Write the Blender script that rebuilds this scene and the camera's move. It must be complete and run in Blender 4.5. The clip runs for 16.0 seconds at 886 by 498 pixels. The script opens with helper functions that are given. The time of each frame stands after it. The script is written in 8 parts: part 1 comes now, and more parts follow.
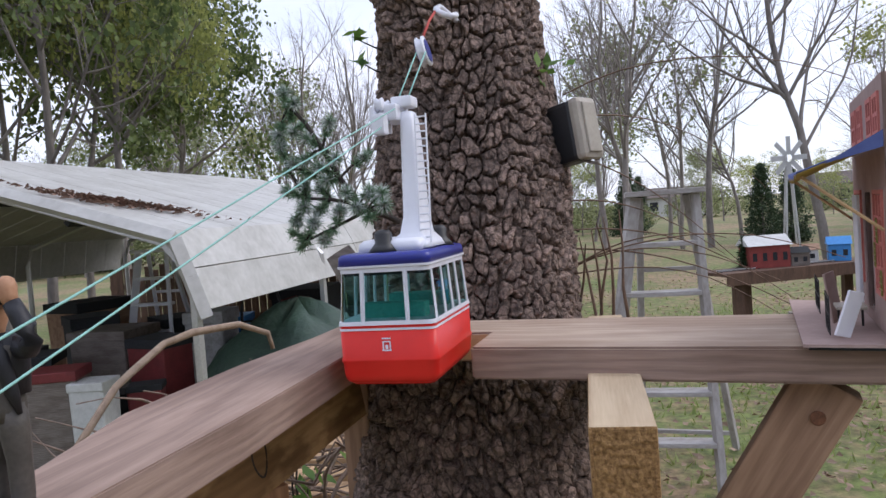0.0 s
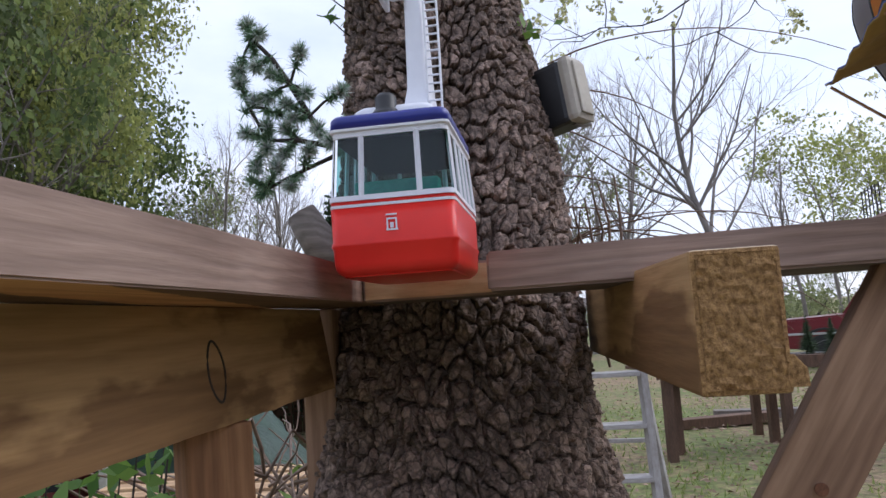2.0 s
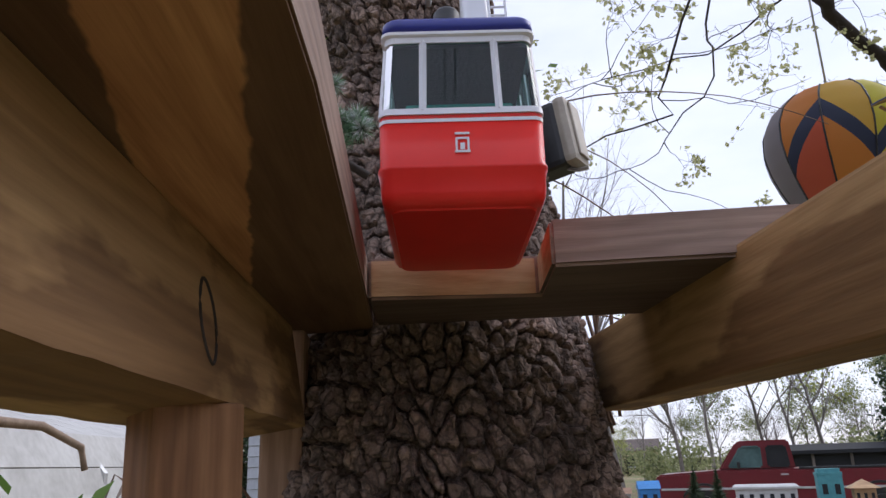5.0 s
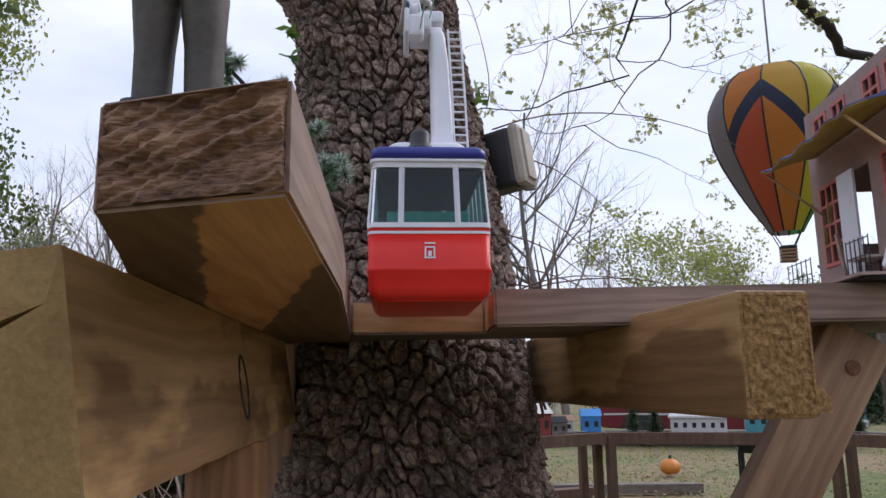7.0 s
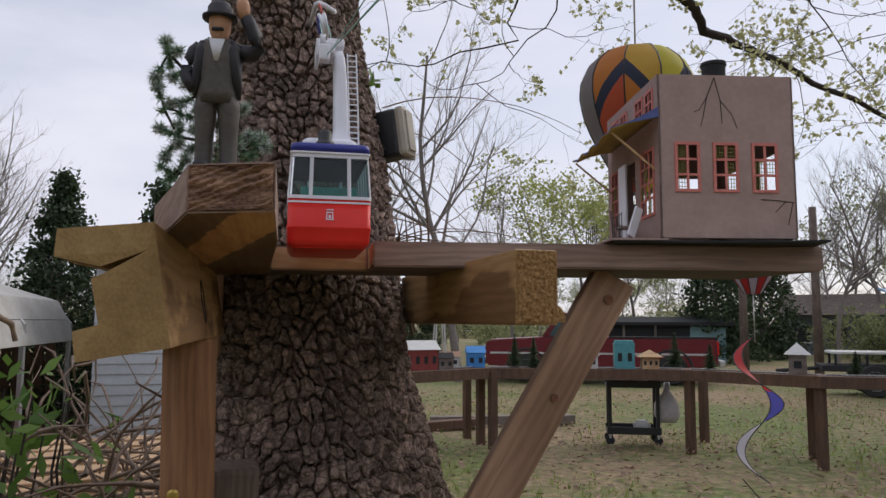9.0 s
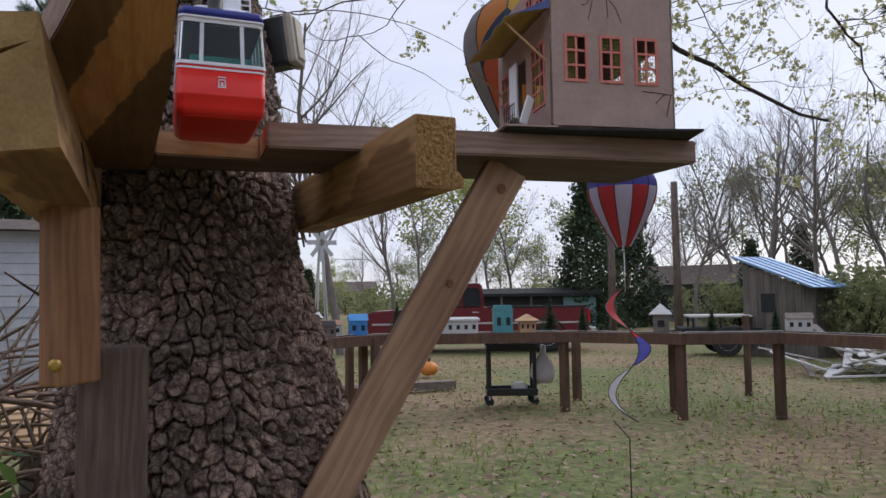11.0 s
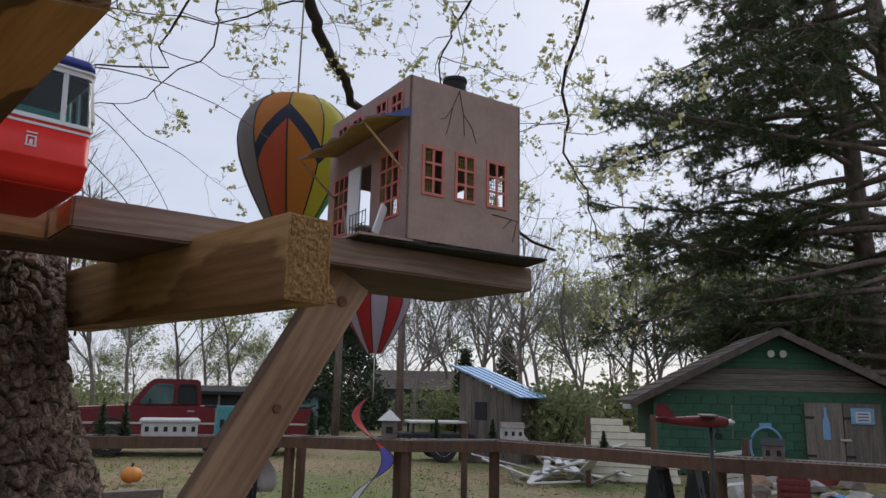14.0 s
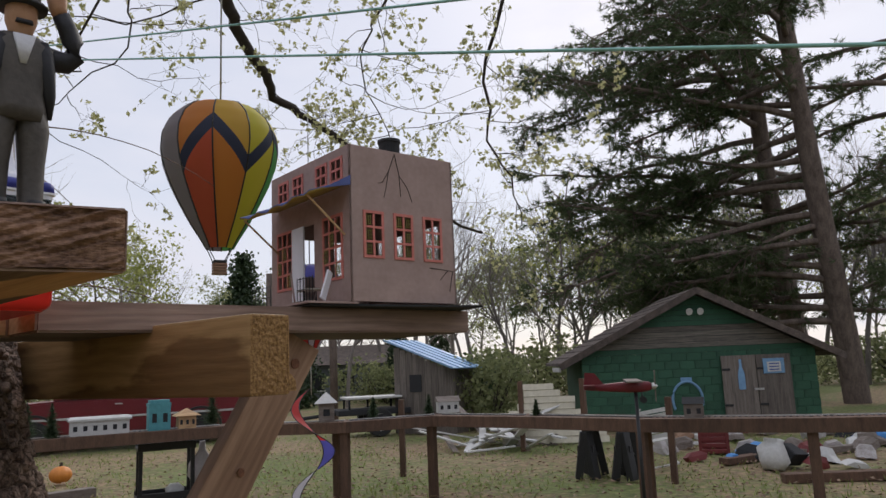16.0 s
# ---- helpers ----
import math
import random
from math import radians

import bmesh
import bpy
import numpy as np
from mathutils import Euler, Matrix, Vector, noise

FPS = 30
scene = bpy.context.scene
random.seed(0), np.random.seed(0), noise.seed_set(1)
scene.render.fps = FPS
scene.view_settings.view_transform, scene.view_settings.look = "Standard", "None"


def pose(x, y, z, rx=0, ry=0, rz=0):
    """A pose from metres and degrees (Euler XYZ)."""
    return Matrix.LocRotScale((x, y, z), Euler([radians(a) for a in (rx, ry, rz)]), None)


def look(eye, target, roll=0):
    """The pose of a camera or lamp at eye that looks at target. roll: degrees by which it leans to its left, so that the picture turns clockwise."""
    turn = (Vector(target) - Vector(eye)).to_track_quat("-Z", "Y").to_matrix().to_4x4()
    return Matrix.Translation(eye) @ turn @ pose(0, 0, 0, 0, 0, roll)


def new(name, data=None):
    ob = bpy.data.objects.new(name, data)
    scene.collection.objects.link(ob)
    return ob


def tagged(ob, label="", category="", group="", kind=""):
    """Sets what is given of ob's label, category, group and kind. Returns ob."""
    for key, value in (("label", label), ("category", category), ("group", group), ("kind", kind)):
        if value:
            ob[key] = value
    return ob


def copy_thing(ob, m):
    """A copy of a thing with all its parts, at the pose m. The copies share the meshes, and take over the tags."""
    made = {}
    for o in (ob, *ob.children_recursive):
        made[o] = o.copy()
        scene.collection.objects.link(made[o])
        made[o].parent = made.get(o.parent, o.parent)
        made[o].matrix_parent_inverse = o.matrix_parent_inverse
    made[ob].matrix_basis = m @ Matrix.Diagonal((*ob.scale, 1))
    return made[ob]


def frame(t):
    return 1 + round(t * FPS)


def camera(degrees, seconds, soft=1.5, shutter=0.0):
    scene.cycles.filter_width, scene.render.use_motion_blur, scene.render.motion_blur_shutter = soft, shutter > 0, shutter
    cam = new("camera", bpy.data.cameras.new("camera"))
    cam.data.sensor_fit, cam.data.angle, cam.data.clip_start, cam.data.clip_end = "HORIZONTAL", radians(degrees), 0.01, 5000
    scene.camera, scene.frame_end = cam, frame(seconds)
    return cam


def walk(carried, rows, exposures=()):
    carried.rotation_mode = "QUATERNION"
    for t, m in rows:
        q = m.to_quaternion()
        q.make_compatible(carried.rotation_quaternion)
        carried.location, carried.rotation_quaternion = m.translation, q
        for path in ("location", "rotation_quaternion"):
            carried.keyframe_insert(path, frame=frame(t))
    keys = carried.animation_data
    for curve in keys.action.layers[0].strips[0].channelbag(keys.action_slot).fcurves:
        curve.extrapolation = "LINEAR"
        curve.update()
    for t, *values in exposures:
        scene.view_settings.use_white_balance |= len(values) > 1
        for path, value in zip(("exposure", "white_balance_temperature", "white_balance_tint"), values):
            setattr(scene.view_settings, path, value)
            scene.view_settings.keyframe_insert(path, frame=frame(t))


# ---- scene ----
cam = camera(62.2, 16.0)
PATH = [
    (0, (0.411, 0.183, 1.919), (-0.016, 2.135, 1.83), -4.2),
    (0.5, (0.405, 0.195, 1.9), (0.021, 2.154, 1.775), -4.5),
    (1, (0.393, 0.207, 1.864), (0.04, 2.173, 1.757), -4.5),
    (1.5, (0.348, 0.246, 1.79), (0.066, 2.226, 1.803), -4.2),
    (2, (0.292, 0.311, 1.718), (0.092, 2.291, 1.912), -3.7),
    (2.5, (0.231, 0.369, 1.676), (0.139, 2.335, 2.034), -3.2),
    (3, (0.201, 0.423, 1.649), (0.204, 2.363, 2.136), -2.3),
    (3.5, (0.185, 0.474, 1.624), (0.246, 2.399, 2.163), -2.2),
    (3.7, (0.182, 0.483, 1.611), (0.264, 2.399, 2.18), -2.5),
    (5.8, (0.15, 0.426, 1.613), (0.296, 2.347, 2.151), -1.4),
    (6, (0.154, 0.41, 1.616), (0.311, 2.337, 2.126), -1.3),
    (6.5, (0.148, 0.349, 1.652), (0.341, 2.292, 2.087), -0.8),
    (7, (0.138, 0.287, 1.691), (0.37, 2.241, 2.05), -0.8),
    (7.5, (0.12, 0.235, 1.718), (0.409, 2.195, 1.991), -0.7),
    (8, (0.12, 0.198, 1.712), (0.476, 2.155, 1.924), -0.4),
    (8.5, (0.096, 0.104, 1.701), (0.529, 2.046, 1.906), 0.3),
    (9, (0.104, -0.02, 1.668), (0.612, 1.904, 1.865), 0.2),
    (9.5, (0.083, -0.024, 1.651), (0.674, 1.88, 1.818), -0.4),
    (9.7, (0.072, 0.008, 1.619), (0.708, 1.897, 1.783), -0.6),
    (11.8, (0.091, -0.011, 1.537), (1.015, 1.758, 1.675), 0.4),
    (12, (0.082, 0.002, 1.548), (1.046, 1.748, 1.706), 0.8),
    (12.5, (0.054, 0.045, 1.536), (1.127, 1.716, 1.776), 1.1),
    (13, (0.047, 0.048, 1.565), (1.228, 1.631, 1.878), 1.6),
    (13.5, (0.039, 0.084, 1.569), (1.332, 1.564, 1.94), 1.6),
    (14, (0.014, 0.17, 1.578), (1.405, 1.55, 1.978), 1.3),
    (14.5, (-0.023, 0.207, 1.583), (1.421, 1.53, 1.989), 0.6),
    (15, (-0.03, 0.181, 1.606), (1.445, 1.475, 1.993), -0.6),
    (15.5, (-0.047, 0.134, 1.655), (1.459, 1.402, 2.005), -1.8),
    (16, (-0.071, 0.116, 1.686), (1.462, 1.359, 2.004), -2.4),
]
walk(cam, [(t, look(eye, target, roll)) for t, eye, target, roll in PATH],
     exposures=[(0, 0.72, 6250, 12.5), (1.5, 0.88, 6250, 12), (2.5, 0.44, 5900, 11), (3.5, 0.42, 6350, 13), (6, 0.66, 6200, 14), (7, 0.52, 6300, 12.5), (8.5, 0.46, 6600, 12), (9, 0.20, 6800, 12),
                (9.5, 0.14, 6900, 12), (12, 0.36, 6200, 13), (12.5, 0.30, 6300, 12), (13, 0.14, 6450, 10), (14, 0.06, 6500, 9.5), (16, 0.16, 6850, 11)])

# ---- world and light ----
world = bpy.data.worlds.new("overcast_evening")
scene.world = world
world.use_nodes = True
wn, wl = world.node_tree.nodes, world.node_tree.links
SUN_AZ, SUN_EL = 70.0, 36.0      # degrees clockwise from +y, and up
sky = wn.new("ShaderNodeTexSky")
sky.sky_type, sky.sun_disc = 'NISHITA', False
sky.sun_elevation, sky.sun_rotation = radians(SUN_EL), radians(SUN_AZ)
sky.air_density, sky.dust_density, sky.ozone_density = 1.0, 0.9, 1.5
bg = wn["Background"]
tc = wn.new("ShaderNodeTexCoord")
mp = wn.new("ShaderNodeMapping")
mp.inputs["Scale"].default_value = (1.2, 1.2, 3.5)
cl = wn.new("ShaderNodeTexNoise")
cl.inputs["Scale"].default_value, cl.inputs["Detail"].default_value, cl.inputs["Roughness"].default_value = 1.6, 6, 0.55
rp = wn.new("ShaderNodeValToRGB")
rp.color_ramp.elements[0].position, rp.color_ramp.elements[1].position = 0.36, 0.62
rp.color_ramp.elements[0].color, rp.color_ramp.elements[1].color = (0.64, 0.64, 0.64, 1), (0.98, 0.98, 0.98, 1)
mx = wn.new("ShaderNodeMix")
mx.data_type = 'RGBA'
cloud = mx.inputs["B"]
cloud.default_value = (6.6, 6.9, 8.1, 1)
wl.new(tc.outputs["Generated"], mp.inputs["Vector"])
wl.new(mp.outputs["Vector"], cl.inputs["Vector"])
wl.new(cl.outputs["Fac"], rp.inputs["Fac"])
wl.new(rp.outputs["Color"], mx.inputs["Factor"])
wl.new(sky.outputs["Color"], mx.inputs["A"])
# the thin overcast is nearly even, a little brighter overhead
sx = wn.new("ShaderNodeSeparateXYZ")
up = wn.new("ShaderNodeMapRange")
up.inputs["To Min"].default_value, up.inputs["To Max"].default_value = 0.95, 1.08
sc = wn.new("ShaderNodeVectorMath")
sc.operation = 'SCALE'
wl.new(tc.outputs["Generated"], sx.inputs[0])
wl.new(sx.outputs["Z"], up.inputs["Value"])
wl.new(mx.outputs["Result"], sc.inputs[0])
wl.new(up.outputs["Result"], sc.inputs["Scale"])
wl.new(sc.outputs["Vector"], bg.inputs["Color"])
bg.inputs["Strength"].default_value = 0.106
sun = new("sun", bpy.data.lights.new("sun", 'SUN'))
sun.data.energy, sun.data.angle, sun.data.color = 1.25, radians(40), (1.0, 0.96, 0.92)
_d = Vector((math.sin(radians(SUN_AZ)) * math.cos(radians(SUN_EL)), math.cos(radians(SUN_AZ)) * math.cos(radians(SUN_EL)), math.sin(radians(SUN_EL))))
sun.matrix_world = look(_d * 50, (0, 0, 0))

# ---- materials ----
def mat(name, a, b=None, rough=0.7, scale=20.0, bump=0.2, metal=0.0, stretch=(1, 1, 1), detail=8.0, fine=6.0, dist=0.004, per=0.0, lo=0.35, hi=0.65):
    """Two-colour noise at two scales with bump; per: brightness shift by object."""
    m = bpy.data.materials.new(name)
    m.use_nodes = True
    n, l = m.node_tree.nodes, m.node_tree.links
    p = n["Principled BSDF"]
    p.inputs["Roughness"].default_value, p.inputs["Metallic"].default_value = rough, metal
    b = b or tuple(c * 0.75 for c in a)
    t = n.new("ShaderNodeTexCoord")
    k = n.new("ShaderNodeMapping")
    k.inputs["Scale"].default_value = stretch
    l.new(t.outputs["Object"], k.inputs["Vector"])
    n1, n2 = n.new("ShaderNodeTexNoise"), n.new("ShaderNodeTexNoise")
    for q, s in ((n1, scale), (n2, scale * fine)):
        q.inputs["Scale"].default_value, q.inputs["Detail"].default_value = s, detail
        l.new(k.outputs["Vector"], q.inputs["Vector"])
    ad = n.new("ShaderNodeMix")
    ad.data_type = 'FLOAT'
    ad.inputs["Factor"].default_value = 0.4
    l.new(n1.outputs["Fac"], ad.inputs["A"])
    l.new(n2.outputs["Fac"], ad.inputs["B"])
    r = n.new("ShaderNodeValToRGB")
    r.color_ramp.elements[0].position, r.color_ramp.elements[1].position = lo, hi
    r.color_ramp.elements[0].color, r.color_ramp.elements[1].color = (*b, 1), (*a, 1)
    l.new(ad.outputs["Result"], r.inputs["Fac"])
    out = r.outputs["Color"]
    if per:
        oi = n.new("ShaderNodeObjectInfo")
        mr = n.new("ShaderNodeMapRange")
        mr.inputs["To Min"].default_value, mr.inputs["To Max"].default_value = 1 - per, 1 + per
        l.new(oi.outputs["Random"], mr.inputs["Value"])
        hs = n.new("ShaderNodeHueSaturation")
        l.new(mr.outputs["Result"], hs.inputs["Value"])
        l.new(out, hs.inputs["Color"])
        out = hs.outputs["Color"]
    l.new(out, p.inputs["Base Color"])
    if bump:
        bp = n.new("ShaderNodeBump")
        bp.inputs["Strength"].default_value, bp.inputs["Distance"].default_value = bump, dist
        l.new(ad.outputs["Result"], bp.inputs["Height"])
        l.new(bp.outputs["Normal"], p.inputs["Normal"])
    return m


def wood_mat(name, a, b, rough=0.75, rings=26.0, bump=0.25, stain=None, edge=0.10, stain_scale=16):
    """Sawn lumber, grain along local x, with growth rings, fine fibre and stains."""
    m = bpy.data.materials.new(name)
    m.use_nodes = True
    n, l = m.node_tree.nodes, m.node_tree.links
    p = n["Principled BSDF"]
    p.inputs["Roughness"].default_value = rough
    t = n.new("ShaderNodeTexCoord")
    k = n.new("ShaderNodeMapping")
    k.inputs["Scale"].default_value = (0.16, 1, 1)
    k.inputs["Location"].default_value = (0.3, 0.07, 0.11)
    l.new(t.outputs["Object"], k.inputs["Vector"])
    w = n.new("ShaderNodeTexWave")
    w.wave_type, w.rings_direction = 'RINGS', 'X'
    w.inputs["Scale"].default_value, w.inputs["Distortion"].default_value = rings, 9.0
    w.inputs["Detail"].default_value, w.inputs["Detail Scale"].default_value = 3.0, 1.2
    l.new(k.outputs["Vector"], w.inputs["Vector"])
    k2 = n.new("ShaderNodeMapping")
    k2.inputs["Scale"].default_value = (0.05, 1, 1)
    l.new(t.outputs["Object"], k2.inputs["Vector"])
    f = n.new("ShaderNodeTexNoise")
    f.inputs["Scale"].default_value, f.inputs["Detail"].default_value = 420, 4
    l.new(k2.outputs["Vector"], f.inputs["Vector"])
    g = n.new("ShaderNodeTexNoise")
    g.inputs["Scale"].default_value, g.inputs["Detail"].default_value = stain_scale, 5
    k3 = n.new("ShaderNodeMapping")
    k3.inputs["Scale"].default_value = (0.35, 1, 1)
    l.new(t.outputs["Object"], k3.inputs["Vector"])
    l.new(k3.outputs["Vector"], g.inputs["Vector"])
    ad = n.new("ShaderNodeMix")
    ad.data_type = 'FLOAT'
    ad.inputs["Factor"].default_value = 0.68
    l.new(w.outputs["Fac"], ad.inputs["A"])
    l.new(f.outputs["Fac"], ad.inputs["B"])
    r = n.new("ShaderNodeValToRGB")
    r.color_ramp.elements[0].position, r.color_ramp.elements[1].position = 0.15, 0.8
    r.color_ramp.elements[0].color, r.color_ramp.elements[1].color = (*b, 1), (*a, 1)
    l.new(ad.outputs["Result"], r.inputs["Fac"])
    sr = n.new("ShaderNodeValToRGB")
    sr.color_ramp.elements[0].position, sr.color_ramp.elements[1].position = 0.52 - edge, 0.52 + edge
    mx = n.new("ShaderNodeMix")
    mx.data_type = 'RGBA'
    l.new(g.outputs["Fac"], sr.inputs["Fac"])
    l.new(sr.outputs["Color"], mx.inputs["Factor"])
    l.new(r.outputs["Color"], mx.inputs["A"])
    dk = n.new("ShaderNodeMix")
    dk.data_type, dk.blend_type = 'RGBA', 'MULTIPLY'
    dk.inputs["Factor"].default_value = 1.0
    dk.inputs["B"].default_value = (*(stain or (0.72, 0.68, 0.66)), 1)
    l.new(r.outputs["Color"], dk.inputs["A"])
    l.new(dk.outputs["Result"], mx.inputs["B"])
    l.new(mx.outputs["Result"], p.inputs["Base Color"])
    bp = n.new("ShaderNodeBump")
    bp.inputs["Strength"].default_value, bp.inputs["Distance"].default_value = bump, 0.002
    l.new(ad.outputs["Result"], bp.inputs["Height"])
    l.new(bp.outputs["Normal"], p.inputs["Normal"])
    return m


def glass_mat(name, col, rough=0.03, alpha=0.35):
    """Thin tinted pane: mostly clear, with a glossy face."""
    m = bpy.data.materials.new(name)
    m.use_nodes = True
    n, l = m.node_tree.nodes, m.node_tree.links
    n.remove(n["Principled BSDF"])
    tr, gl, mi = n.new("ShaderNodeBsdfTransparent"), n.new("ShaderNodeBsdfGlossy"), n.new("ShaderNodeMixShader")
    tr.inputs["Color"].default_value = (*col, 1)
    gl.inputs["Roughness"].default_value = rough
    lw = n.new("ShaderNodeFresnel")
    lw.inputs["IOR"].default_value = 1.5
    l.new(lw.outputs["Fac"], mi.inputs["Fac"])
    l.new(tr.outputs[0], mi.inputs[1])
    l.new(gl.outputs[0], mi.inputs[2])
    l.new(mi.outputs[0], n["Material Output"].inputs["Surface"])
    return m


def leaf_mat(name, a, b, rough=0.6, trans=0.35):
    """Leaves, each one of its own shade, letting some light through."""
    m = bpy.data.materials.new(name)
    m.use_nodes = True
    n, l = m.node_tree.nodes, m.node_tree.links
    p = n["Principled BSDF"]
    p.inputs["Roughness"].default_value = rough
    gm = n.new("ShaderNodeNewGeometry")
    r = n.new("ShaderNodeValToRGB")
    r.color_ramp.elements[0].color, r.color_ramp.elements[1].color = (*a, 1), (*b, 1)
    l.new(gm.outputs["Random Per Island"], r.inputs["Fac"])
    l.new(r.outputs["Color"], p.inputs["Base Color"])
    td, mi = n.new("ShaderNodeBsdfTranslucent"), n.new("ShaderNodeMixShader")
    mi.inputs["Fac"].default_value = trans
    l.new(r.outputs["Color"], td.inputs["Color"])
    l.new(p.outputs[0], mi.inputs[1])
    l.new(td.outputs[0], mi.inputs[2])
    l.new(mi.outputs[0], n["Material Output"].inputs["Surface"])
    return m


M_PLAIN = mat("treated_lumber", (0.30, 0.20, 0.10), (0.16, 0.10, 0.05))
M_WOOD = wood_mat("weathered_board", (0.375, 0.262, 0.208), (0.225, 0.152, 0.12))
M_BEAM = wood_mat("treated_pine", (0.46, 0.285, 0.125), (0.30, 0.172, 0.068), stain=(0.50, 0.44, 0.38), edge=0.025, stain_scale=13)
M_SAWNTOP = wood_mat("pale_sawn_pine", (0.60, 0.47, 0.31), (0.46, 0.34, 0.21), stain=(0.84, 0.80, 0.78))
M_BOARDTOP = wood_mat("pale_board", (0.50, 0.385, 0.29), (0.34, 0.245, 0.18), stain=(0.72, 0.66, 0.62))
# the board's brown darkened, so the underside's shade is in the colour
M_BOARDUNDER = wood_mat("shaded_board_underside", (0.14, 0.095, 0.07), (0.085, 0.055, 0.04))
M_UNDER = wood_mat("orange_brown_board", (0.60, 0.32, 0.14), (0.38, 0.18, 0.07), stain=(0.8, 0.76, 0.74))
def stained_under(m):
    """A dark coat brushed along both edges of the board's underside, with a bare slanting band between them."""
    n, l = m.node_tree.nodes, m.node_tree.links
    p = n["Principled BSDF"]
    src = p.inputs["Base Color"].links[0].from_socket
    t, sp, nz = n.new("ShaderNodeTexCoord"), n.new("ShaderNodeSeparateXYZ"), n.new("ShaderNodeTexNoise")
    nz.inputs["Scale"].default_value, nz.inputs["Detail"].default_value = 26, 3
    l.new(t.outputs["Object"], sp.inputs[0])
    l.new(t.outputs["Object"], nz.inputs["Vector"])
    def op(kind, a, b):
        q = n.new("ShaderNodeMath")
        q.operation = kind
        for k, v in enumerate((a, b)):
            if isinstance(v, (int, float)):
                q.inputs[k].default_value = v
            else:
                l.new(v, q.inputs[k])
        return q.outputs[0]
    q = op('SUBTRACT', op('MULTIPLY', sp.outputs["X"], 0.2), sp.outputs["Y"])
    q = op('ADD', q, op('MULTIPLY', op('SUBTRACT', nz.outputs["Fac"], 0.5), 0.016))
    off = op('ABSOLUTE', op('ADD', q, 0.0185), 0.0)
    mr = n.new("ShaderNodeMapRange")
    mr.inputs["From Min"].default_value, mr.inputs["From Max"].default_value = 0.0235, 0.0255
    l.new(off, mr.inputs["Value"])
    mx = n.new("ShaderNodeMix")
    mx.data_type, mx.blend_type = 'RGBA', 'MULTIPLY'
    mx.inputs["B"].default_value = (0.30, 0.32, 0.36, 1)
    l.new(mr.outputs["Result"], mx.inputs["Factor"])
    l.new(src, mx.inputs["A"])
    l.new(mx.outputs["Result"], p.inputs["Base Color"])
stained_under(M_UNDER)
M_FRESH = wood_mat("fresh_cut_pine", (0.62, 0.42, 0.24), (0.47, 0.29, 0.14))
M_BRACE = wood_mat("brown_stained_pine", (0.44, 0.275, 0.18), (0.27, 0.16, 0.10))
M_POST = wood_mat("orange_cedar", (0.38, 0.19, 0.09), (0.21, 0.10, 0.046))
M_GREYPOST = wood_mat("grey_old_wood", (0.27, 0.23, 0.20), (0.12, 0.10, 0.085))
M_END = mat("sawn_end_grain", (0.54, 0.315, 0.125), (0.17, 0.085, 0.03), rough=0.95, scale=300, bump=1.0, dist=0.004, lo=0.36, hi=0.62)
M_ENDSMOOTH = mat("weathered_end_grain", (0.38, 0.25, 0.105), (0.24, 0.15, 0.06), rough=0.95, scale=55, bump=0.7, dist=0.003, fine=7)
M_ENDOLD = mat("torn_end_grain", (0.40, 0.235, 0.15), (0.10, 0.052, 0.035), rough=0.95, scale=70, bump=1.0, dist=0.005, stretch=(1, 0.45, 2.4), lo=0.36, hi=0.62)
M_RED = mat("red_enamel", (0.72, 0.028, 0.02), (0.64, 0.022, 0.016), rough=0.28, scale=8, bump=0.01)
M_RED.node_tree.nodes["Principled BSDF"].inputs["Specular IOR Level"].default_value = 0.28
M_BLUE = mat("blue_enamel", (0.022, 0.032, 0.27), (0.018, 0.026, 0.22), rough=0.3, scale=9, bump=0.01)
M_WHITE = mat("white_plastic", (0.78, 0.79, 0.84), (0.70, 0.71, 0.77), rough=0.38, scale=12, bump=0.02)
M_BLACK = mat("black_plastic", (0.02, 0.02, 0.022), (0.012, 0.012, 0.013), rough=0.45, scale=30, bump=0.05)
M_GLASS = glass_mat("teal_glass", (0.50, 0.74, 0.72))
M_CLEAR = glass_mat("window_glass", (0.75, 0.8, 0.8))
M_STRING = mat("teal_cord", (0.13, 0.50, 0.42), (0.08, 0.36, 0.30), rough=0.7, scale=300, bump=0.3, dist=0.0005)
M_CORD = mat("pale_teal_cord", (0.30, 0.56, 0.50), (0.22, 0.44, 0.39), rough=0.7, scale=300, bump=0.3, dist=0.0005)
M_REDSTR = mat("red_cord", (0.55, 0.08, 0.06), rough=0.7, scale=300)
M_STEEL = mat("galvanised_steel", (0.62, 0.62, 0.62), (0.5, 0.5, 0.5), rough=0.4, metal=0.8, scale=60, bump=0.1)
M_CARD = mat("pink_grey_card", (0.42, 0.305, 0.275), (0.33, 0.235, 0.21), rough=0.9, scale=22, bump=0.15, dist=0.001)
M_SALMON = mat("salmon_window_frame", (0.64, 0.22, 0.185), (0.52, 0.165, 0.135), rough=0.8, scale=60)
M_MESH = mat("yellow_green_mesh", (0.32, 0.30, 0.08), (0.2, 0.2, 0.05), rough=0.7, scale=200)
M_DARK = mat("black_felt", (0.03, 0.032, 0.035), (0.015, 0.016, 0.018), rough=0.9, scale=60, bump=0.3)
M_OCHRE = mat("ochre_card", (0.36, 0.25, 0.06), (0.26, 0.18, 0.04), rough=0.85, scale=25)
M_DBLUE = mat("faded_blue_card", (0.10, 0.14, 0.34), (0.07, 0.09, 0.25), rough=0.8, scale=25)
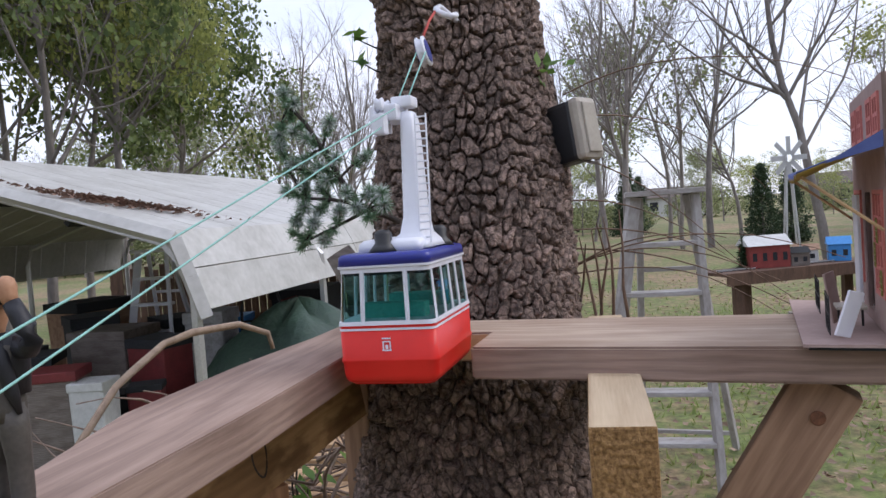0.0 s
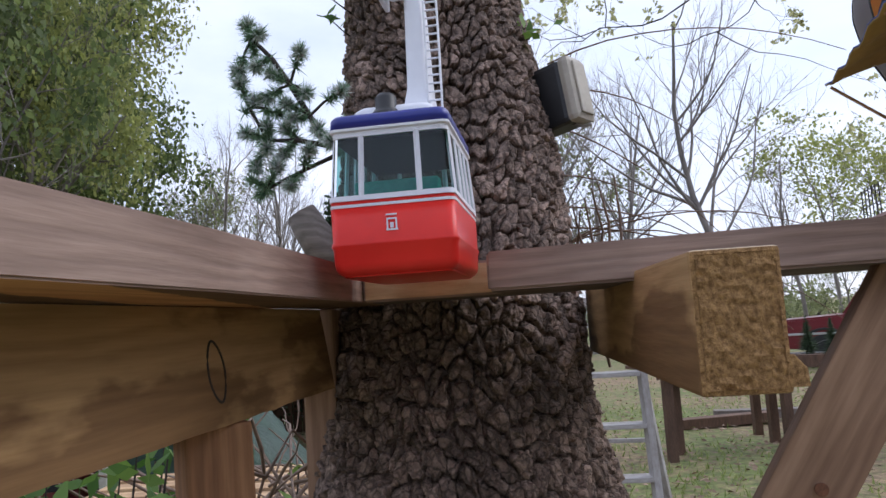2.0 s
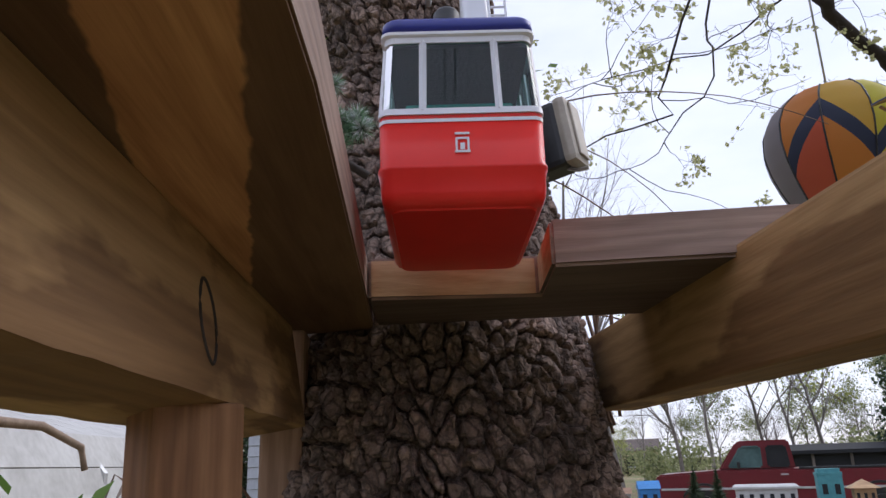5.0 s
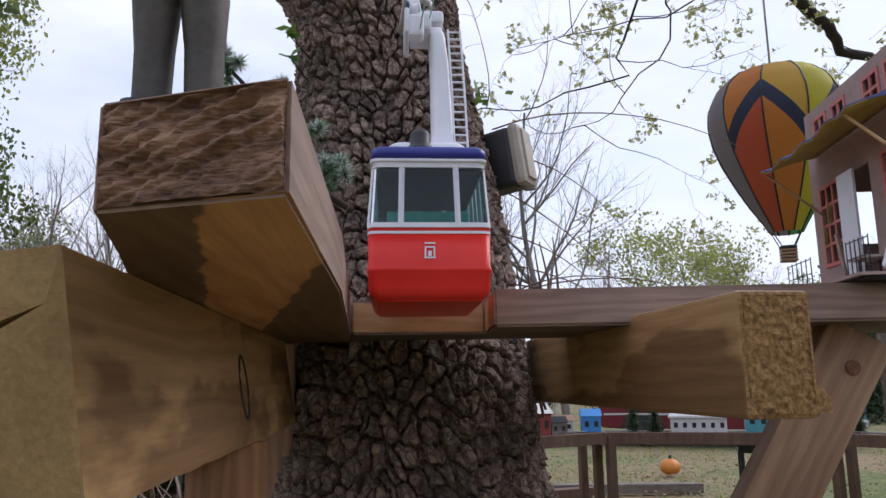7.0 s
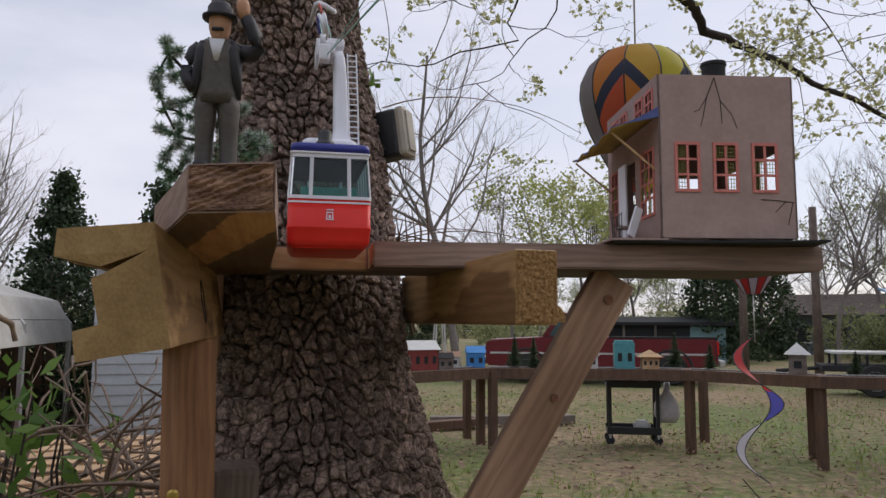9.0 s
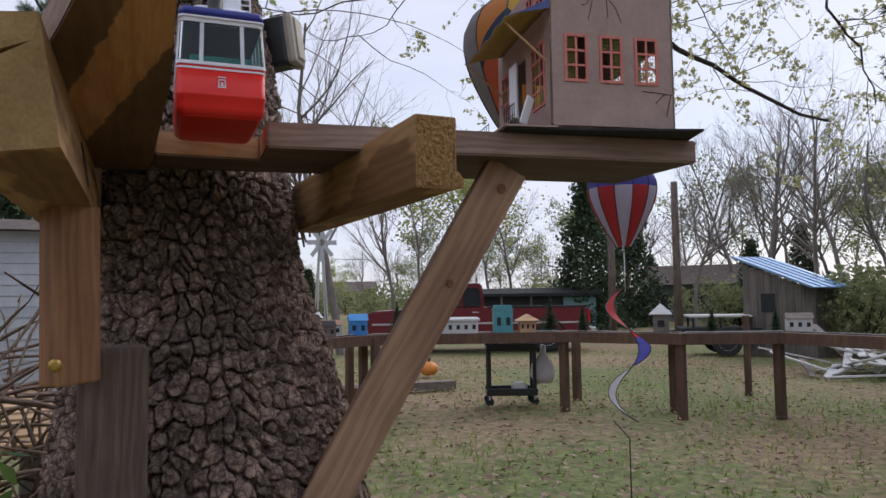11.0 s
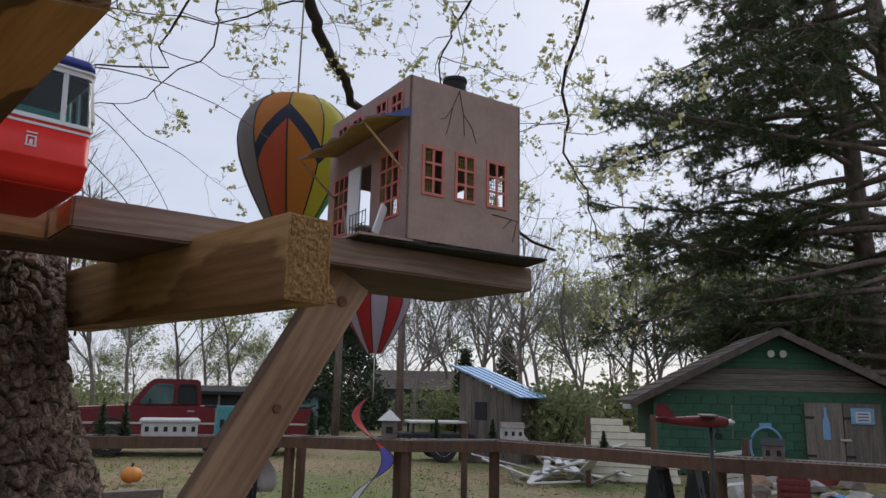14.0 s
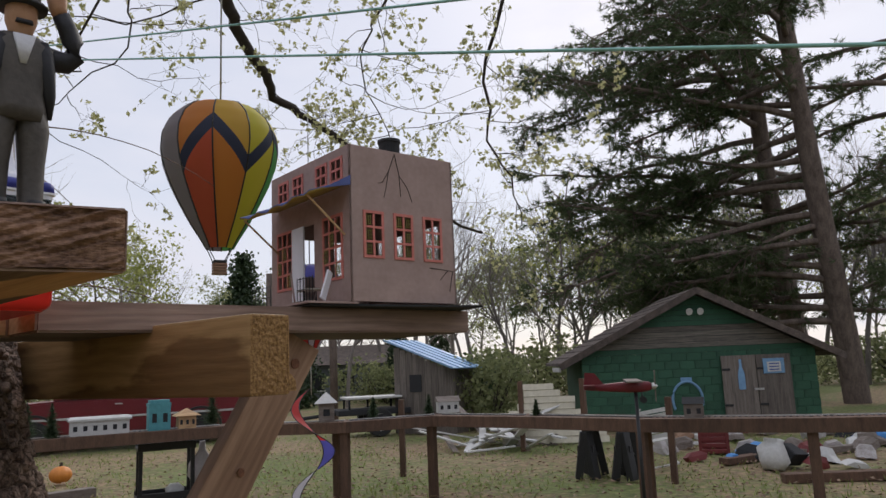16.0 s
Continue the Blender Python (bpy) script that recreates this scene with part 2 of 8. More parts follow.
M_BEIGE = mat("beige_plastic", (0.42, 0.38, 0.31), (0.34, 0.30, 0.25), rough=0.5, scale=30, bump=0.08)
M_GROUND = None
M_FENCE = mat("brown_fence_wood", (0.15, 0.085, 0.055), (0.075, 0.042, 0.028), rough=0.85, scale=14, stretch=(1, 1, 0.25), bump=0.4, per=0.18)
M_GTARP = mat("dark_green_tarp", (0.035, 0.07, 0.045), (0.02, 0.04, 0.03), rough=0.6, scale=3, bump=0.8, dist=0.05)
M_RUSTRED = mat("dull_red_paint", (0.20, 0.03, 0.03), (0.13, 0.02, 0.02), rough=0.6, scale=8)
# bark grey made lighter, with the haze of distance put into the colour
M_BARKFAR = mat("hazy_grey_bark", (0.27, 0.24, 0.22), (0.15, 0.132, 0.12), rough=0.95, scale=5, stretch=(1, 1, 0.3), bump=0.5, dist=0.03, per=0.25)
M_PINEBARK = mat("pine_bark", (0.20, 0.155, 0.13), (0.08, 0.06, 0.05), rough=0.95, scale=6, stretch=(1, 1, 0.35), bump=0.8, dist=0.05)
M_TWIG = mat("dark_twig", (0.055, 0.043, 0.036), (0.03, 0.024, 0.02), rough=0.9, scale=40, bump=0.4)
L_PINE = leaf_mat("pine_needles", (0.045, 0.07, 0.03), (0.11, 0.145, 0.065), trans=0.5)
L_CEDAR = leaf_mat("cedar_foliage", (0.025, 0.05, 0.022), (0.065, 0.10, 0.045), trans=0.3)
L_SPRING = leaf_mat("spring_leaves", (0.20, 0.235, 0.07), (0.42, 0.44, 0.15), trans=0.6)
L_DULL = leaf_mat("dull_green_leaves", (0.15, 0.18, 0.08), (0.34, 0.36, 0.18), trans=0.6)
L_SHADE = leaf_mat("shaded_green_leaves", (0.06, 0.09, 0.03), (0.20, 0.25, 0.08), trans=0.5)
L_BUD = leaf_mat("pale_buds", (0.36, 0.37, 0.17), (0.60, 0.58, 0.32), trans=0.65)
L_VINE = leaf_mat("vine_leaves", (0.06, 0.14, 0.025), (0.19, 0.31, 0.06), trans=0.45)
L_FROST = leaf_mat("frosted_needles", (0.09, 0.19, 0.10), (0.25, 0.37, 0.22), trans=0.3)
L_SNOW = leaf_mat("flocked_tips", (0.42, 0.48, 0.45), (0.7, 0.72, 0.70), trans=0.1)

# ---- building helpers ----
def finish(ob, parent, label, m):
    if parent is not None:
        ob.parent = parent
    if m is not None:
        ob.matrix_basis = m
    if label:
        ob["label"] = label
    return ob


def part(name, bm, material, parent=None, label="", m=None, smooth=False):
    """Links a bmesh as one mesh object under a thing or a part."""
    me = bpy.data.meshes.new(name)
    bm.to_mesh(me)
    bm.free()
    for q in (material if isinstance(material, (list, tuple)) else [material]):
        me.materials.append(q)
    if smooth:
        me.shade_smooth()
    return finish(new(name, me), parent, label, m)


def raw(name, verts, faces, material, parent=None, label="", m=None, smooth=False):
    me = bpy.data.meshes.new(name)
    me.from_pydata([tuple(v) for v in verts], [], [tuple(f) for f in faces])
    for q in (material if isinstance(material, (list, tuple)) else [material]):
        me.materials.append(q)
    if smooth:
        me.shade_smooth()
    me.update()
    return finish(new(name, me), parent, label, m)


def box_bm(sx, sy, sz, c=(0, 0, 0), bevel=0.0, bm=None, rot=None):
    """A box of full sizes about c, bevelled, added to bm."""
    b = bmesh.new()
    bmesh.ops.create_cube(b, size=1.0, matrix=Matrix.Diagonal((sx, sy, sz, 1)))
    if bevel:
        bmesh.ops.bevel(b, geom=b.edges[:], offset=bevel, segments=2, affect='EDGES', profile=0.6)
    b.transform(Matrix.Translation(c) @ (rot or Matrix.Identity(4)))
    if bm is None:
        return b
    me = bpy.data.meshes.new("tmp")
    b.to_mesh(me)
    b.free()
    bm.from_mesh(me)
    bpy.data.meshes.remove(me)
    return bm


def join_bm(bm, other):
    me = bpy.data.meshes.new("tmp")
    other.to_mesh(me)
    other.free()
    bm.from_mesh(me)
    bpy.data.meshes.remove(me)
    return bm


def tube_data(pts, radii, sides=6, cap=True, off=0):
    """Verts and faces of a tapered tube along points."""
    P = [Vector(p) for p in pts]
    V, F = [], []
    up = Vector((0, 0, 1))
    for i, p in enumerate(P):
        d = (P[min(i + 1, len(P) - 1)] - P[max(i - 1, 0)])
        d = d.normalized() if d.length > 1e-9 else up
        a = d.cross(up if abs(d.z) < 0.95 else Vector((1, 0, 0))).normalized()
        b = d.cross(a)
        r = radii[i] if isinstance(radii, (list, tuple)) else radii
        for k in range(sides):
            t = 2 * math.pi * k / sides
            V.append(p + a * (r * math.cos(t)) + b * (r * math.sin(t)))
    for i in range(len(P) - 1):
        for k in range(sides):
            k2 = (k + 1) % sides
            F.append((off + i * sides + k, off + i * sides + k2, off + (i + 1) * sides + k2, off + (i + 1) * sides + k))
    if cap:
        F.append(tuple(off + k for k in range(sides))[::-1])
        F.append(tuple(off + (len(P) - 1) * sides + k for k in range(sides)))
    return V, F


def tube(name, pts, radii, material, parent=None, label="", sides=8, m=None, smooth=True):
    V, F = tube_data(pts, radii, sides)
    return raw(name, V, F, material, parent, label, m, smooth)


def lathe_data(prof, sides=24):
    """Verts and faces of a turned body, from (radius, z)."""
    V, F = [], []
    for r, z in prof:
        for k in range(sides):
            t = 2 * math.pi * k / sides
            V.append((r * math.cos(t), r * math.sin(t), z))
    for i in range(len(prof) - 1):
        for k in range(sides):
            k2 = (k + 1) % sides
            F.append((i * sides + k, i * sides + k2, (i + 1) * sides + k2, (i + 1) * sides + k))
    F.append(tuple(range(sides))[::-1])
    F.append(tuple((len(prof) - 1) * sides + k for k in range(sides)))
    return V, F


def rr_ring(hx, hy, r, seg=4):
    out = []
    r = min(r, hx, hy)
    for cx, cy, a0 in ((hx - r, hy - r, 0), (-hx + r, hy - r, 90), (-hx + r, -hy + r, 180), (hx - r, -hy + r, 270)):
        for i in range(seg + 1):
            a = radians(a0 + 90 * i / seg)
            out.append((cx + r * math.cos(a), cy + r * math.sin(a)))
    return out


def loft_data(levels, seg=4):
    """levels: (z, half x, half y, corner radius[, shift x, shift y])."""
    V, F = [], []
    n = 4 * (seg + 1)
    for lv in levels:
        z, hx, hy, r = lv[:4]
        ox, oy = lv[4:6] if len(lv) > 4 else (0, 0)
        V += [(x + ox, y + oy, z) for x, y in rr_ring(hx, hy, r, seg)]
    for i in range(len(levels) - 1):
        for k in range(n):
            k2 = (k + 1) % n
            F.append((i * n + k, i * n + k2, (i + 1) * n + k2, (i + 1) * n + k))
    F.append(tuple(range(n))[::-1])
    F.append(tuple((len(levels) - 1) * n + k for k in range(n)))
    return V, F


def thing(name, label, category, m, group="", kind=""):
    """The Empty at the base of a thing."""
    e = tagged(new(name), label, category, group, kind)
    e.empty_display_size = 0.05
    e.matrix_basis = m
    return e


def beam_between(name, a, b, w, h, material, label, category, end=None, roll=0.0, kind="", bevel=0.003, rough_ends=0.0):
    """Squared timber from a to b (axis of its middle); w across, h up."""
    a, b = Vector(a), Vector(b)
    L = (b - a).length
    bm = bmesh.new()
    nx, e = 8, []
    box = box_bm(L, w, h, bevel=bevel)
    join_bm(bm, box)
    for f in bm.faces:
        if abs(f.normal.x) > 0.9:
            f.material_index = 1
    x = (b - a).normalized()
    y = Vector((0, 0, 1)).cross(x)
    y = y.normalized() if y.length > 1e-6 else Vector((0, 1, 0))
    z = x.cross(y)
    R = Matrix((x, y, z)).transposed().to_4x4()
    m = Matrix.Translation((a + b) / 2) @ R @ Matrix.Rotation(radians(roll), 4, 'X')
    ob = part(name, bm, [material, end or material], None, "", m)
    return tagged(ob, label, category, kind=kind)


def prism(name, poly, z0, z1, material, axis=0.0, origin=(0, 0), end=None, bevel=0.0025, end_edges=(), extra=None):
    """Flat board of outline poly (plan, metres) between two heights; grain along axis (degrees); end_edges: outline edges that show end grain."""
    ca, sa = math.cos(radians(-axis)), math.sin(radians(-axis))
    loc = [((x - origin[0]) * ca - (y - origin[1]) * sa, (x - origin[0]) * sa + (y - origin[1]) * ca) for x, y in poly]
    bm = bmesh.new()
    lo = [bm.verts.new((x, y, 0)) for x, y in loc]
    hi = [bm.verts.new((x, y, z1 - z0)) for x, y in loc]
    n = len(poly)
    bm.faces.new(lo[::-1])
    bm.faces.new(hi)
    for i in range(n):
        f = bm.faces.new((lo[i], lo[(i + 1) % n], hi[(i + 1) % n], hi[i]))
        if i in end_edges:
            f.material_index = 1
    bmesh.ops.recalc_face_normals(bm, faces=bm.faces[:])
    if bevel:
        bmesh.ops.bevel(bm, geom=bm.edges[:], offset=bevel, segments=2, affect='EDGES')
    return part(name, bm, [material, end or material] + (extra or []), None, "", pose(origin[0], origin[1], z0, 0, 0, axis))

# ---- ground ----
def ground_mat():
    m = mat("leaf_strewn_grass", (0.28, 0.205, 0.13), (0.145, 0.18, 0.058), rough=0.95, scale=0.3, bump=0.6, dist=0.02, lo=0.44, hi=0.57, fine=18)
    n, l = m.node_tree.nodes, m.node_tree.links
    p = n["Principled BSDF"]
    src = p.inputs["Base Color"].links[0].from_socket
    t = n.new("ShaderNodeTexCoord")
    v = n.new("ShaderNodeTexNoise")
    v.inputs["Scale"].default_value, v.inputs["Detail"].default_value, v.inputs["Roughness"].default_value = 9.0, 9, 0.75
    l.new(t.outputs["Object"], v.inputs["Vector"])
    r = n.new("ShaderNodeValToRGB")
    r.color_ramp.elements[0].position, r.color_ramp.elements[1].position = 0.36, 0.68
    r.color_ramp.elements[0].color, r.color_ramp.elements[1].color = (0.45, 0.45, 0.42, 1), (1.5, 1.45, 1.3, 1)
    l.new(v.outputs["Fac"], r.inputs["Fac"])
    mx = n.new("ShaderNodeMix")
    mx.data_type, mx.blend_type = 'RGBA', 'MULTIPLY'
    mx.inputs["Factor"].default_value = 1
    l.new(src, mx.inputs["A"])
    l.new(r.outputs["Color"], mx.inputs["B"])
    l.new(mx.outputs["Result"], p.inputs["Base Color"])
    return m


M_GROUND = ground_mat()
def make_ground():
    xs = list(np.linspace(-30, 40, 90))
    xs = [-900, -300, -120, -60] + xs + [60, 120, 300, 900]
    V = []
    for y in xs:
        for x in xs:
            near = max(0.0, 1 - max(abs(x - 5), abs(y - 5)) / 60)
            z = 0.05 * near * (noise.noise((x * 0.35, y * 0.35, 0)) + 0.4 * noise.noise((x * 1.1, y * 1.1, 3)))
            V.append((x, y, z - 0.02))
    n = len(xs)
    F = [(j * n + i, j * n + i + 1, (j + 1) * n + i + 1, (j + 1) * n + i) for j in range(n - 1) for i in range(n - 1)]
    g = raw("ground", V, F, M_GROUND, smooth=True)
    tagged(g, "patchy spring lawn of short grass and fallen brown leaves", "ground", kind="structure")


make_ground()

# ---- the oak ----
AX = [(-0.1, 0.20, 1.16, 0.36), (0.5, 0.21, 1.165, 0.285), (1.0, 0.225, 1.175, 0.255), (1.3, 0.222, 1.20, 0.222), (1.46, 0.214, 1.225, 0.190), (1.58, 0.205, 1.258, 0.166),
      (1.985, 0.200, 1.425, 0.158), (2.26, 0.180, 1.52, 0.141), (2.7, 0.16, 1.63, 0.14), (3.6, 0.14, 1.80, 0.13)]
def oak_at(z):
    for (z0, x0, y0, r0), (z1, x1, y1, r1) in zip(AX, AX[1:]):
        if z <= z1:
            f = (z - z0) / (z1 - z0)
            return x0 + f * (x1 - x0), y0 + f * (y1 - y0), r0 + f * (r1 - r0)
    return AX[-1][1:]


def make_oak():
    """Alligator bark: raised plates of uneven size, with deep cracks between them."""
    rng = np.random.default_rng(4)
    cw, ch, circ = 0.0195, 0.0265, 1.04
    nc = int(circ / cw)
    def grid(zs, nt):
        nz = len(zs)
        sm = np.array([oak_at(z) for z in zs])
        ker = np.ones(9) / 9
        for c in range(3):
            pad = np.pad(sm[:, c], 4, mode='edge')
            sm[:, c] = np.convolve(pad, ker, 'valid')
        th = np.linspace(0, 2 * np.pi, nt, endpoint=False)
        th = th - 0.4 * np.sin(th + 1.45)      # finer on the side that faces the yard
        U, Z = np.meshgrid(th / (2 * np.pi) * nc, zs / ch)
        # warp so that the rows of plates wander
        U = U + 0.30 * np.sin(Z * 0.5 + 1.3 * np.sin(U * 2 * np.pi / nc * 3)) + 0.15 * np.sin(Z * 0.37 + U * 2 * np.pi / nc * 9)
        Z = Z + 0.5 * np.sin(U * 2 * np.pi / nc * 5 + 0.12 * Z) + 0.22 * np.sin(U * 2 * np.pi / nc * 14)
        def field(k):
            q = rng.normal(0, 1, U.shape)
            for _ in range(2):
                c = np.cumsum(np.concatenate([q[:, -k:], q, q[:, :k + 1]], 1), 1)
                q = (c[:, 2 * k + 1:] - c[:, :-2 * k - 1])
                c = np.cumsum(np.concatenate([q[:k][::-1], q, q[-k - 1:][::-1]], 0), 0)
                q = (c[2 * k + 1:] - c[:-2 * k - 1])
            return q / q.std()
        f1, f2, f3, f4 = field(2), field(2), field(1), field(4)
        U, Z = U + 0.05 * f1 + 0.05 * f4 + 0.025 * field(1), Z + 0.05 * f2 + 0.05 * field(5) + 0.025 * field(1)
        iu, iz = np.floor(U).astype(int), np.floor(Z).astype(int)
        def h(a, b, k):
            q = np.sin((a % nc) * 127.1 + b * 311.7 + k * 74.7) * 43758.5453
            return q - np.floor(q)
        F1, F2, ID = np.full(U.shape, 9.0), np.full(U.shape, 9.0), np.zeros(U.shape)
        PX, PZ = np.zeros(U.shape), np.zeros(U.shape)
        for du in (-1, 0, 1):
            for dz in (-1, 0, 1):
                a, b = iu + du, iz + dz
                px, pz = a + 0.5 + 0.85 * (h(a, b, 1) - 0.5), b + 0.5 + 0.95 * (h(a, b, 2) - 0.5)
                d = (np.abs(U - px) ** 3 + np.abs(Z - pz) ** 3) ** (1 / 3)
                new1 = d < F1
                F2 = np.where(new1, F1, np.minimum(F2, d))
                ID = np.where(new1, h(a, b, 5), ID)
                PX, PZ = np.where(new1, U - px, PX), np.where(new1, Z - pz, PZ)
                F1 = np.where(new1, d, F1)
        e = np.clip((F2 - F1 - 0.06 - 0.015 * f4) / 0.11, 0, 1)
        e = e * e * (3 - 2 * e)
        rough = 0.8 * f3 + 1.2 * f4 * e + 0.7 * f1
        # flat plates, each a little higher or lower, tilted and chipped into steps
        tilt = (PX * np.cos(ID * 40) + PZ * np.sin(ID * 40)) * 0.0030
        chip = 0.0016 * np.sign(np.sin(U * 5.1 + ID * 31 + 0.5 * f1) + np.sin(Z * 4.3 + ID * 17 + 0.5 * f2) - 0.5)
        rel = e * (0.0145 + 0.0045 * ID + tilt + chip) + 0.0007 * rough + 0.0005 * field(1)
        big = 0.010 * np.sin(th[None, :] * 3 + zs[:, None] * 2.0) + 0.006 * np.sin(th[None, :] * 5 - zs[:, None] * 3.1 + 1)
        R = sm[:, 2][:, None] - 0.012 + rel + big * np.clip((1.9 - zs[:, None]), 0.25, 1)
        # burl where a limb was lost, facing the cabin's left
        bt = np.radians(248)
        dth = np.angle(np.exp(1j * (th - bt)))[None, :]
        R = R + 0.055 * np.exp(-((dth / 0.42) ** 2 + ((zs[:, None] - 2.27) / 0.075) ** 2)) - 0.035 * np.exp(-((dth / 0.15) ** 2 + ((zs[:, None] - 2.255) / 0.03) ** 2))
        dt2 = np.angle(np.exp(1j * (th - np.radians(192))))[None, :]
        R = R + 0.10 * np.exp(-((dt2 / 0.5) ** 2 + ((zs[:, None] - 2.47) / 0.10) ** 2))
        X = sm[:, 0][:, None] + R * np.cos(th)[None, :]
        Y = sm[:, 1][:, None] + R * np.sin(th)[None, :]
        ZZ = np.repeat(zs[:, None], nt, 1)
        V = np.stack([X, Y, ZZ], -1).reshape(-1, 3)
        i = np.arange(nz - 1)[:, None] * nt
        k = np.arange(nt)[None, :]
        k2 = (k + 1) % nt
        F = np.stack([i + k, i + k2, i + nt + k2, i + nt + k], -1).reshape(-1, 4)
        return V, F, ID.reshape(-1), e.reshape(-1)
    oak = thing("oak_tree", "big old oak with deep blocky grey-brown bark behind the timber rails", "tree", pose(0, 0, 0))
    V, F, ID, E = grid(np.concatenate([np.arange(-0.1, 1.2, 0.012), np.arange(1.2, 2.42, 0.0022), np.arange(2.42, 3.6, 0.012)]), 560)
    me = bpy.data.meshes.new("trunk")
    me.from_pydata(V.tolist(), [], F.tolist())
    at = me.attributes.new("plate", 'FLOAT', 'POINT')
    at.data.foreach_set("value", ID.astype(np.float32))
    me.shade_smooth()
    m = mat("oak_bark", (0.34, 0.242, 0.192), (0.085, 0.058, 0.047), rough=0.95, scale=80, bump=0.8, dist=0.004, lo=0.34, hi=0.64, fine=5)
    n, l = m.node_tree.nodes, m.node_tree.links
    p = n["Principled BSDF"]
    src = p.inputs["Base Color"].links[0].from_socket
    an = n.new("ShaderNodeAttribute")
    an.attribute_name = "plate"
    mr = n.new("ShaderNodeMapRange")
    mr.inputs["To Min"].default_value, mr.inputs["To Max"].default_value = 0.72, 1.28
    hs = n.new("ShaderNodeHueSaturation")
    l.new(an.outputs["Fac"], mr.inputs["Value"])
    l.new(mr.outputs["Result"], hs.inputs["Value"])
    l.new(src, hs.inputs["Color"])
    tc2, vo, dn = n.new("ShaderNodeTexCoord"), n.new("ShaderNodeTexVoronoi"), n.new("ShaderNodeTexNoise")
    dn.inputs["Scale"].default_value, dn.inputs["Detail"].default_value = 60, 4
    wv = n.new("ShaderNodeVectorMath")
    wv.operation = 'MULTIPLY_ADD'
    wv.inputs[1].default_value = (0.018, 0.018, 0.018)
    l.new(tc2.outputs["Object"], dn.inputs["Vector"])
    l.new(dn.outputs["Color"], wv.inputs[0])
    l.new(tc2.outputs["Object"], wv.inputs[2])
    vo.feature = 'DISTANCE_TO_EDGE'
    vo.inputs["Scale"].default_value = 75
    l.new(wv.outputs["Vector"], vo.inputs["Vector"])
    cr = n.new("ShaderNodeMapRange")
    cr.inputs["From Max"].default_value = 0.16
    cr.inputs["To Min"].default_value = 0.42
    l.new(vo.outputs["Distance"], cr.inputs["Value"])
    li = n.new("ShaderNodeTexNoise")
    li.inputs["Scale"].default_value, li.inputs["Detail"].default_value = 14, 6
    l.new(tc2.outputs["Object"], li.inputs["Vector"])
    lr = n.new("ShaderNodeMapRange")
    lr.inputs["From Min"].default_value, lr.inputs["From Max"].default_value = 0.35, 0.7
    lr.inputs["To Min"].default_value, lr.inputs["To Max"].default_value = 0.72, 1.3
    l.new(li.outputs["Fac"], lr.inputs["Value"])
    mu = n.new("ShaderNodeMath")
    mu.operation = 'MULTIPLY'
    l.new(cr.outputs["Result"], mu.inputs[0])
    l.new(lr.outputs["Result"], mu.inputs[1])
    sc2 = n.new("ShaderNodeVectorMath")
    sc2.operation = 'SCALE'
    l.new(hs.outputs["Color"], sc2.inputs[0])
    l.new(mu.outputs[0], sc2.inputs["Scale"])
    l.new(sc2.outputs["Vector"], p.inputs["Base Color"])
    b2 = n.new("ShaderNodeBump")
    b2.inputs["Strength"].default_value, b2.inputs["Distance"].default_value = 0.7, 0.0025
    l.new(cr.outputs["Result"], b2.inputs["Height"])
    l.new(p.inputs["Normal"].links[0].from_socket, b2.inputs["Normal"])
    l.new(b2.outputs["Normal"], p.inputs["Normal"])
    me.materials.append(m)
    t = new("trunk", me)
    t.parent = oak
    return oak


OAK = make_oak()

# ---- timber frame on the oak ----
ZT, ZB = 1.776, 1.741      # top and underside of the flat boards
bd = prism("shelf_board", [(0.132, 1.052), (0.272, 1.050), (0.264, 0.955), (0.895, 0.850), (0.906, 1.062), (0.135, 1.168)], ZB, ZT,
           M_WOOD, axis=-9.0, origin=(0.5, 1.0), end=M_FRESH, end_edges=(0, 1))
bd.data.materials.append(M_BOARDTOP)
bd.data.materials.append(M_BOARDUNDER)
# paler colour on top; below, a darker one that stands for shade
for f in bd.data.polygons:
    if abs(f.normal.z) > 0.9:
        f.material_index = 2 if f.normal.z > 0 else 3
tagged(bd, "weathered brown board screwed flat to the oak, notched for the cabin", "board")
pk = prism("plank", [(0.016, 0.71), (0.044, 0.588), (0.0605, 0.508), (0.1195, 0.483), (0.1295, 0.70), (0.1312, 1.02), (0.1312, 1.19), (0.045, 1.215), (0.040, 1.06), (0.022, 0.90)], ZB + 0.0005, ZT,
           M_WOOD, axis=89.0, origin=(0.08, 0.8), end=M_ENDOLD, end_edges=(2,), extra=[M_UNDER], bevel=0.0012)
for f in pk.data.polygons:
    if f.normal.z < -0.9:
        f.material_index = 2
tagged(pk, "weathered flat plank with chamfered torn end carrying a figurine", "plank")
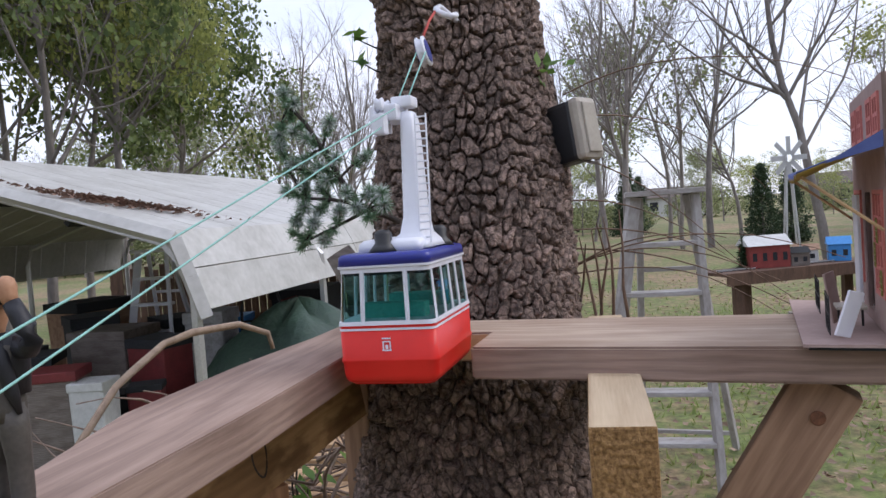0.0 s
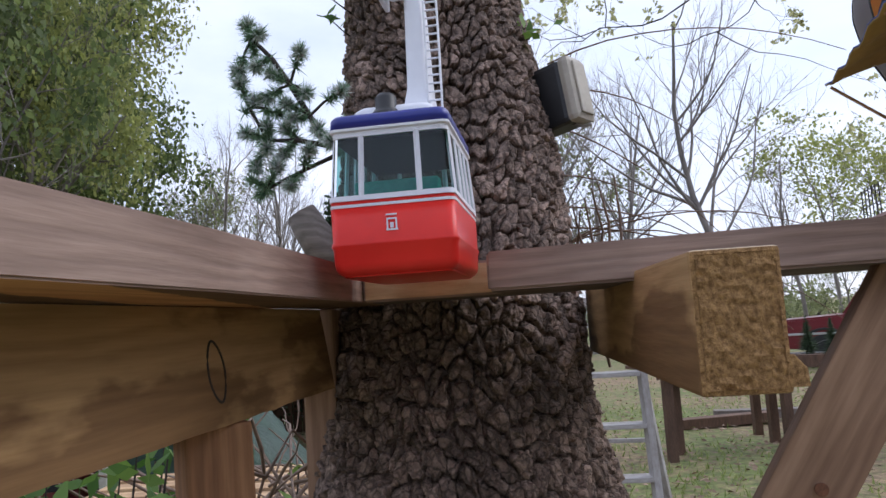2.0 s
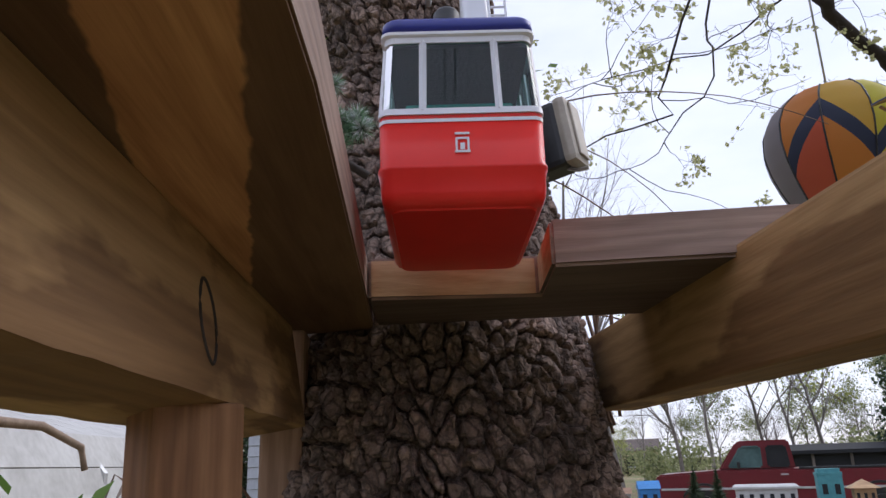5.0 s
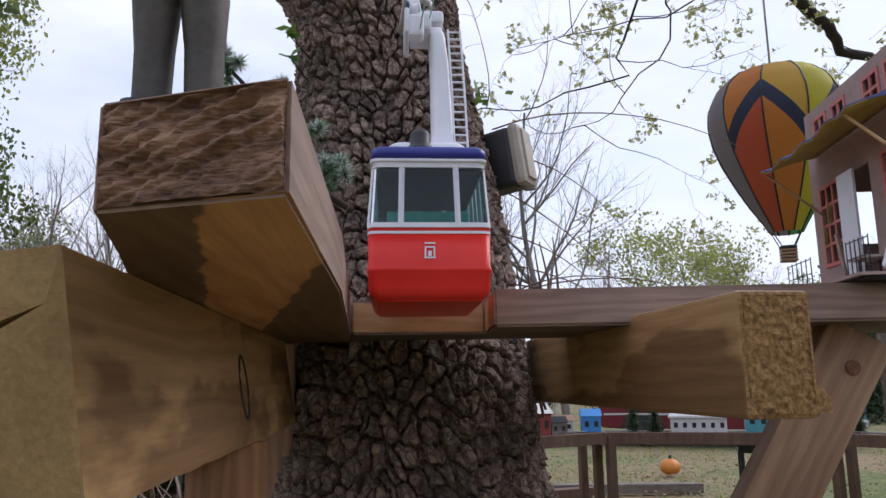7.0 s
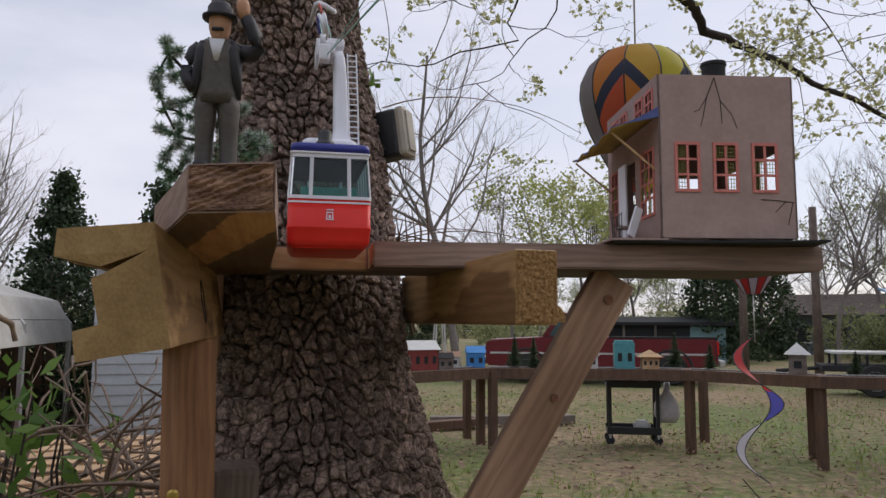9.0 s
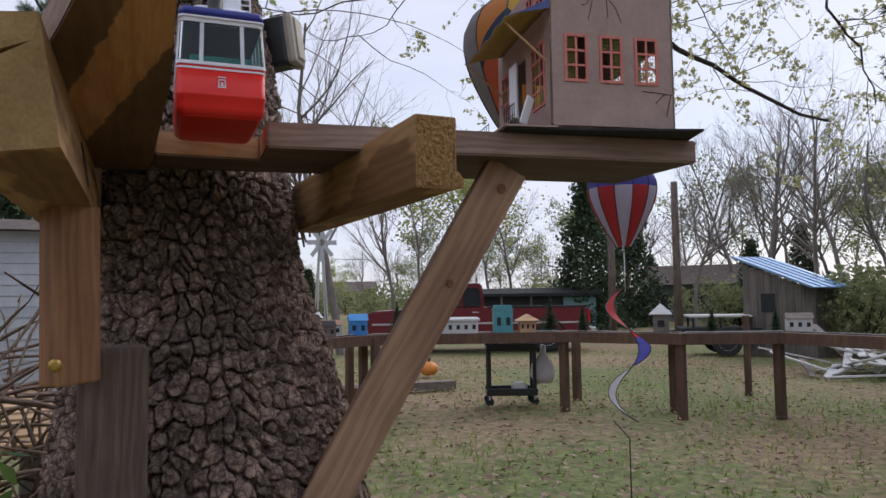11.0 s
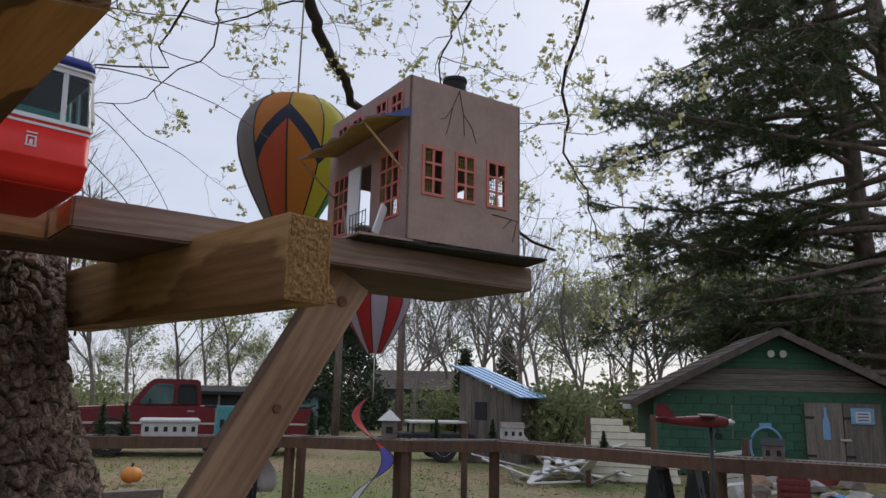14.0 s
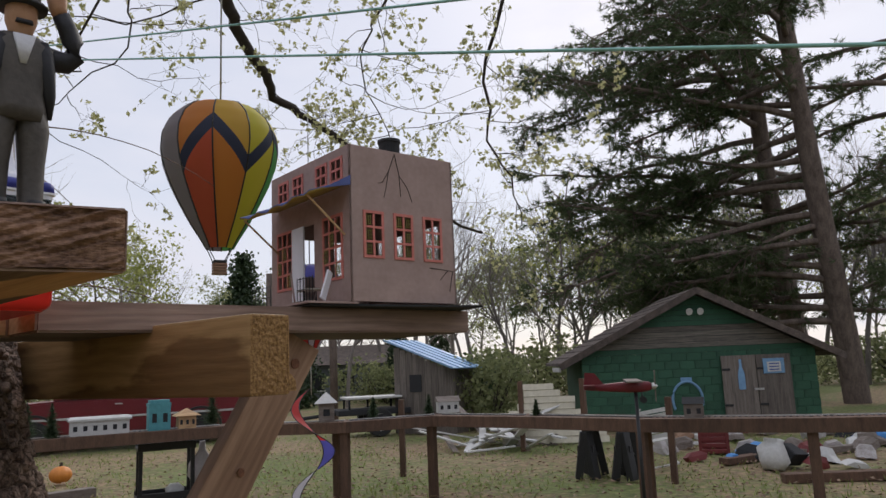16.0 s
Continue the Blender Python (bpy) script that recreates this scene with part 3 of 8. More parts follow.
def profile_beam():
    """Rough-sawn beam on edge: a split lip along its top and a ledge along its foot."""
    prof = [(0, 0.0465), (-0.030, 0.0480), (-0.066, 0.0500), (-0.069, 0.030), (-0.040, 0.0185), (-0.006, 0.0265), (-0.038, 0.0140), (-0.047, 0.0110),
            (-0.0465, -0.022), (-0.065, -0.0245), (-0.064, -0.0465), (0, -0.0465)]
    a, b = Vector((0.0425, 0.553, 1.6945)), Vector((0.0625, 1.16, 1.6945))
    L = (b - a).length
    n, m = len(prof), 22
    r = random.Random(3)
    bm = bmesh.new()
    rings = []
    for k in range(m + 1):
        wob = [(r.gauss(0, 0.0004), r.gauss(0, 0.0004)) for _ in prof]
        rings.append([bm.verts.new((-L / 2 + L * k / m + (r.gauss(0, 0.0012) if k == 0 else 0), -x + (wx if x < -0.03 else 0), z + (wz if z < 0.045 else 0))) for (x, z), (wx, wz) in zip(prof, wob)])
    for k in range(m):
        for i in range(n):
            bm.faces.new((rings[k][i], rings[k][(i + 1) % n], rings[k + 1][(i + 1) % n], rings[k + 1][i]))
    for ring in (rings[0], rings[-1]):
        bm.faces.new(ring).material_index = 1
    bmesh.ops.recalc_face_normals(bm, faces=bm.faces[:])
    x = (b - a).normalized()
    y = Vector((0, 0, 1)).cross(x)
    R = Matrix((x, y, x.cross(y))).transposed().to_4x4()
    o = part("beam", bm, [M_BEAM, M_ENDSMOOTH], None, "", Matrix.Translation((a + b) / 2) @ R @ Matrix.Rotation(radians(-9), 4, 'X'))
    return tagged(o, "yellow-brown treated pine beam with a split lip and ring knot", "beam")
def roughen(ob, cuts, amp, seed):
    """Tears up the end grain faces of a timber."""
    bm = bmesh.new()
    bm.from_mesh(ob.data)
    ends = [f for f in bm.faces if f.material_index == 1 and len(f.verts) == 4]
    for f in sorted(ends, key=lambda q: -q.calc_area())[:1 if seed == 1 else 2]:
        nrm = f.normal.copy()
        bmesh.ops.inset_region(bm, faces=[f], thickness=0.0006, use_even_offset=True)
        out = bmesh.ops.subdivide_edges(bm, edges=f.edges[:], cuts=cuts, use_grid_fill=True)
        for v in {v for g in out["geom_inner"] if isinstance(g, bmesh.types.BMVert) for v in [g]}:
            q = v.co.z + 0.35 * v.co.y      # torn ridges run aslant
            v.co += nrm * (amp * (0.5 * noise.noise(v.co * 90 + Vector((seed, 0, 0))) + 0.9 * noise.noise(Vector((q * 330, v.co.y * 40, seed))) + 0.5 * noise.noise(Vector((v.co.x * 300, v.co.y * 300, v.co.z * 260)))))
    bm.to_mesh(ob.data)
    bm.free()
bl = profile_beam()
roughen(pk, 44, 0.0034, 1)
def ring_knot(x, y, z, parent):
    c = parent.matrix_basis.inverted() @ Vector((x, y, z))
    pts = [(c.x + 0.013 * math.cos(a) * (1 + 0.12 * math.sin(2 * a + 1)), -0.0002, c.z + 0.024 * math.sin(a)) for a in np.linspace(0, 2 * math.pi, 25)]
    tube("ring_knot", pts, 0.0011, M_TWIG, parent, "dark ring of a knot", sides=6)
ring_knot(0.0532, 0.865, 1.690, bl)
po = beam_between("post", (0.040, 0.885, 1.6475), (0.043, 0.888, 1.455), 0.030, 0.055, M_POST, "short orange-brown cedar post under the beam", "post", end=M_POST)
sc = thing("screw", "brass screw head in the cedar post", "screw", pose(0.030, 0.856, 1.478, 90, 0, 0))
V, F = lathe_data([(0.0028, 0.0), (0.0065, 0.002), (0.0068, 0.004), (0.003, 0.0045)], 14)
raw("head", V, F, mat("brass", (0.6, 0.42, 0.12), rough=0.35, metal=0.9), sc, smooth=True)
dp = beam_between("dark_post", (0.045, 1.205, 1.741), (0.045, 1.205, 0.0), 0.05, 0.04, M_BRACE, "dark red-brown upright behind the beam", "post")
sp = beam_between("split_post", (0.085, 0.955, 1.49), (0.085, 0.955, -0.02), 0.075, 0.075, wood_mat("dark_old_wood", (0.17, 0.12, 0.095), (0.07, 0.048, 0.038)), "split dark old post standing by the oak", "post", bevel=0.006)
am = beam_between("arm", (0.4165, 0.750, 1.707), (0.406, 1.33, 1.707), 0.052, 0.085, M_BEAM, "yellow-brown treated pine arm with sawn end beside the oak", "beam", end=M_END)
roughen(am, 20, 0.0022, 5)
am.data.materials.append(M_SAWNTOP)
# the top face takes the paler pine
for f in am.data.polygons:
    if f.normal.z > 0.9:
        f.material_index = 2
tear = thing("torn_splinter", "torn lip at the foot of the sawn end", "splinter", pose(0.4455, 0.756, 1.678))
V, F = loft_data([(-0.010, 0.006, 0.006, 0.002), (0.0, 0.0055, 0.006, 0.002), (0.008, 0.002, 0.005, 0.001, -0.003, 0)], 2)
raw("wood", V, F, M_END, tear)
dirb = Vector((-0.078, 0.017, -0.138)).normalized()
k0 = Vector((0.600, 0.955, 1.702))
br = beam_between("brace", k0 - dirb * 0.036, k0 + dirb * 0.70, 0.036, 0.062, M_BRACE, "diagonal brown pine brace with knots holding up the board", "brace")
def knot(at, parent, r=0.014):
    inv = parent.matrix_basis.inverted()
    V, F = lathe_data([(r * 0.3, 0.0007), (r * 0.7, 0.0006), (r * 0.8, 0.0003), (r * 0.8, -0.001)][::-1], 16)
    c = inv @ Vector(at)
    raw("knot", V, F, mat("knot_wood", (0.22, 0.09, 0.045), (0.1, 0.04, 0.02), scale=120), parent, "round dark knot", Matrix.Translation(c) @ (inv.to_3x3() @ Matrix.Rotation(radians(90), 3, 'X')).to_4x4())
knot((0.601, 0.9349, 1.700), br, 0.009)
knot((0.523, 0.9514, 1.562), br, 0.007)

# ---- cable car ----
def cable_car():
    c = thing("cable_car", "red, white and blue toy cable car hanging in the board's notch", "cable car", pose(0.2005, 0.949, 1.757, 0, 0, -2.8))
    V, F = loft_data([(0.0, 0.0430, 0.0700, 0.009), (0.0004, 0.0440, 0.0710, 0.009), (0.0022, 0.0470, 0.0740, 0.009), (0.0055, 0.0492, 0.0760, 0.009), (0.010, 0.0500, 0.0769, 0.009), (0.021, 0.0505, 0.0772, 0.009),
                      (0.0235, 0.0516, 0.0784, 0.009), (0.0255, 0.0516, 0.0784, 0.009), (0.0275, 0.0505, 0.0772, 0.008), (0.054, 0.0505, 0.0772, 0.007)], 5)
    raw("lower_body", V, F, M_RED, c, smooth=True, label="glossy red lower body")
    V, F = loft_data([(-0.0006, 0.0436, 0.0706, 0.009), (0.0006, 0.0444, 0.0714, 0.009)], 5)
    raw("underside", V, F, M_RED, c, "flat red floor of the cabin")
    V, F = loft_data([(0.0542, 0.0508, 0.0775, 0.007), (0.0565, 0.0508, 0.0775, 0.007)], 5)
    raw("stripe", V, F, M_WHITE, c, smooth=False, label="thin white stripe")
    V, F = loft_data([(0.0567, 0.0503, 0.077, 0.007), (0.0592, 0.0503, 0.077, 0.007)], 5)
    raw("red_band", V, F, M_RED, c)
    V, F = loft_data([(0.0594, 0.0512, 0.078, 0.007), (0.0635, 0.0508, 0.0776, 0.007)], 5)
    raw("window_sill", V, F, M_WHITE, c)
    V, F = loft_data([(0.1115, 0.0472, 0.0735, 0.007), (0.1155, 0.0472, 0.0735, 0.007), (0.1165, 0.0492, 0.0755, 0.007), (0.1185, 0.0492, 0.0755, 0.007)], 5)
    raw("window_head", V, F, M_WHITE, c)
    V, F = loft_data([(0.1187, 0.0488, 0.0752, 0.008), (0.127, 0.0484, 0.0748, 0.009), (0.1295, 0.0465, 0.0728, 0.009), (0.1303, 0.042, 0.068, 0.008)], 5)
    raw("roof", V, F, M_BLUE, c, smooth=True, label="dark blue enamel roof")
    lo, hi = 0.0635, 0.1115
    def bar(x0, y0, x1, y1, w):
        V, F = tube_data([(x0, y0, lo - 0.001), (x1, y1, hi + 0.001)], w, 4)
        raw("window_post", V, F, M_WHITE, c)
    for s in (-1, 1):
        for y in (-1, 1):
            bar(s * 0.0235, y * 0.0764, s * 0.0225, y * 0.0725, 0.0024)
        for y in (-0.066, -0.030, 0.0, 0.030, 0.066):
            bar(s * 0.0497, y, s * 0.0462, y * 0.96, 0.0019)
    def pane(a, b, name="window_pane"):
        (x0, y0), (x1, y1) = a, b
        k = 0.945
        V = [(x0, y0, lo), (x1, y1, lo), (x1 * k, y1 * k, hi), (x0 * k, y0 * k, hi)]
        o = raw(name, V, [(0, 1, 2, 3)], M_GLASS, c)
    for y in (-0.0765, 0.0765):
        for x0, x1 in ((-0.044, -0.0245), (-0.0225, 0.0225), (0.0245, 0.044)):
            pane((x0, y), (x1, y))
    for s in (-1, 1):
        for y0, y1 in ((-0.0645, -0.032), (-0.028, -0.002), (0.002, 0.028), (0.032, 0.0645)):
            pane((s * 0.0497, y0), (s * 0.0497, y1))
        for y in (-1, 1):
            V, F = [], []
            for i in range(5):
                a = radians(90 * i / 4)
                x, yy = s * (0.044 + 0.0057 * math.sin(a)), y * (0.0645 + 0.012 * math.cos(a))
                V += [(x, yy, lo), (x * 0.945, yy * 0.945, hi)]
            F = [(2 * i, 2 * i + 2, 2 * i + 3, 2 * i + 1) for i in range(4)]
            raw("corner_pane", V, F, M_GLASS, c, "curved teal corner glass")
    V, F = loft_data([(0.0555, 0.047, 0.0735, 0.006), (0.0575, 0.047, 0.0735, 0.006)], 3)
    raw("floor_panel", V, F, M_DARK, c)
    for y in (-0.045, 0.045):
        part("bench", box_bm(0.07, 0.018, 0.02, (0, y, 0.0685), 0.002), M_STRING, c, "teal moulded bench")
    V, F = loft_data([(0.1085, 0.045, 0.071, 0.006), (0.1112, 0.045, 0.071, 0.006)], 3)
    raw("ceiling_panel", V, F, M_DARK, c)
    # roof gear
    V, F = loft_data([(0.1300, 0.035, 0.052, 0.008), (0.139, 0.034, 0.050, 0.008), (0.1425, 0.030, 0.046, 0.008)], 4)
    raw("roof_hood", V, F, M_WHITE, c, smooth=True)
    V, F = lathe_data([(0.017, -0.001), (0.0115, 0.006), (0.0088, 0.009), (0.0092, 0.018), (0.0065, 0.0215), (0.001, 0.0225)], 18)
    raw("knob", V, F, M_BLACK, c, "black rubber knob", pose(-0.006, -0.047, 0.1304), smooth=True)
    raw("knob", V, F, M_BLACK, c, "black rubber knob", pose(0.030, 0.035, 0.1304), smooth=True)
    # hanger arm: broad foot, straight mast
    lev = [(0.132, 0.030, 0.044, 0.006, 0.010, 0.0), (0.138, 0.022, 0.034, 0.006, 0.014, 0.0), (0.147, 0.0125, 0.026, 0.005, 0.0165, 0), (0.165, 0.0095, 0.021, 0.004, 0.0165, 0.002),
           (0.235, 0.0085, 0.016, 0.004, 0.0150, 0.008), (0.268, 0.0078, 0.014, 0.004, 0.013, 0.013), (0.277, 0.006, 0.011, 0.004, 0.012, 0.014)]
    V, F = loft_data(lev, 3)
    raw("hanger_arm", V, F, M_WHITE, c, "white hanger mast", smooth=True)
    for dx in (0.0265, 0.0385):
        V, F = tube_data([(dx, -0.026, 0.136), (dx - 0.001, -0.0155, 0.2), (dx - 0.003, -0.002, 0.272)], 0.0011, 5)
        raw("ladder_rail", V, F, M_WHITE, c)
    for i in range(17):
        f = i / 16
        z, y, x = 0.142 + 0.127 * f, -0.0245 + 0.0225 * f, 0.0265 - 0.003 * f * f
        V, F = tube_data([(x, y, z), (x + 0.012, y, z)], 0.0010, 5)
        raw("rung", V, F, M_WHITE, c)
    # carriage on the cables
    ca = part("carriage", box_bm(0.020, 0.046, 0.018, (-0.003, 0.010, 0.276), 0.003), M_WHITE, c, "white cable carriage")
    part("carriage_cheek", box_bm(0.005, 0.060, 0.024, (-0.0165, 0.004, 0.270), 0.002), M_WHITE, c)
    part("carriage_cap", box_bm(0.024, 0.026, 0.012, (0.008, 0.014, 0.288), 0.003), M_WHITE, c)
    part("carriage_nose", box_bm(0.014, 0.016, 0.022, (-0.008, -0.024, 0.262), 0.003), M_WHITE, c)
    for y in (-0.02, 0.0, 0.02):
        V, F = lathe_data([(0.003, -0.004), (0.0075, -0.0035), (0.0055, 0), (0.0075, 0.0035), (0.003, 0.004)], 14)
        raw("roller", V, F, M_WHITE, c, m=pose(-0.010, y + 0.004, 0.284, 0, 90, 0), smooth=True)
    # little white emblem: a cabin outline
    def em(w, h, x, z):
        part("emblem", box_bm(w, 0.0008, h, (x, -0.0775, z), 0), M_WHITE, c)
    em(0.0095, 0.0013, 0, 0.0344); em(0.0013, 0.008, -0.0036, 0.0388); em(0.0013, 0.008, 0.0036, 0.0388); em(0.008, 0.0013, 0, 0.0430)
    em(0.009, 0.0013, 0, 0.0462); em(0.0028, 0.0042, 0, 0.0378)
    return c


CAR = cable_car()
def cable(a, d, back, fore, r=0.00065):
    a, d = Vector(a), Vector(d)
    p0, p1 = a - d * back, a + d * fore
    pts = []
    for i in range(25):
        f = i / 24
        p = p0.lerp(p1, f)
        pts.append(p)
    ob = tube("cable", pts, r, M_CORD, sides=6)
    return tagged(ob, "taut teal nylon cord of the toy cableway", "cable", group="cableway cords")
cable((0.207, 0.965, 2.044), (-0.053, -0.957, -0.285), 0.0, 5.9)
cable((0.197, 0.965, 2.030), (-0.052, -0.952, -0.303), 0.0, 5.7)
def pulley():
    p = thing("pulley", "small blue and white pulley hung by red cord", "pulley", pose(0.204, 1.10, 2.128, 0, 78, 0))
    V, F = lathe_data([(0.008, -0.006), (0.019, -0.0055), (0.0195, -0.003), (0.015, 0), (0.0195, 0.003), (0.019, 0.0055), (0.008, 0.006)], 26)
    raw("wheel", V, F, M_WHITE, p, smooth=True)
    V, F = lathe_data([(0.0145, -0.0068), (0.0145, 0.0068)], 24)
    raw("hub", V, F, M_BLUE, p, "dark blue hub")
    t = tagged(tube("red_cord", [(0.204, 1.10, 2.145), (0.204, 1.15, 2.18), (0.205, 1.185, 2.2)], 0.0018, M_REDSTR), "red cord loop from pulley to hook", "cord")
    for dx, tx in ((-0.006, 0.197), (0.006, 0.208)):
        tagged(tube("teal_cord", [(0.204 + dx, 1.085, 2.125), (tx, 0.975, 2.046)], 0.0009, M_CORD), "teal cord from pulley to carriage", "cord", group="cableway cords")
    pts = [(0.203, 1.385, 2.232), (0.203, 1.29, 2.224), (0.203, 1.23, 2.218), (0.205, 1.195, 2.206), (0.214, 1.178, 2.195), (0.226, 1.182, 2.190), (0.232, 1.198, 2.195)]
    tagged(tube("screw_hook", pts, 0.0045, M_WHITE), "white coated screw hook in the trunk", "hook")
pulley()

# ---- waving figurine on the plank ----
def figurine():
    bm = bmesh.new()
    def blob(lv, mi, rot=None, at=(0, 0, 0), seg=5):
        V, F = loft_data(lv, seg)
        b = bmesh.new()
        vs = [b.verts.new(v) for v in V]
        for f in F:
            b.faces.new([vs[i] for i in f]).material_index = mi
        b.transform(Matrix.Translation(at) @ (rot or Matrix.Identity(4)))
        join_bm(bm, b)
    def limb(p, r, mi):
        V, F = tube_data(p, r, 10)
        b = bmesh.new()
        vs = [b.verts.new(v) for v in V]
        for f in F:
            b.faces.new([vs[i] for i in f]).material_index = mi
        join_bm(bm, b)
    for s in (-1, 1):
        limb([(s * 0.0085, 0, 0), (s * 0.0088, 0.001, 0.006), (s * 0.0085, 0.001, 0.026), (s * 0.0082, 0, 0.044), (s * 0.006, 0, 0.056)], [0.0066, 0.0062, 0.0066, 0.0082, 0.0085], 0)
        blob([(0, 0.005, 0.010, 0.004), (0.004, 0.0045, 0.009, 0.004)], 1, at=(s * 0.009, -0.005, 0))
    blob([(0.048, 0.0135, 0.0095, 0.009), (0.056, 0.0140, 0.0100, 0.009), (0.064, 0.0128, 0.0092, 0.008), (0.078, 0.0150, 0.0100, 0.009), (0.090, 0.0165, 0.0095, 0.009), (0.0955, 0.010, 0.007, 0.006)], 0)
    blob([(0.062, 0.0150, 0.0096, 0.008, 0, 0.0022), (0.080, 0.0165, 0.0100, 0.009, 0, 0.0024), (0.092, 0.0175, 0.0094, 0.009, 0, 0.002), (0.0965, 0.011, 0.007, 0.006, 0, 0.002)], 1)
    blob([(0.078, 0.0015, 0.001, 0.0005), (0.094, 0.0055, 0.0012, 0.0008)], 2, at=(0, -0.0098, 0))
    limb([(-0.013, 0.002, 0.0925), (-0.0165, 0.002, 0.088), (-0.0195, 0.002, 0.081), (-0.0218, 0.0015, 0.075), (-0.0218, 0.0, 0.0695), (-0.0195, -0.002, 0.064), (-0.0160, -0.004, 0.0585)], [0.0052, 0.0062, 0.006, 0.0056, 0.0054, 0.005, 0.0042], 1)
    for s in (-1, 1):
        limb([(s * 0.010, -0.0052, 0.093), (s * 0.0112, -0.0062, 0.086), (s * 0.0124, -0.0058, 0.076), (s * 0.0142, -0.004, 0.064), (s * 0.0155, -0.0015, 0.052)], [0.003, 0.0042, 0.0044, 0.0036, 0.0015], 1)
    limb([(0.012, 0.002, 0.090), (0.0175, 0.002, 0.088), (0.0235, 0.001, 0.088), (0.0270, 0.0, 0.0915), (0.0262, -0.0015, 0.099), (0.0225, -0.0025, 0.107), (0.0190, -0.003, 0.1135)], [0.0055, 0.0064, 0.0062, 0.0060, 0.0056, 0.0052, 0.0048], 1)
    limb([(0.0188, -0.003, 0.1125), (0.0172, -0.003, 0.117), (0.0166, -0.003, 0.122), (0.0166, -0.003, 0.1265), (0.0168, -0.003, 0.128)], [0.0038, 0.0046, 0.0052, 0.004, 0.0018], 3)
    blob([(0.094, 0.0045, 0.0045, 0.004), (0.099, 0.006, 0.006, 0.006), (0.105, 0.0078, 0.008, 0.0075), (0.111, 0.0080, 0.0085, 0.008), (0.116, 0.0075, 0.0078, 0.007)], 3)
    blob([(0.1015, 0.0045, 0.001, 0.0008), (0.1035, 0.004, 0.0012, 0.0008)], 1, at=(0, -0.0078, 0))
    blob([(0.1125, 0.0125, 0.0130, 0.0125), (0.1140, 0.0128, 0.0133, 0.0125), (0.1145, 0.0092, 0.0098, 0.009), (0.121, 0.0090, 0.0095, 0.009), (0.1245, 0.0065, 0.007, 0.006), (0.1255, 0.003, 0.003, 0.003)], 1)
    ob = part("figurine", bm, [mat("grey_painted_resin", (0.088, 0.076, 0.064), (0.05, 0.043, 0.037), rough=0.6, scale=60),
                               mat("black_painted_resin", (0.014, 0.014, 0.019), (0.009, 0.009, 0.012), rough=0.55, scale=60),
                               mat("white_painted_resin", (0.6, 0.6, 0.62), rough=0.6, scale=60), mat("tan_painted_resin", (0.48, 0.27, 0.15), (0.4, 0.2, 0.11), rough=0.6, scale=60)],
              None, "", pose(0.078, 0.526, ZT, 0, 0, -8), smooth=True)
    tagged(ob, "painted resin figurine in bowler hat and grey suit, waving", "figurine")
figurine()

# ---- flood lamp box on the trunk ----
def lamp_box():
    b = thing("sensor_box", "black box with beige cover screwed to the trunk", "electrical box", pose(0.366, 1.40, 2.036, 0, -8, -35))
    part("housing", box_bm(0.058, 0.045, 0.098, (0, 0.0, 0), 0.008), M_BLACK, b, "black plastic housing", m=pose(0, 0, 0, 0, 0, 0), smooth=False)
    part("cover", box_bm(0.02, 0.052, 0.10, (0.036, 0.0, 0), 0.009), M_BEIGE, b, "weathered beige cover")
    part("cover_panel", box_bm(0.004, 0.032, 0.08, (0.0475, 0.0, 0), 0.0015), M_BEIGE, b)
    V, F = tube_data([(0.02, 0.0, -0.046), (0.035, 0, -0.055), (0.05, 0, -0.057)], 0.003, 6)
    raw("bracket_bolt", V, F, M_STEEL, b)
lamp_box()

# ---- toy house ----
def holed(L, H, T, holes):
    """Slab along x from 0 to L, z 0 to H, thickness T (y from 0 to T), with rectangular openings (x0, x1, z0, z1)."""
    xs = sorted({0, L, *[h[0] for h in holes], *[h[1] for h in holes]})
    zs = sorted({0, H, *[h[2] for h in holes], *[h[3] for h in holes]})
    def solid(i, j):
        if i < 0 or j < 0 or i >= len(xs) - 1 or j >= len(zs) - 1:
            return False
        x, z = (xs[i] + xs[i + 1]) / 2, (zs[j] + zs[j + 1]) / 2
        return not any(h[0] < x < h[1] and h[2] < z < h[3] for h in holes)
    bm = bmesh.new()
    vc = {}
    def v(i, k, j):
        if (i, k, j) not in vc:
            vc[i, k, j] = bm.verts.new((xs[i], k * T, zs[j]))
        return vc[i, k, j]
    for i in range(len(xs) - 1):
        for j in range(len(zs) - 1):
            if not solid(i, j):
                continue
            bm.faces.new((v(i, 0, j), v(i + 1, 0, j), v(i + 1, 0, j + 1), v(i, 0, j + 1)))
            bm.faces.new((v(i, 1, j), v(i, 1, j + 1), v(i + 1, 1, j + 1), v(i + 1, 1, j)))
            if not solid(i - 1, j): bm.faces.new((v(i, 0, j), v(i, 0, j + 1), v(i, 1, j + 1), v(i, 1, j)))
            if not solid(i + 1, j): bm.faces.new((v(i + 1, 0, j), v(i + 1, 1, j), v(i + 1, 1, j + 1), v(i + 1, 0, j + 1)))
            if not solid(i, j - 1): bm.faces.new((v(i, 0, j), v(i, 1, j), v(i + 1, 1, j), v(i + 1, 0, j)))
            if not solid(i, j + 1): bm.faces.new((v(i, 0, j + 1), v(i + 1, 0, j + 1), v(i + 1, 1, j + 1), v(i, 1, j + 1)))
    return bm


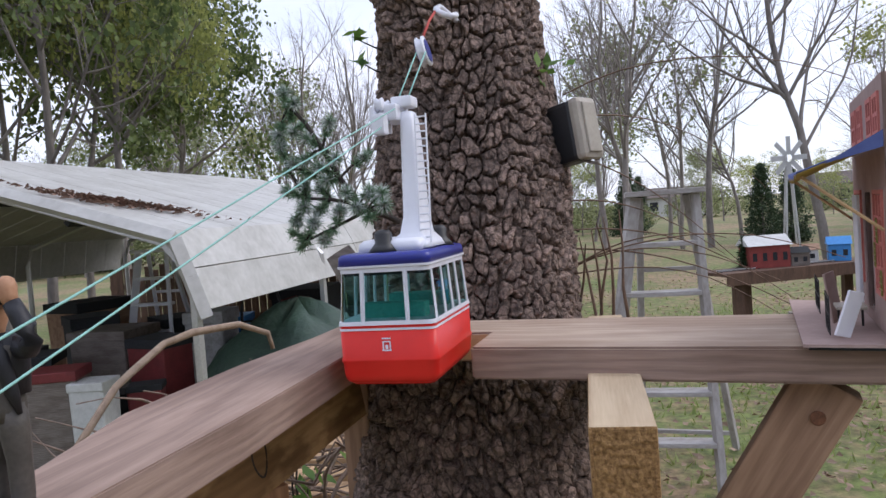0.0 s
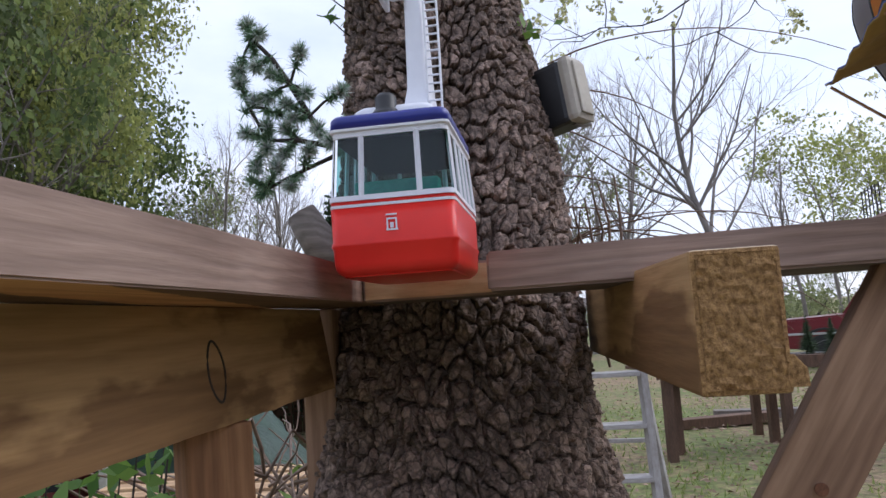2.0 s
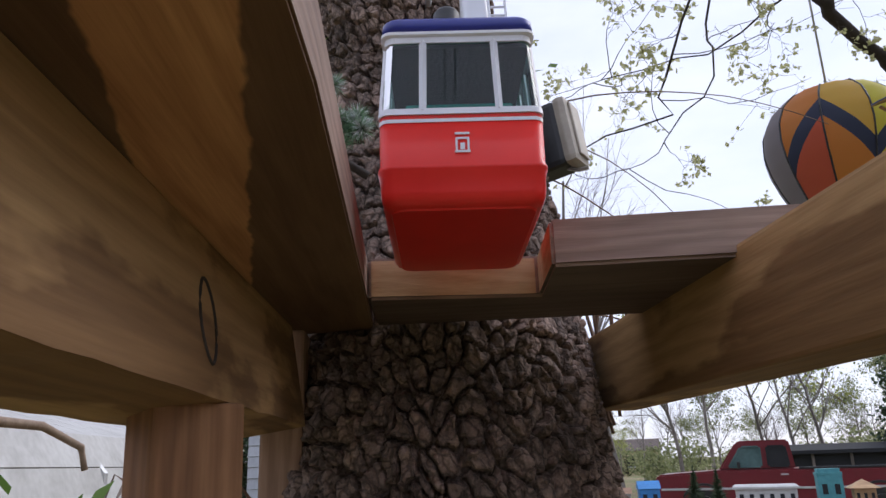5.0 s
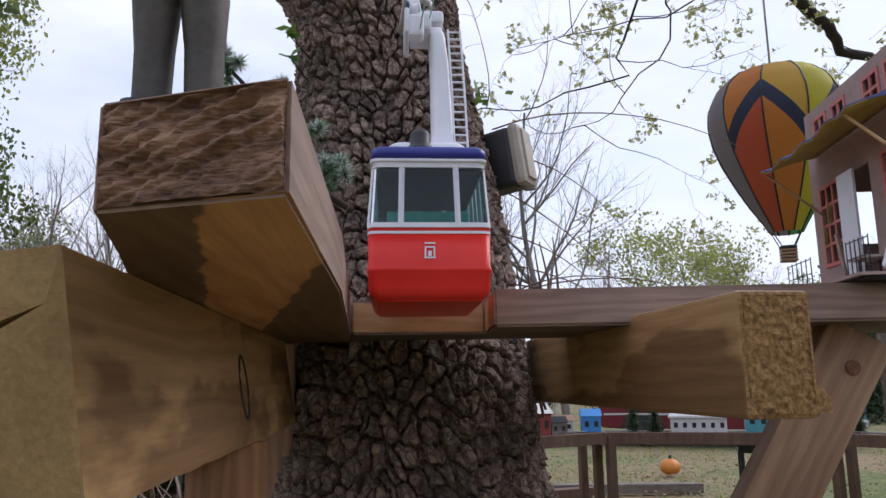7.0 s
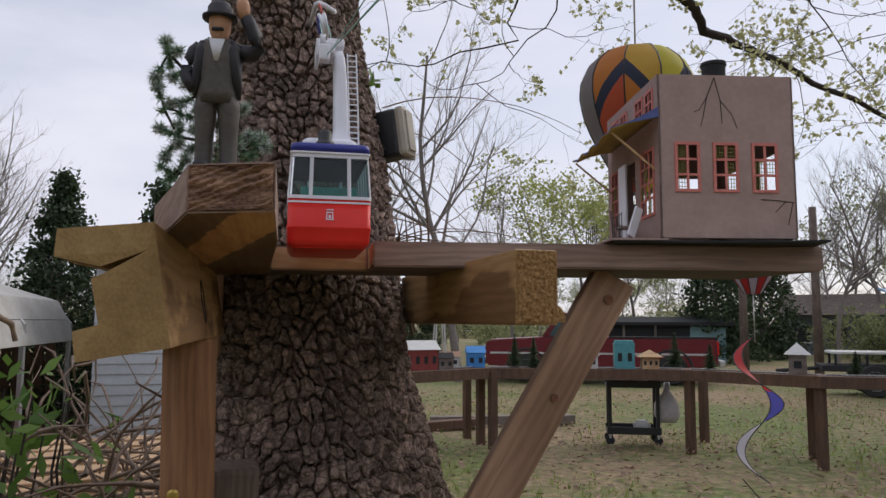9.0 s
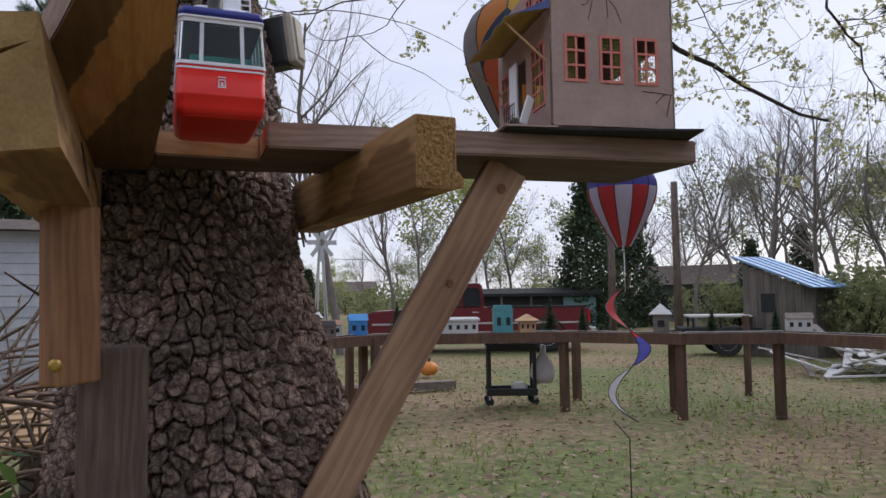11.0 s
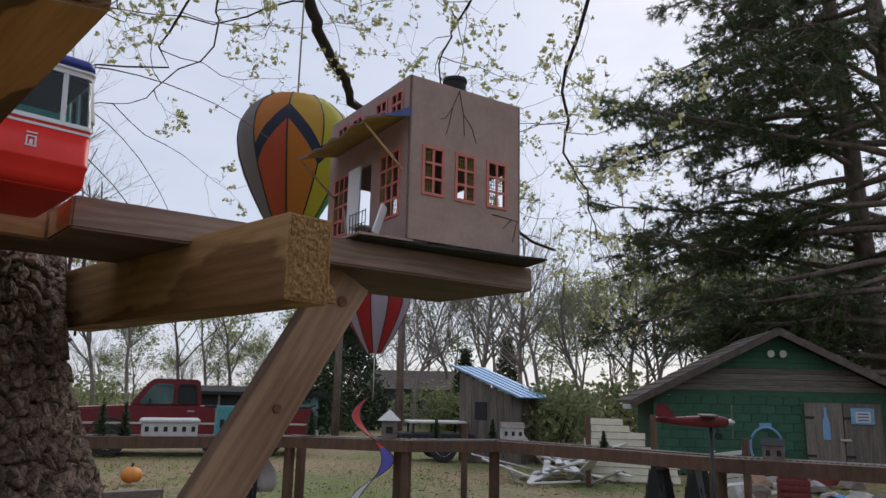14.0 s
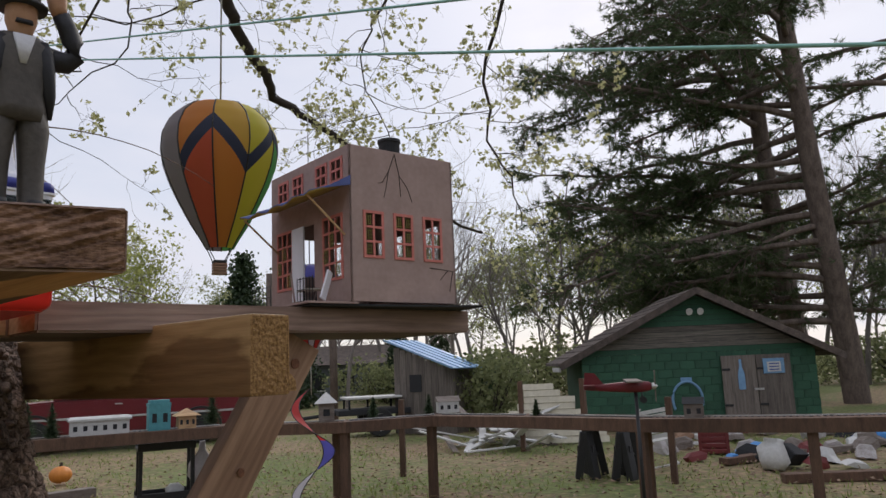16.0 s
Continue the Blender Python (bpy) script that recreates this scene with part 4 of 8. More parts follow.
def lattice(name, x0, x1, z0, z1, cols, rows, parent, mesh_cells=(), y=-0.0008, t=0.0034, d=0.0022, m=None):
    """A window: outer frame, glazing bars and wire mesh in some lights."""
    w, h = x1 - x0, z1 - z0
    cx, cz = (x0 + x1) / 2, (z0 + z1) / 2
    V, F = [], []
    for yy in (y - d / 2, y + d / 2):
        for q in (t * 0.75, -t * 0.45):
            V += [(x0 - q, yy, z0 - q), (x1 + q, yy, z0 - q), (x1 + q, yy, z1 + q), (x0 - q, yy, z1 + q)]
    for i in range(4):
        j = (i + 1) % 4
        F += [(i, j, 4 + j, 4 + i), (8 + j, 8 + i, 12 + i, 12 + j), (j, i, 8 + i, 8 + j), (4 + i, 4 + j, 12 + j, 12 + i)]
    win = raw(name, V, F, M_SALMON, parent, "salmon pink window frame", m)
    for i in range(1, cols):
        part("glazing_bar", box_bm(t, d * 0.9, h - t * 1.2, (x0 + w * i / cols, y, cz)), M_SALMON, win)
    for j in range(1, rows):
        part("glazing_bar", box_bm(w - t * 1.2, d * 0.8, t, (cx, y, z0 + h * j / rows)), M_SALMON, win)
    for i, j in mesh_cells:
        b = bmesh.new()
        cx0, cz0, cw, chh = x0 + w * i / cols, z0 + h * j / rows, w / cols, h / rows
        for q in range(1, 4):
            box_bm(0.0007, 0.0006, chh, (cx0 + cw * q / 4, y + 0.002, cz0 + chh / 2), 0, b)
            box_bm(cw, 0.0006, 0.0007, (cx0 + cw / 2, y + 0.0026, cz0 + chh * q / 4), 0, b)
        part("wire_mesh", b, M_MESH, win, "yellow-green wire mesh")
    return win


def toy_house():
    L, D, H = 0.193, 0.246, 0.229
    h = thing("toy_house", "pinkish grey card toy house with salmon windows and awning", "toy house", pose(0.645, 0.865, 1.7835, 0, 0, -11.4))
    T = 0.003
    # plain side wall
    wy = (0.287 * H, 0.570 * H)
    side = [(L * a, L * b, *wy) for a, b in ((0.125, 0.285), (0.405, 0.565), (0.69, 0.855))]
    w = part("side_wall", holed(L, H, T, side), M_CARD, h)
    mc = [[(0, 0), (0, 1), (0, 2)], [(0, 2), (1, 2), (1, 1), (1, 0)], [(0, 0), (1, 1), (0, 1)]]
    for q, c in zip(side, mc):
        lattice("window", *q, 2, 3, h, c)
    # facade, from the near corner away; local frame turned
    fx = pose(0, 0, 0, 0, 0, 90)
    lowz = (0.16 * H, 0.56 * H)
    up = (0.79 * H, 0.93 * H)
    fac = [(D * a, D * b, *lowz) for a, b in ((0.09, 0.30), (0.70, 0.90))] + [(D * 0.42, D * 0.58, 0.012, 0.56 * H)]
    ups = [(D * a, D * b, *up) for a, b in ((0.08, 0.20), (0.26, 0.38), (0.56, 0.68), (0.76, 0.88))]
    f = part("facade", holed(D, H, T, fac + ups), M_CARD, h, m=pose(T, 0, 0, 0, 0, 90))
    for q in fac[:2]:
        lattice("window", *q, 3, 4, h, [(0, 0), (1, 2), (2, 1)], y=T + 0.0008, m=pose(T, 0, 0, 0, 0, 90))
    for q in ups:
        lattice("window", *q, 2, 2, h, [], y=T + 0.0008, m=pose(T, 0, 0, 0, 0, 90))
    part("door", box_bm(D * 0.15, 0.003, 0.50 * H, (D * 0.56, 0.012, 0.012 + 0.25 * H), 0.0005), M_WHITE, f, "pale door standing ajar", m=pose(0, 0, 0))
    part("back_wall", holed(L - 2 * T - 0.001, H, T, [(L * 0.2, L * 0.4, *wy), (L * 0.6, L * 0.8, *wy)]), M_CARD, h, m=pose(T + 0.0005, D - T, 0))
    part("far_wall", holed(D, H, T, [(D * 0.15, D * 0.4, *wy), (D * 0.55, D * 0.85, *wy)]), M_CARD, h, m=pose(L, 0, 0, 0, 0, 90))
    part("roof", box_bm(L - 2 * T - 0.002, D - 2 * T - 0.002, 0.003, (L / 2, D / 2, H - 0.004)), M_CARD, h)
    V, F = lathe_data([(0.0172, 0.0), (0.0165, 0.004), (0.0165, 0.026), (0.0182, 0.0268), (0.0180, 0.0315), (0.0150, 0.032)], 20)
    raw("chimney", V, F, M_DARK, h, "short dark chimney pipe", pose(0.095, 0.032, H - 0.003), smooth=False)
    # awning: wavy card, blue above, ochre below
    for nm, mt, dz in (("awning", M_DBLUE, 0.0016), ("awning_lining", M_OCHRE, 0.0)):
        V, F = [], []
        n = 14
        for i in range(n + 1):
            y = -0.004 + (D - 0.02) * i / n
            sag = 0.004 * math.sin(math.pi * i / n) + 0.003 * math.sin(i * 1.7)
            for k in range(5):
                x = -0.0012 - 0.066 * k / 4
                V.append((x, y, H * 0.735 - 0.020 * (k / 4) ** 1.2 - sag * k / 4 + dz))
        for i in range(n):
            for k in range(4):
                a = i * 5 + k
                F.append((a, a + 1, a + 6, a + 5))
        o = raw(nm, V, F, mt, h, "sagging ochre and blue card awning", smooth=True)
        so = o.modifiers.new("thick", 'SOLIDIFY')
        so.thickness = 0.0012
    V = [(-0.001, -0.005, H * 0.79), (-0.001, -0.005, H * 0.728), (-0.046, -0.0055, H * 0.735 - 0.012), (-0.001, -0.0035, H * 0.79), (-0.001, -0.0035, H * 0.728), (-0.046, -0.004, H * 0.735 - 0.012)]
    raw("awning_cheek", V, [(0, 1, 2), (5, 4, 3), (0, 3, 4, 1), (1, 4, 5, 2), (2, 5, 3, 0)], M_DBLUE, h, "folded blue card end of the awning")
    for y in (0.012, D - 0.03):
        V, F = tube_data([(-0.0015, y, H * 0.42), (-0.064, y - 0.003, H * 0.735 - 0.021)], 0.0016, 6)
        raw("awning_strut", V, F, M_FRESH, h, "thin stick strut")
    # porch rails of black wire and a torn white chair back
    for y0, y1 in ((0.03, 0.075), (0.16, 0.225)):
        rail = part("wire_rail", box_bm(0.0009, y1 - y0, 0.0009, (-0.045, (y0 + y1) / 2, 0.036)), M_BLACK, h, "bent black wire porch railing")
        for z in (0.004, 0.02):
            part("crossbar", box_bm(0.0009, y1 - y0, 0.0009, (-0.045, (y0 + y1) / 2, z)), M_BLACK, rail)
        for q in range(6):
            part("upright", box_bm(0.0009, 0.0009, 0.036, (-0.045, y0 + (y1 - y0) * q / 5, 0.02)), M_BLACK, rail)
    part("porch_board", box_bm(0.016, 0.003, 0.042, (-0.03, 0.018, 0.023), 0.001, rot=Matrix.Rotation(radians(18), 4, 'Y') @ Matrix.Rotation(radians(35), 4, 'Z')), M_WHITE, h, "pale punched card chair back")
    part("porch_board", box_bm(0.020, 0.0025, 0.050, (-0.036, 0.105, 0.027), 0.001, rot=Matrix.Rotation(radians(-8), 4, 'Y') @ Matrix.Rotation(radians(60), 4, 'Z')), M_CARD, h, "grey card chair back")
    part("porch_table", box_bm(0.026, 0.034, 0.003, (-0.024, 0.075, 0.022), 0.001), M_BEIGE, h, "small card table")
    for dx in (-0.010, 0.010):
        part("table_leg", box_bm(0.002, 0.002, 0.018, (-0.024 + dx, 0.075, 0.012), 0), M_BLACK, h)
    # black twig drawings on the side wall, in thin relief
    def twig(p, r=0.0007):
        V, F = tube_data([(x * L, -0.0004, z * H) for x, z in p], [r * (1 - 0.5 * i / len(p)) for i in range(len(p))], 5)
        raw("twig_drawing", V, F, M_TWIG, h, "thin black twig on the wall")
    for p in ([(0.42, 0.985), (0.36, 0.86), (0.30, 0.78), (0.26, 0.77)], [(0.36, 0.86), (0.33, 0.74), (0.31, 0.68)], [(0.42, 0.985), (0.46, 0.84), (0.54, 0.76), (0.58, 0.67)], [(0.46, 0.84), (0.47, 0.70)],
              [(0.735, 0.235), (0.85, 0.23), (0.98, 0.22)], [(0.92, 0.225), (0.84, 0.16)], [(0.97, 0.22), (0.93, 0.08)]):
        twig(p)
    return h


toy_house()
base = prism("felt_base", [(0.583, 0.882), (0.705, 0.852), (0.860, 0.796), (0.905, 0.90), (0.905, 1.085), (0.655, 1.165)], ZT + 0.0008, ZT + 0.0035, M_DARK, axis=-11, origin=(0.72, 0.95), bevel=0)
tagged(base, "curling black roofing felt under the toy house", "mat")
pl = prism("porch_floor", [(0.578, 0.880), (0.655, 0.862), (0.712, 1.12), (0.635, 1.175)], ZT + 0.0037, ZT + 0.0065, M_CARD, axis=76, origin=(0.63, 1.0), bevel=0)
tagged(pl, "pale card porch floor before the toy house", "card sheet")

# ---- hanging balloons and spinner ----
def balloon(name, label, at, diam, tall, gores, colours, turn, chain_to, basket):
    b = thing(name, label, "balloon ornament", pose(*at, 0, 0, turn))
    prof = [(0.0, 1.0), (0.16, 0.985), (0.32, 0.94), (0.43, 0.86), (0.49, 0.76), (0.50, 0.66), (0.475, 0.55), (0.42, 0.43), (0.34, 0.30), (0.25, 0.17), (0.16, 0.06), (0.115, 0.0)]
    zz = np.linspace(0, len(prof) - 1, 46)
    prof = [(float(np.interp(q, range(len(prof)), [a[0] for a in prof])), float(np.interp(q, range(len(prof)), [a[1] for a in prof]))) for q in zz]
    per = 14
    for g in range(gores):
        V, F, MI = [], [], []
        band = isinstance(colours[g % len(colours)], list) and len(colours[g % len(colours)]) > 2
        for i, (r, z) in enumerate(prof):
            for k in range(per + 1):
                if band:      # rows follow the chevron's edges
                    f = k / per if g % 2 else 1 - k / per
                    zt = 0.50 + 0.27 * f
                    z = float(np.interp(i, (0, 16, 22, len(prof) - 1), (1.0, zt + 0.055, zt - 0.055, 0.0)))
                    r = float(np.interp(z, [q[1] for q in prof[::-1]], [q[0] for q in prof[::-1]]))
                a = 2 * math.pi * (g + k / per) / gores
                bulge = 1 + 0.022 * math.sin(math.pi * k / per)
                V.append((r * diam * bulge * math.cos(a), r * diam * bulge * math.sin(a), z * tall))
        for i in range(len(prof) - 1):
            for k in range(per):
                a = i * (per + 1) + k
                F.append((a, a + per + 1, a + per + 2, a + 1))
        cs = colours[g % len(colours)]
        me_mats = cs if isinstance(cs, list) else [cs]
        o = raw("gore", V, F, me_mats, b, smooth=True)
        if len(me_mats) == 2:     # cap of the second colour
            for i in range(len(prof) - 1):
                for k in range(per):
                    if (prof[i][1] + prof[i + 1][1]) / 2 > 0.66:
                        o.data.polygons[i * per + k].material_index = 1
        elif len(me_mats) > 2:    # chevron band: second colour runs up or down the gore
            for i in range(len(prof) - 1):
                for k in range(per):
                    o.data.polygons[i * per + k].material_index = 2 if i < 16 else (1 if i < 22 else 0)
        V, F = tube_data([(r * diam * 1.004 * math.cos(2 * math.pi * g / gores), r * diam * 1.004 * math.sin(2 * math.pi * g / gores), z * tall) for r, z in prof[1:]], 0.004 * diam / 0.55, 5)
        raw("seam", V, F, M_BLACK, b)
    if basket:
        bs = -0.16 * tall
        for i in range(5):
            part("basket_ring", box_bm(basket, basket, basket * 0.18, (0, 0, bs + basket * 0.22 * i), basket * 0.06), M_BRACE if i < 4 else M_BLACK, b)
        for s in (-1, 1):
            for q in (-1, 1):
                V, F = tube_data([(s * basket * 0.45, q * basket * 0.45, bs + basket), (s * 0.10 * diam, q * 0.04 * diam, 0)], 0.002, 4)
                raw("basket_cord", V, F, M_BLACK, b)
    top = Vector(at) + Vector((0, 0, tall))
    tagged(tube("hanging_chain", [top, chain_to], 0.004, M_STEEL, sides=5), "thin steel chain holding a balloon ornament", "chain")
    return b


def nylon(name, c):
    return leaf_mat(name, c, tuple(v * 0.9 for v in c), rough=0.55, trans=0.5)
N_GREY, N_ORANGE, N_RED, N_YEL, N_GOLD, N_GREEN, N_BLACK, N_BLUE, N_WHITE, N_RED2 = [nylon(n, c) for n, c in (
    ("grey_nylon", (0.30, 0.26, 0.29)), ("orange_nylon", (0.72, 0.25, 0.05)), ("red_nylon", (0.66, 0.12, 0.06)), ("yellow_nylon", (0.72, 0.62, 0.06)), ("gold_nylon", (0.76, 0.45, 0.07)),
    ("green_nylon", (0.12, 0.42, 0.14)), ("navy_nylon", (0.04, 0.05, 0.10)), ("violet_nylon", (0.10, 0.10, 0.42)), ("white_nylon", (0.66, 0.62, 0.68)), ("scarlet_nylon", (0.62, 0.05, 0.05)))]
balloon("balloon_spinner", "rainbow striped nylon balloon ornament with black chevrons hanging from a branch", (1.70, 2.76, 2.215), 0.478, 0.64, 10,
        [N_GREY, [N_RED, N_BLACK, N_ORANGE], [N_ORANGE, N_BLACK, N_GOLD], [N_YEL, N_BLACK, N_YEL], [N_GREEN, N_BLACK, N_YEL], N_GREEN, N_GREEN, N_GREY, N_GREY, N_GREY], 157, (1.70, 2.76, 4.35), 0.055)
balloon("patriotic_balloon", "red, white and blue nylon balloon ornament hanging from a branch", (2.82, 3.50, 1.83), 0.40, 0.50, 12,
        [[N_RED2, N_BLUE], [N_WHITE, N_BLUE]], 10, (2.82, 3.50, 3.40), 0)
def spinner():
    s = thing("wind_spinner", "spiral nylon wind spinner in red, violet and white", "wind spinner", pose(2.85, 3.52, 0.80))
    V, n = [], 44
    for i in range(n + 1):
        f = i / n
        a = radians(51 + 560 * f)
        w = 0.068 * math.sin(math.pi * min(1, 0.04 + 0.96 * f)) ** 0.7
        for r in (0.125 - w, 0.125):
            V.append((r * math.cos(a), r * math.sin(a), 0.80 - 0.78 * f))
    for nm, i0, i1, mt in (("red_vane", 0, 17, N_RED2), ("violet_vane", 17, 27, N_BLUE), ("white_vane", 27, 44, N_WHITE)):
        raw(nm, V[2 * i0:2 * i1 + 2], [(2 * i, 2 * i + 1, 2 * i + 3, 2 * i + 2) for i in range(i1 - i0)], mt, s, smooth=True)
    for q in (0, 1):
        VV, FF = tube_data([V[2 * i + q] for i in range(n + 1)], 0.003, 4)
        raw("edge_wire", VV, FF, M_BLACK, s)
    tagged(tube("spinner_line", [(2.82, 3.50, 1.90), (2.83, 3.51, 1.7), (2.83, 3.51, 1.56)], 0.003, M_STEEL), "swivel line under the balloon", "cord")
    tagged(tube("spinner_tail", [(2.80, 3.62, 0.80), (2.86, 3.55, 0.70), (2.86, 3.55, 0.02)], 0.004, M_TWIG), "dark tail cord of the spinner", "cord")
spinner()

# ---- trees ----
def azd(az, d, z=0.0):
    return (d * math.sin(radians(az)), d * math.cos(radians(az)), z)


class Wood:
    """Collects tapered limbs and leaves of one tree."""
    def __init__(self, seed):
        self.r = random.Random(seed)
        self.V, self.F, self.LV, self.LF, self.tips = [], [], [], [], []
        self.TV, self.TF = [], []

    def limb(self, pts, radii, sides, fine=False):
        if fine:
            v, f = tube_data(pts, radii, sides, cap=False, off=len(self.TV))
            self.TV += v
            self.TF += f
            return
        v, f = tube_data(pts, radii, sides, cap=False, off=len(self.V))
        self.V += v
        self.F += f

    def grow(self, p, d, L, rad, depth, kids, spread, up, wig=0.18, nseg=5):
        r = self.r
        pts, radii = [Vector(p)], [rad]
        q, d = Vector(p), Vector(d).normalized()
        for i in range(nseg):
            d = (d + Vector((r.uniform(-wig, wig), r.uniform(-wig, wig), r.uniform(-wig, wig) + up))).normalized()
            q = q + d * (L / nseg)
            pts.append(q.copy())
            radii.append(rad * (1 - 0.75 * (i + 1) / nseg))
        self.limb(pts, radii, (7, 5, 4, 3, 3)[min(4, 4 - depth if depth < 4 else 0)] if depth < 4 else 7, fine=depth < 2)
        if depth == 0:
            self.tips.append((pts[-1], d))
            self.tips.append((pts[len(pts) // 2], d))
            return
        n = kids[depth - 1]
        for k in range(n):
            f = r.uniform(0.22, 1.0) if depth < len(kids) else r.uniform(0.32, 1.0)
            i = min(nseg - 1, int(f * nseg))
            a = pts[i].lerp(pts[i + 1], f * nseg - i)
            side = Vector((r.gauss(0, 1), r.gauss(0, 1), r.gauss(0, 0.5)))
            axis = (pts[i + 1] - pts[i]).normalized()
            side = (side - axis * side.dot(axis)).normalized()
            nd = (axis * (1 - spread) + side * spread).normalized()
            self.grow(a, nd, L * r.uniform(0.38, 0.62) * (1.15 - 0.5 * f), max(rad * (1 - 0.7 * f) * 0.55, 0.006 if rad > 0.01 else 0.0012), depth - 1, kids, spread, up, wig * 1.15, max(2, nseg - 1))

    def leaf(self, c, size, normal=None, long=1.6):
        r = self.r
        a = Vector((r.gauss(0, 1), r.gauss(0, 1), r.gauss(0, 1))).normalized()
        b = a.cross(Vector((r.gauss(0, 1), r.gauss(0, 1), r.gauss(0, 1)))).normalized()
        c = Vector(c)
        o = len(self.LV)
        self.LV += [c - a * size * long * 0.5, c + b * size * 0.5, c + a * size * long * 0.5, c - b * size * 0.5]
        self.LF.append((o, o + 1, o + 2, o + 3))

    def clump(self, c, n, size, spread):
        r = self.r
        for _ in range(n):
            self.leaf(Vector(c) + Vector((r.gauss(0, spread), r.gauss(0, spread), r.gauss(0, spread * 0.8))), size * r.uniform(0.6, 1.3))

    def needles(self, c, d, n, L, w=0.012):
        """A tuft of thin needles round a twig's end."""
        r = self.r
        c, d = Vector(c), Vector(d)
        for _ in range(n):
            e = (d * 0.7 + Vector((r.gauss(0, 0.7), r.gauss(0, 0.7), r.gauss(0, 0.6)))).normalized()
            s = e.cross(Vector((r.gauss(0, 1), r.gauss(0, 1), r.gauss(0, 1)))).normalized() * w
            o = len(self.LV)
            t = L * r.uniform(0.6, 1.1)
            self.LV += [c - s, c + s, c + e * t]
            self.LF.append((o, o + 1, o + 2))

    def make(self, name, label, m, bark, leaf=None, category="tree", group="", crown="crown"):
        t = thing(name, label, category, m, group)
        raw("trunk", self.V, self.F, bark, t, smooth=True)
        if self.TV:
            raw("twig_spray", self.TV, self.TF, bark, t, smooth=True)["kind"] = "stuff"
        if self.LV:
            raw(crown, self.LV, self.LF, leaf, t)
        return t


def bare_tree(seed, h, kids=(5, 5, 13), leafy=0, leaf=0.1, spread=0.55, rad=None):
    w = Wood(seed)
    w.grow((0, 0, -0.2), (0, 0, 1), h, rad or h * 0.014, 3, kids, spread, 0.09, 0.15, 8)
    if leafy:
        for p, d in w.tips:
            w.clump(p, leafy, leaf, leaf * 2.2)
    return w


def cedar_tree(seed, h, n=900, per=9, base=0.24, leaf=0.10):
    w = Wood(seed)
    r = w.r
    w.limb([(0, 0, -0.2), (0, 0, h * 0.5), (0, 0, h)], [h * 0.022, h * 0.012, 0.01], 6)
    for _ in range(n):
        f = r.random() ** 1.4
        z = h * (0.04 + 0.95 * f)
        R = h * base * (1 - f) ** 0.8 * (0.75 + 0.5 * noise.noise((f * 9, seed, r.random())))
        a = r.uniform(0, 2 * math.pi)
        q = R * math.sqrt(r.uniform(0.25, 1.0))
        c = Vector((q * math.cos(a), q * math.sin(a), z + 0.15 * R * r.uniform(-1, 1)))
        if r.random() < 0.12:
            w.limb([(0, 0, z - R * 0.25), c], [0.02, 0.006], 3)
        w.clump(c, per, leaf, leaf * 1.6)
    return w


GROUPW = "bare and budding trees of the far wood"
protos = {
    "bare": [bare_tree(s, 10, (6, 6, 14), spread=0.46).make("bare_tree", "leafless grey tree with fine spreading twigs", pose(*azd(a, d)), M_BARKFAR, group=GROUPW) for s, a, d in ((1, 16.4, 21), (2, 2.4, 25), (3, 46, 46))],
    "spring": [bare_tree(s, 9, (5, 5, 12), 4, 0.14).make("budding_tree", "tree in thin yellow-green spring leaf", pose(*azd(a, d)), M_BARKFAR, L_SPRING, group=GROUPW) for s, a, d in ((11, 22.5, 44), (12, 26, 47))],
    "dull": [bare_tree(s, 9, (5, 6, 13), 4, 0.14).make("hardwood_tree", "grey tree with sparse dull green leaf", pose(*azd(a, d)), M_BARKFAR, L_DULL, group=GROUPW) for s, a, d in ((21, -31, 40), (22, 65, 48))],
    "cedar": [cedar_tree(s, 7, 900, 9, 0.34, 0.13).make("cedar_tree", "dense dark green cedar", pose(*azd(a, d)), M_BARKFAR, L_CEDAR, group="cedars") for s, a, d in ((31, 35.3, 34), (32, 38.3, 38))],
}
def plant(kind, az, d, s=1.0, k=0, sz=None):
    src = protos[kind][k % len(protos[kind])]
    x, y, _ = azd(az, d)
    return copy_thing(src, pose(x, y, 0, 0, 0, (az * 37 + d * 11) % 360) @ Matrix.Diagonal((s, s, sz or s, 1)))


rr = random.Random(7)
# far wood all round, uneven in height
for i in range(124):
    az = -60 + 165 * i / 123 + rr.uniform(-0.8, 0.8)
    d = rr.uniform(44, 66)
    kind = rr.choice(["bare", "bare", "bare", "bare", "dull", "dull", "spring", "cedar"])
    if 8 < az < 17:
        kind = rr.choice(["bare", "bare", "spring"])
    if az > 52:
        kind = rr.choice(["bare", "bare", "bare", "dull", "spring"])
    low = 0.5 if -18 < az < 34 else (1.05 if az > 52 else 0.9)
    plant(kind, az, d, low * rr.uniform(0.75, 1.25), rr.randrange(3))
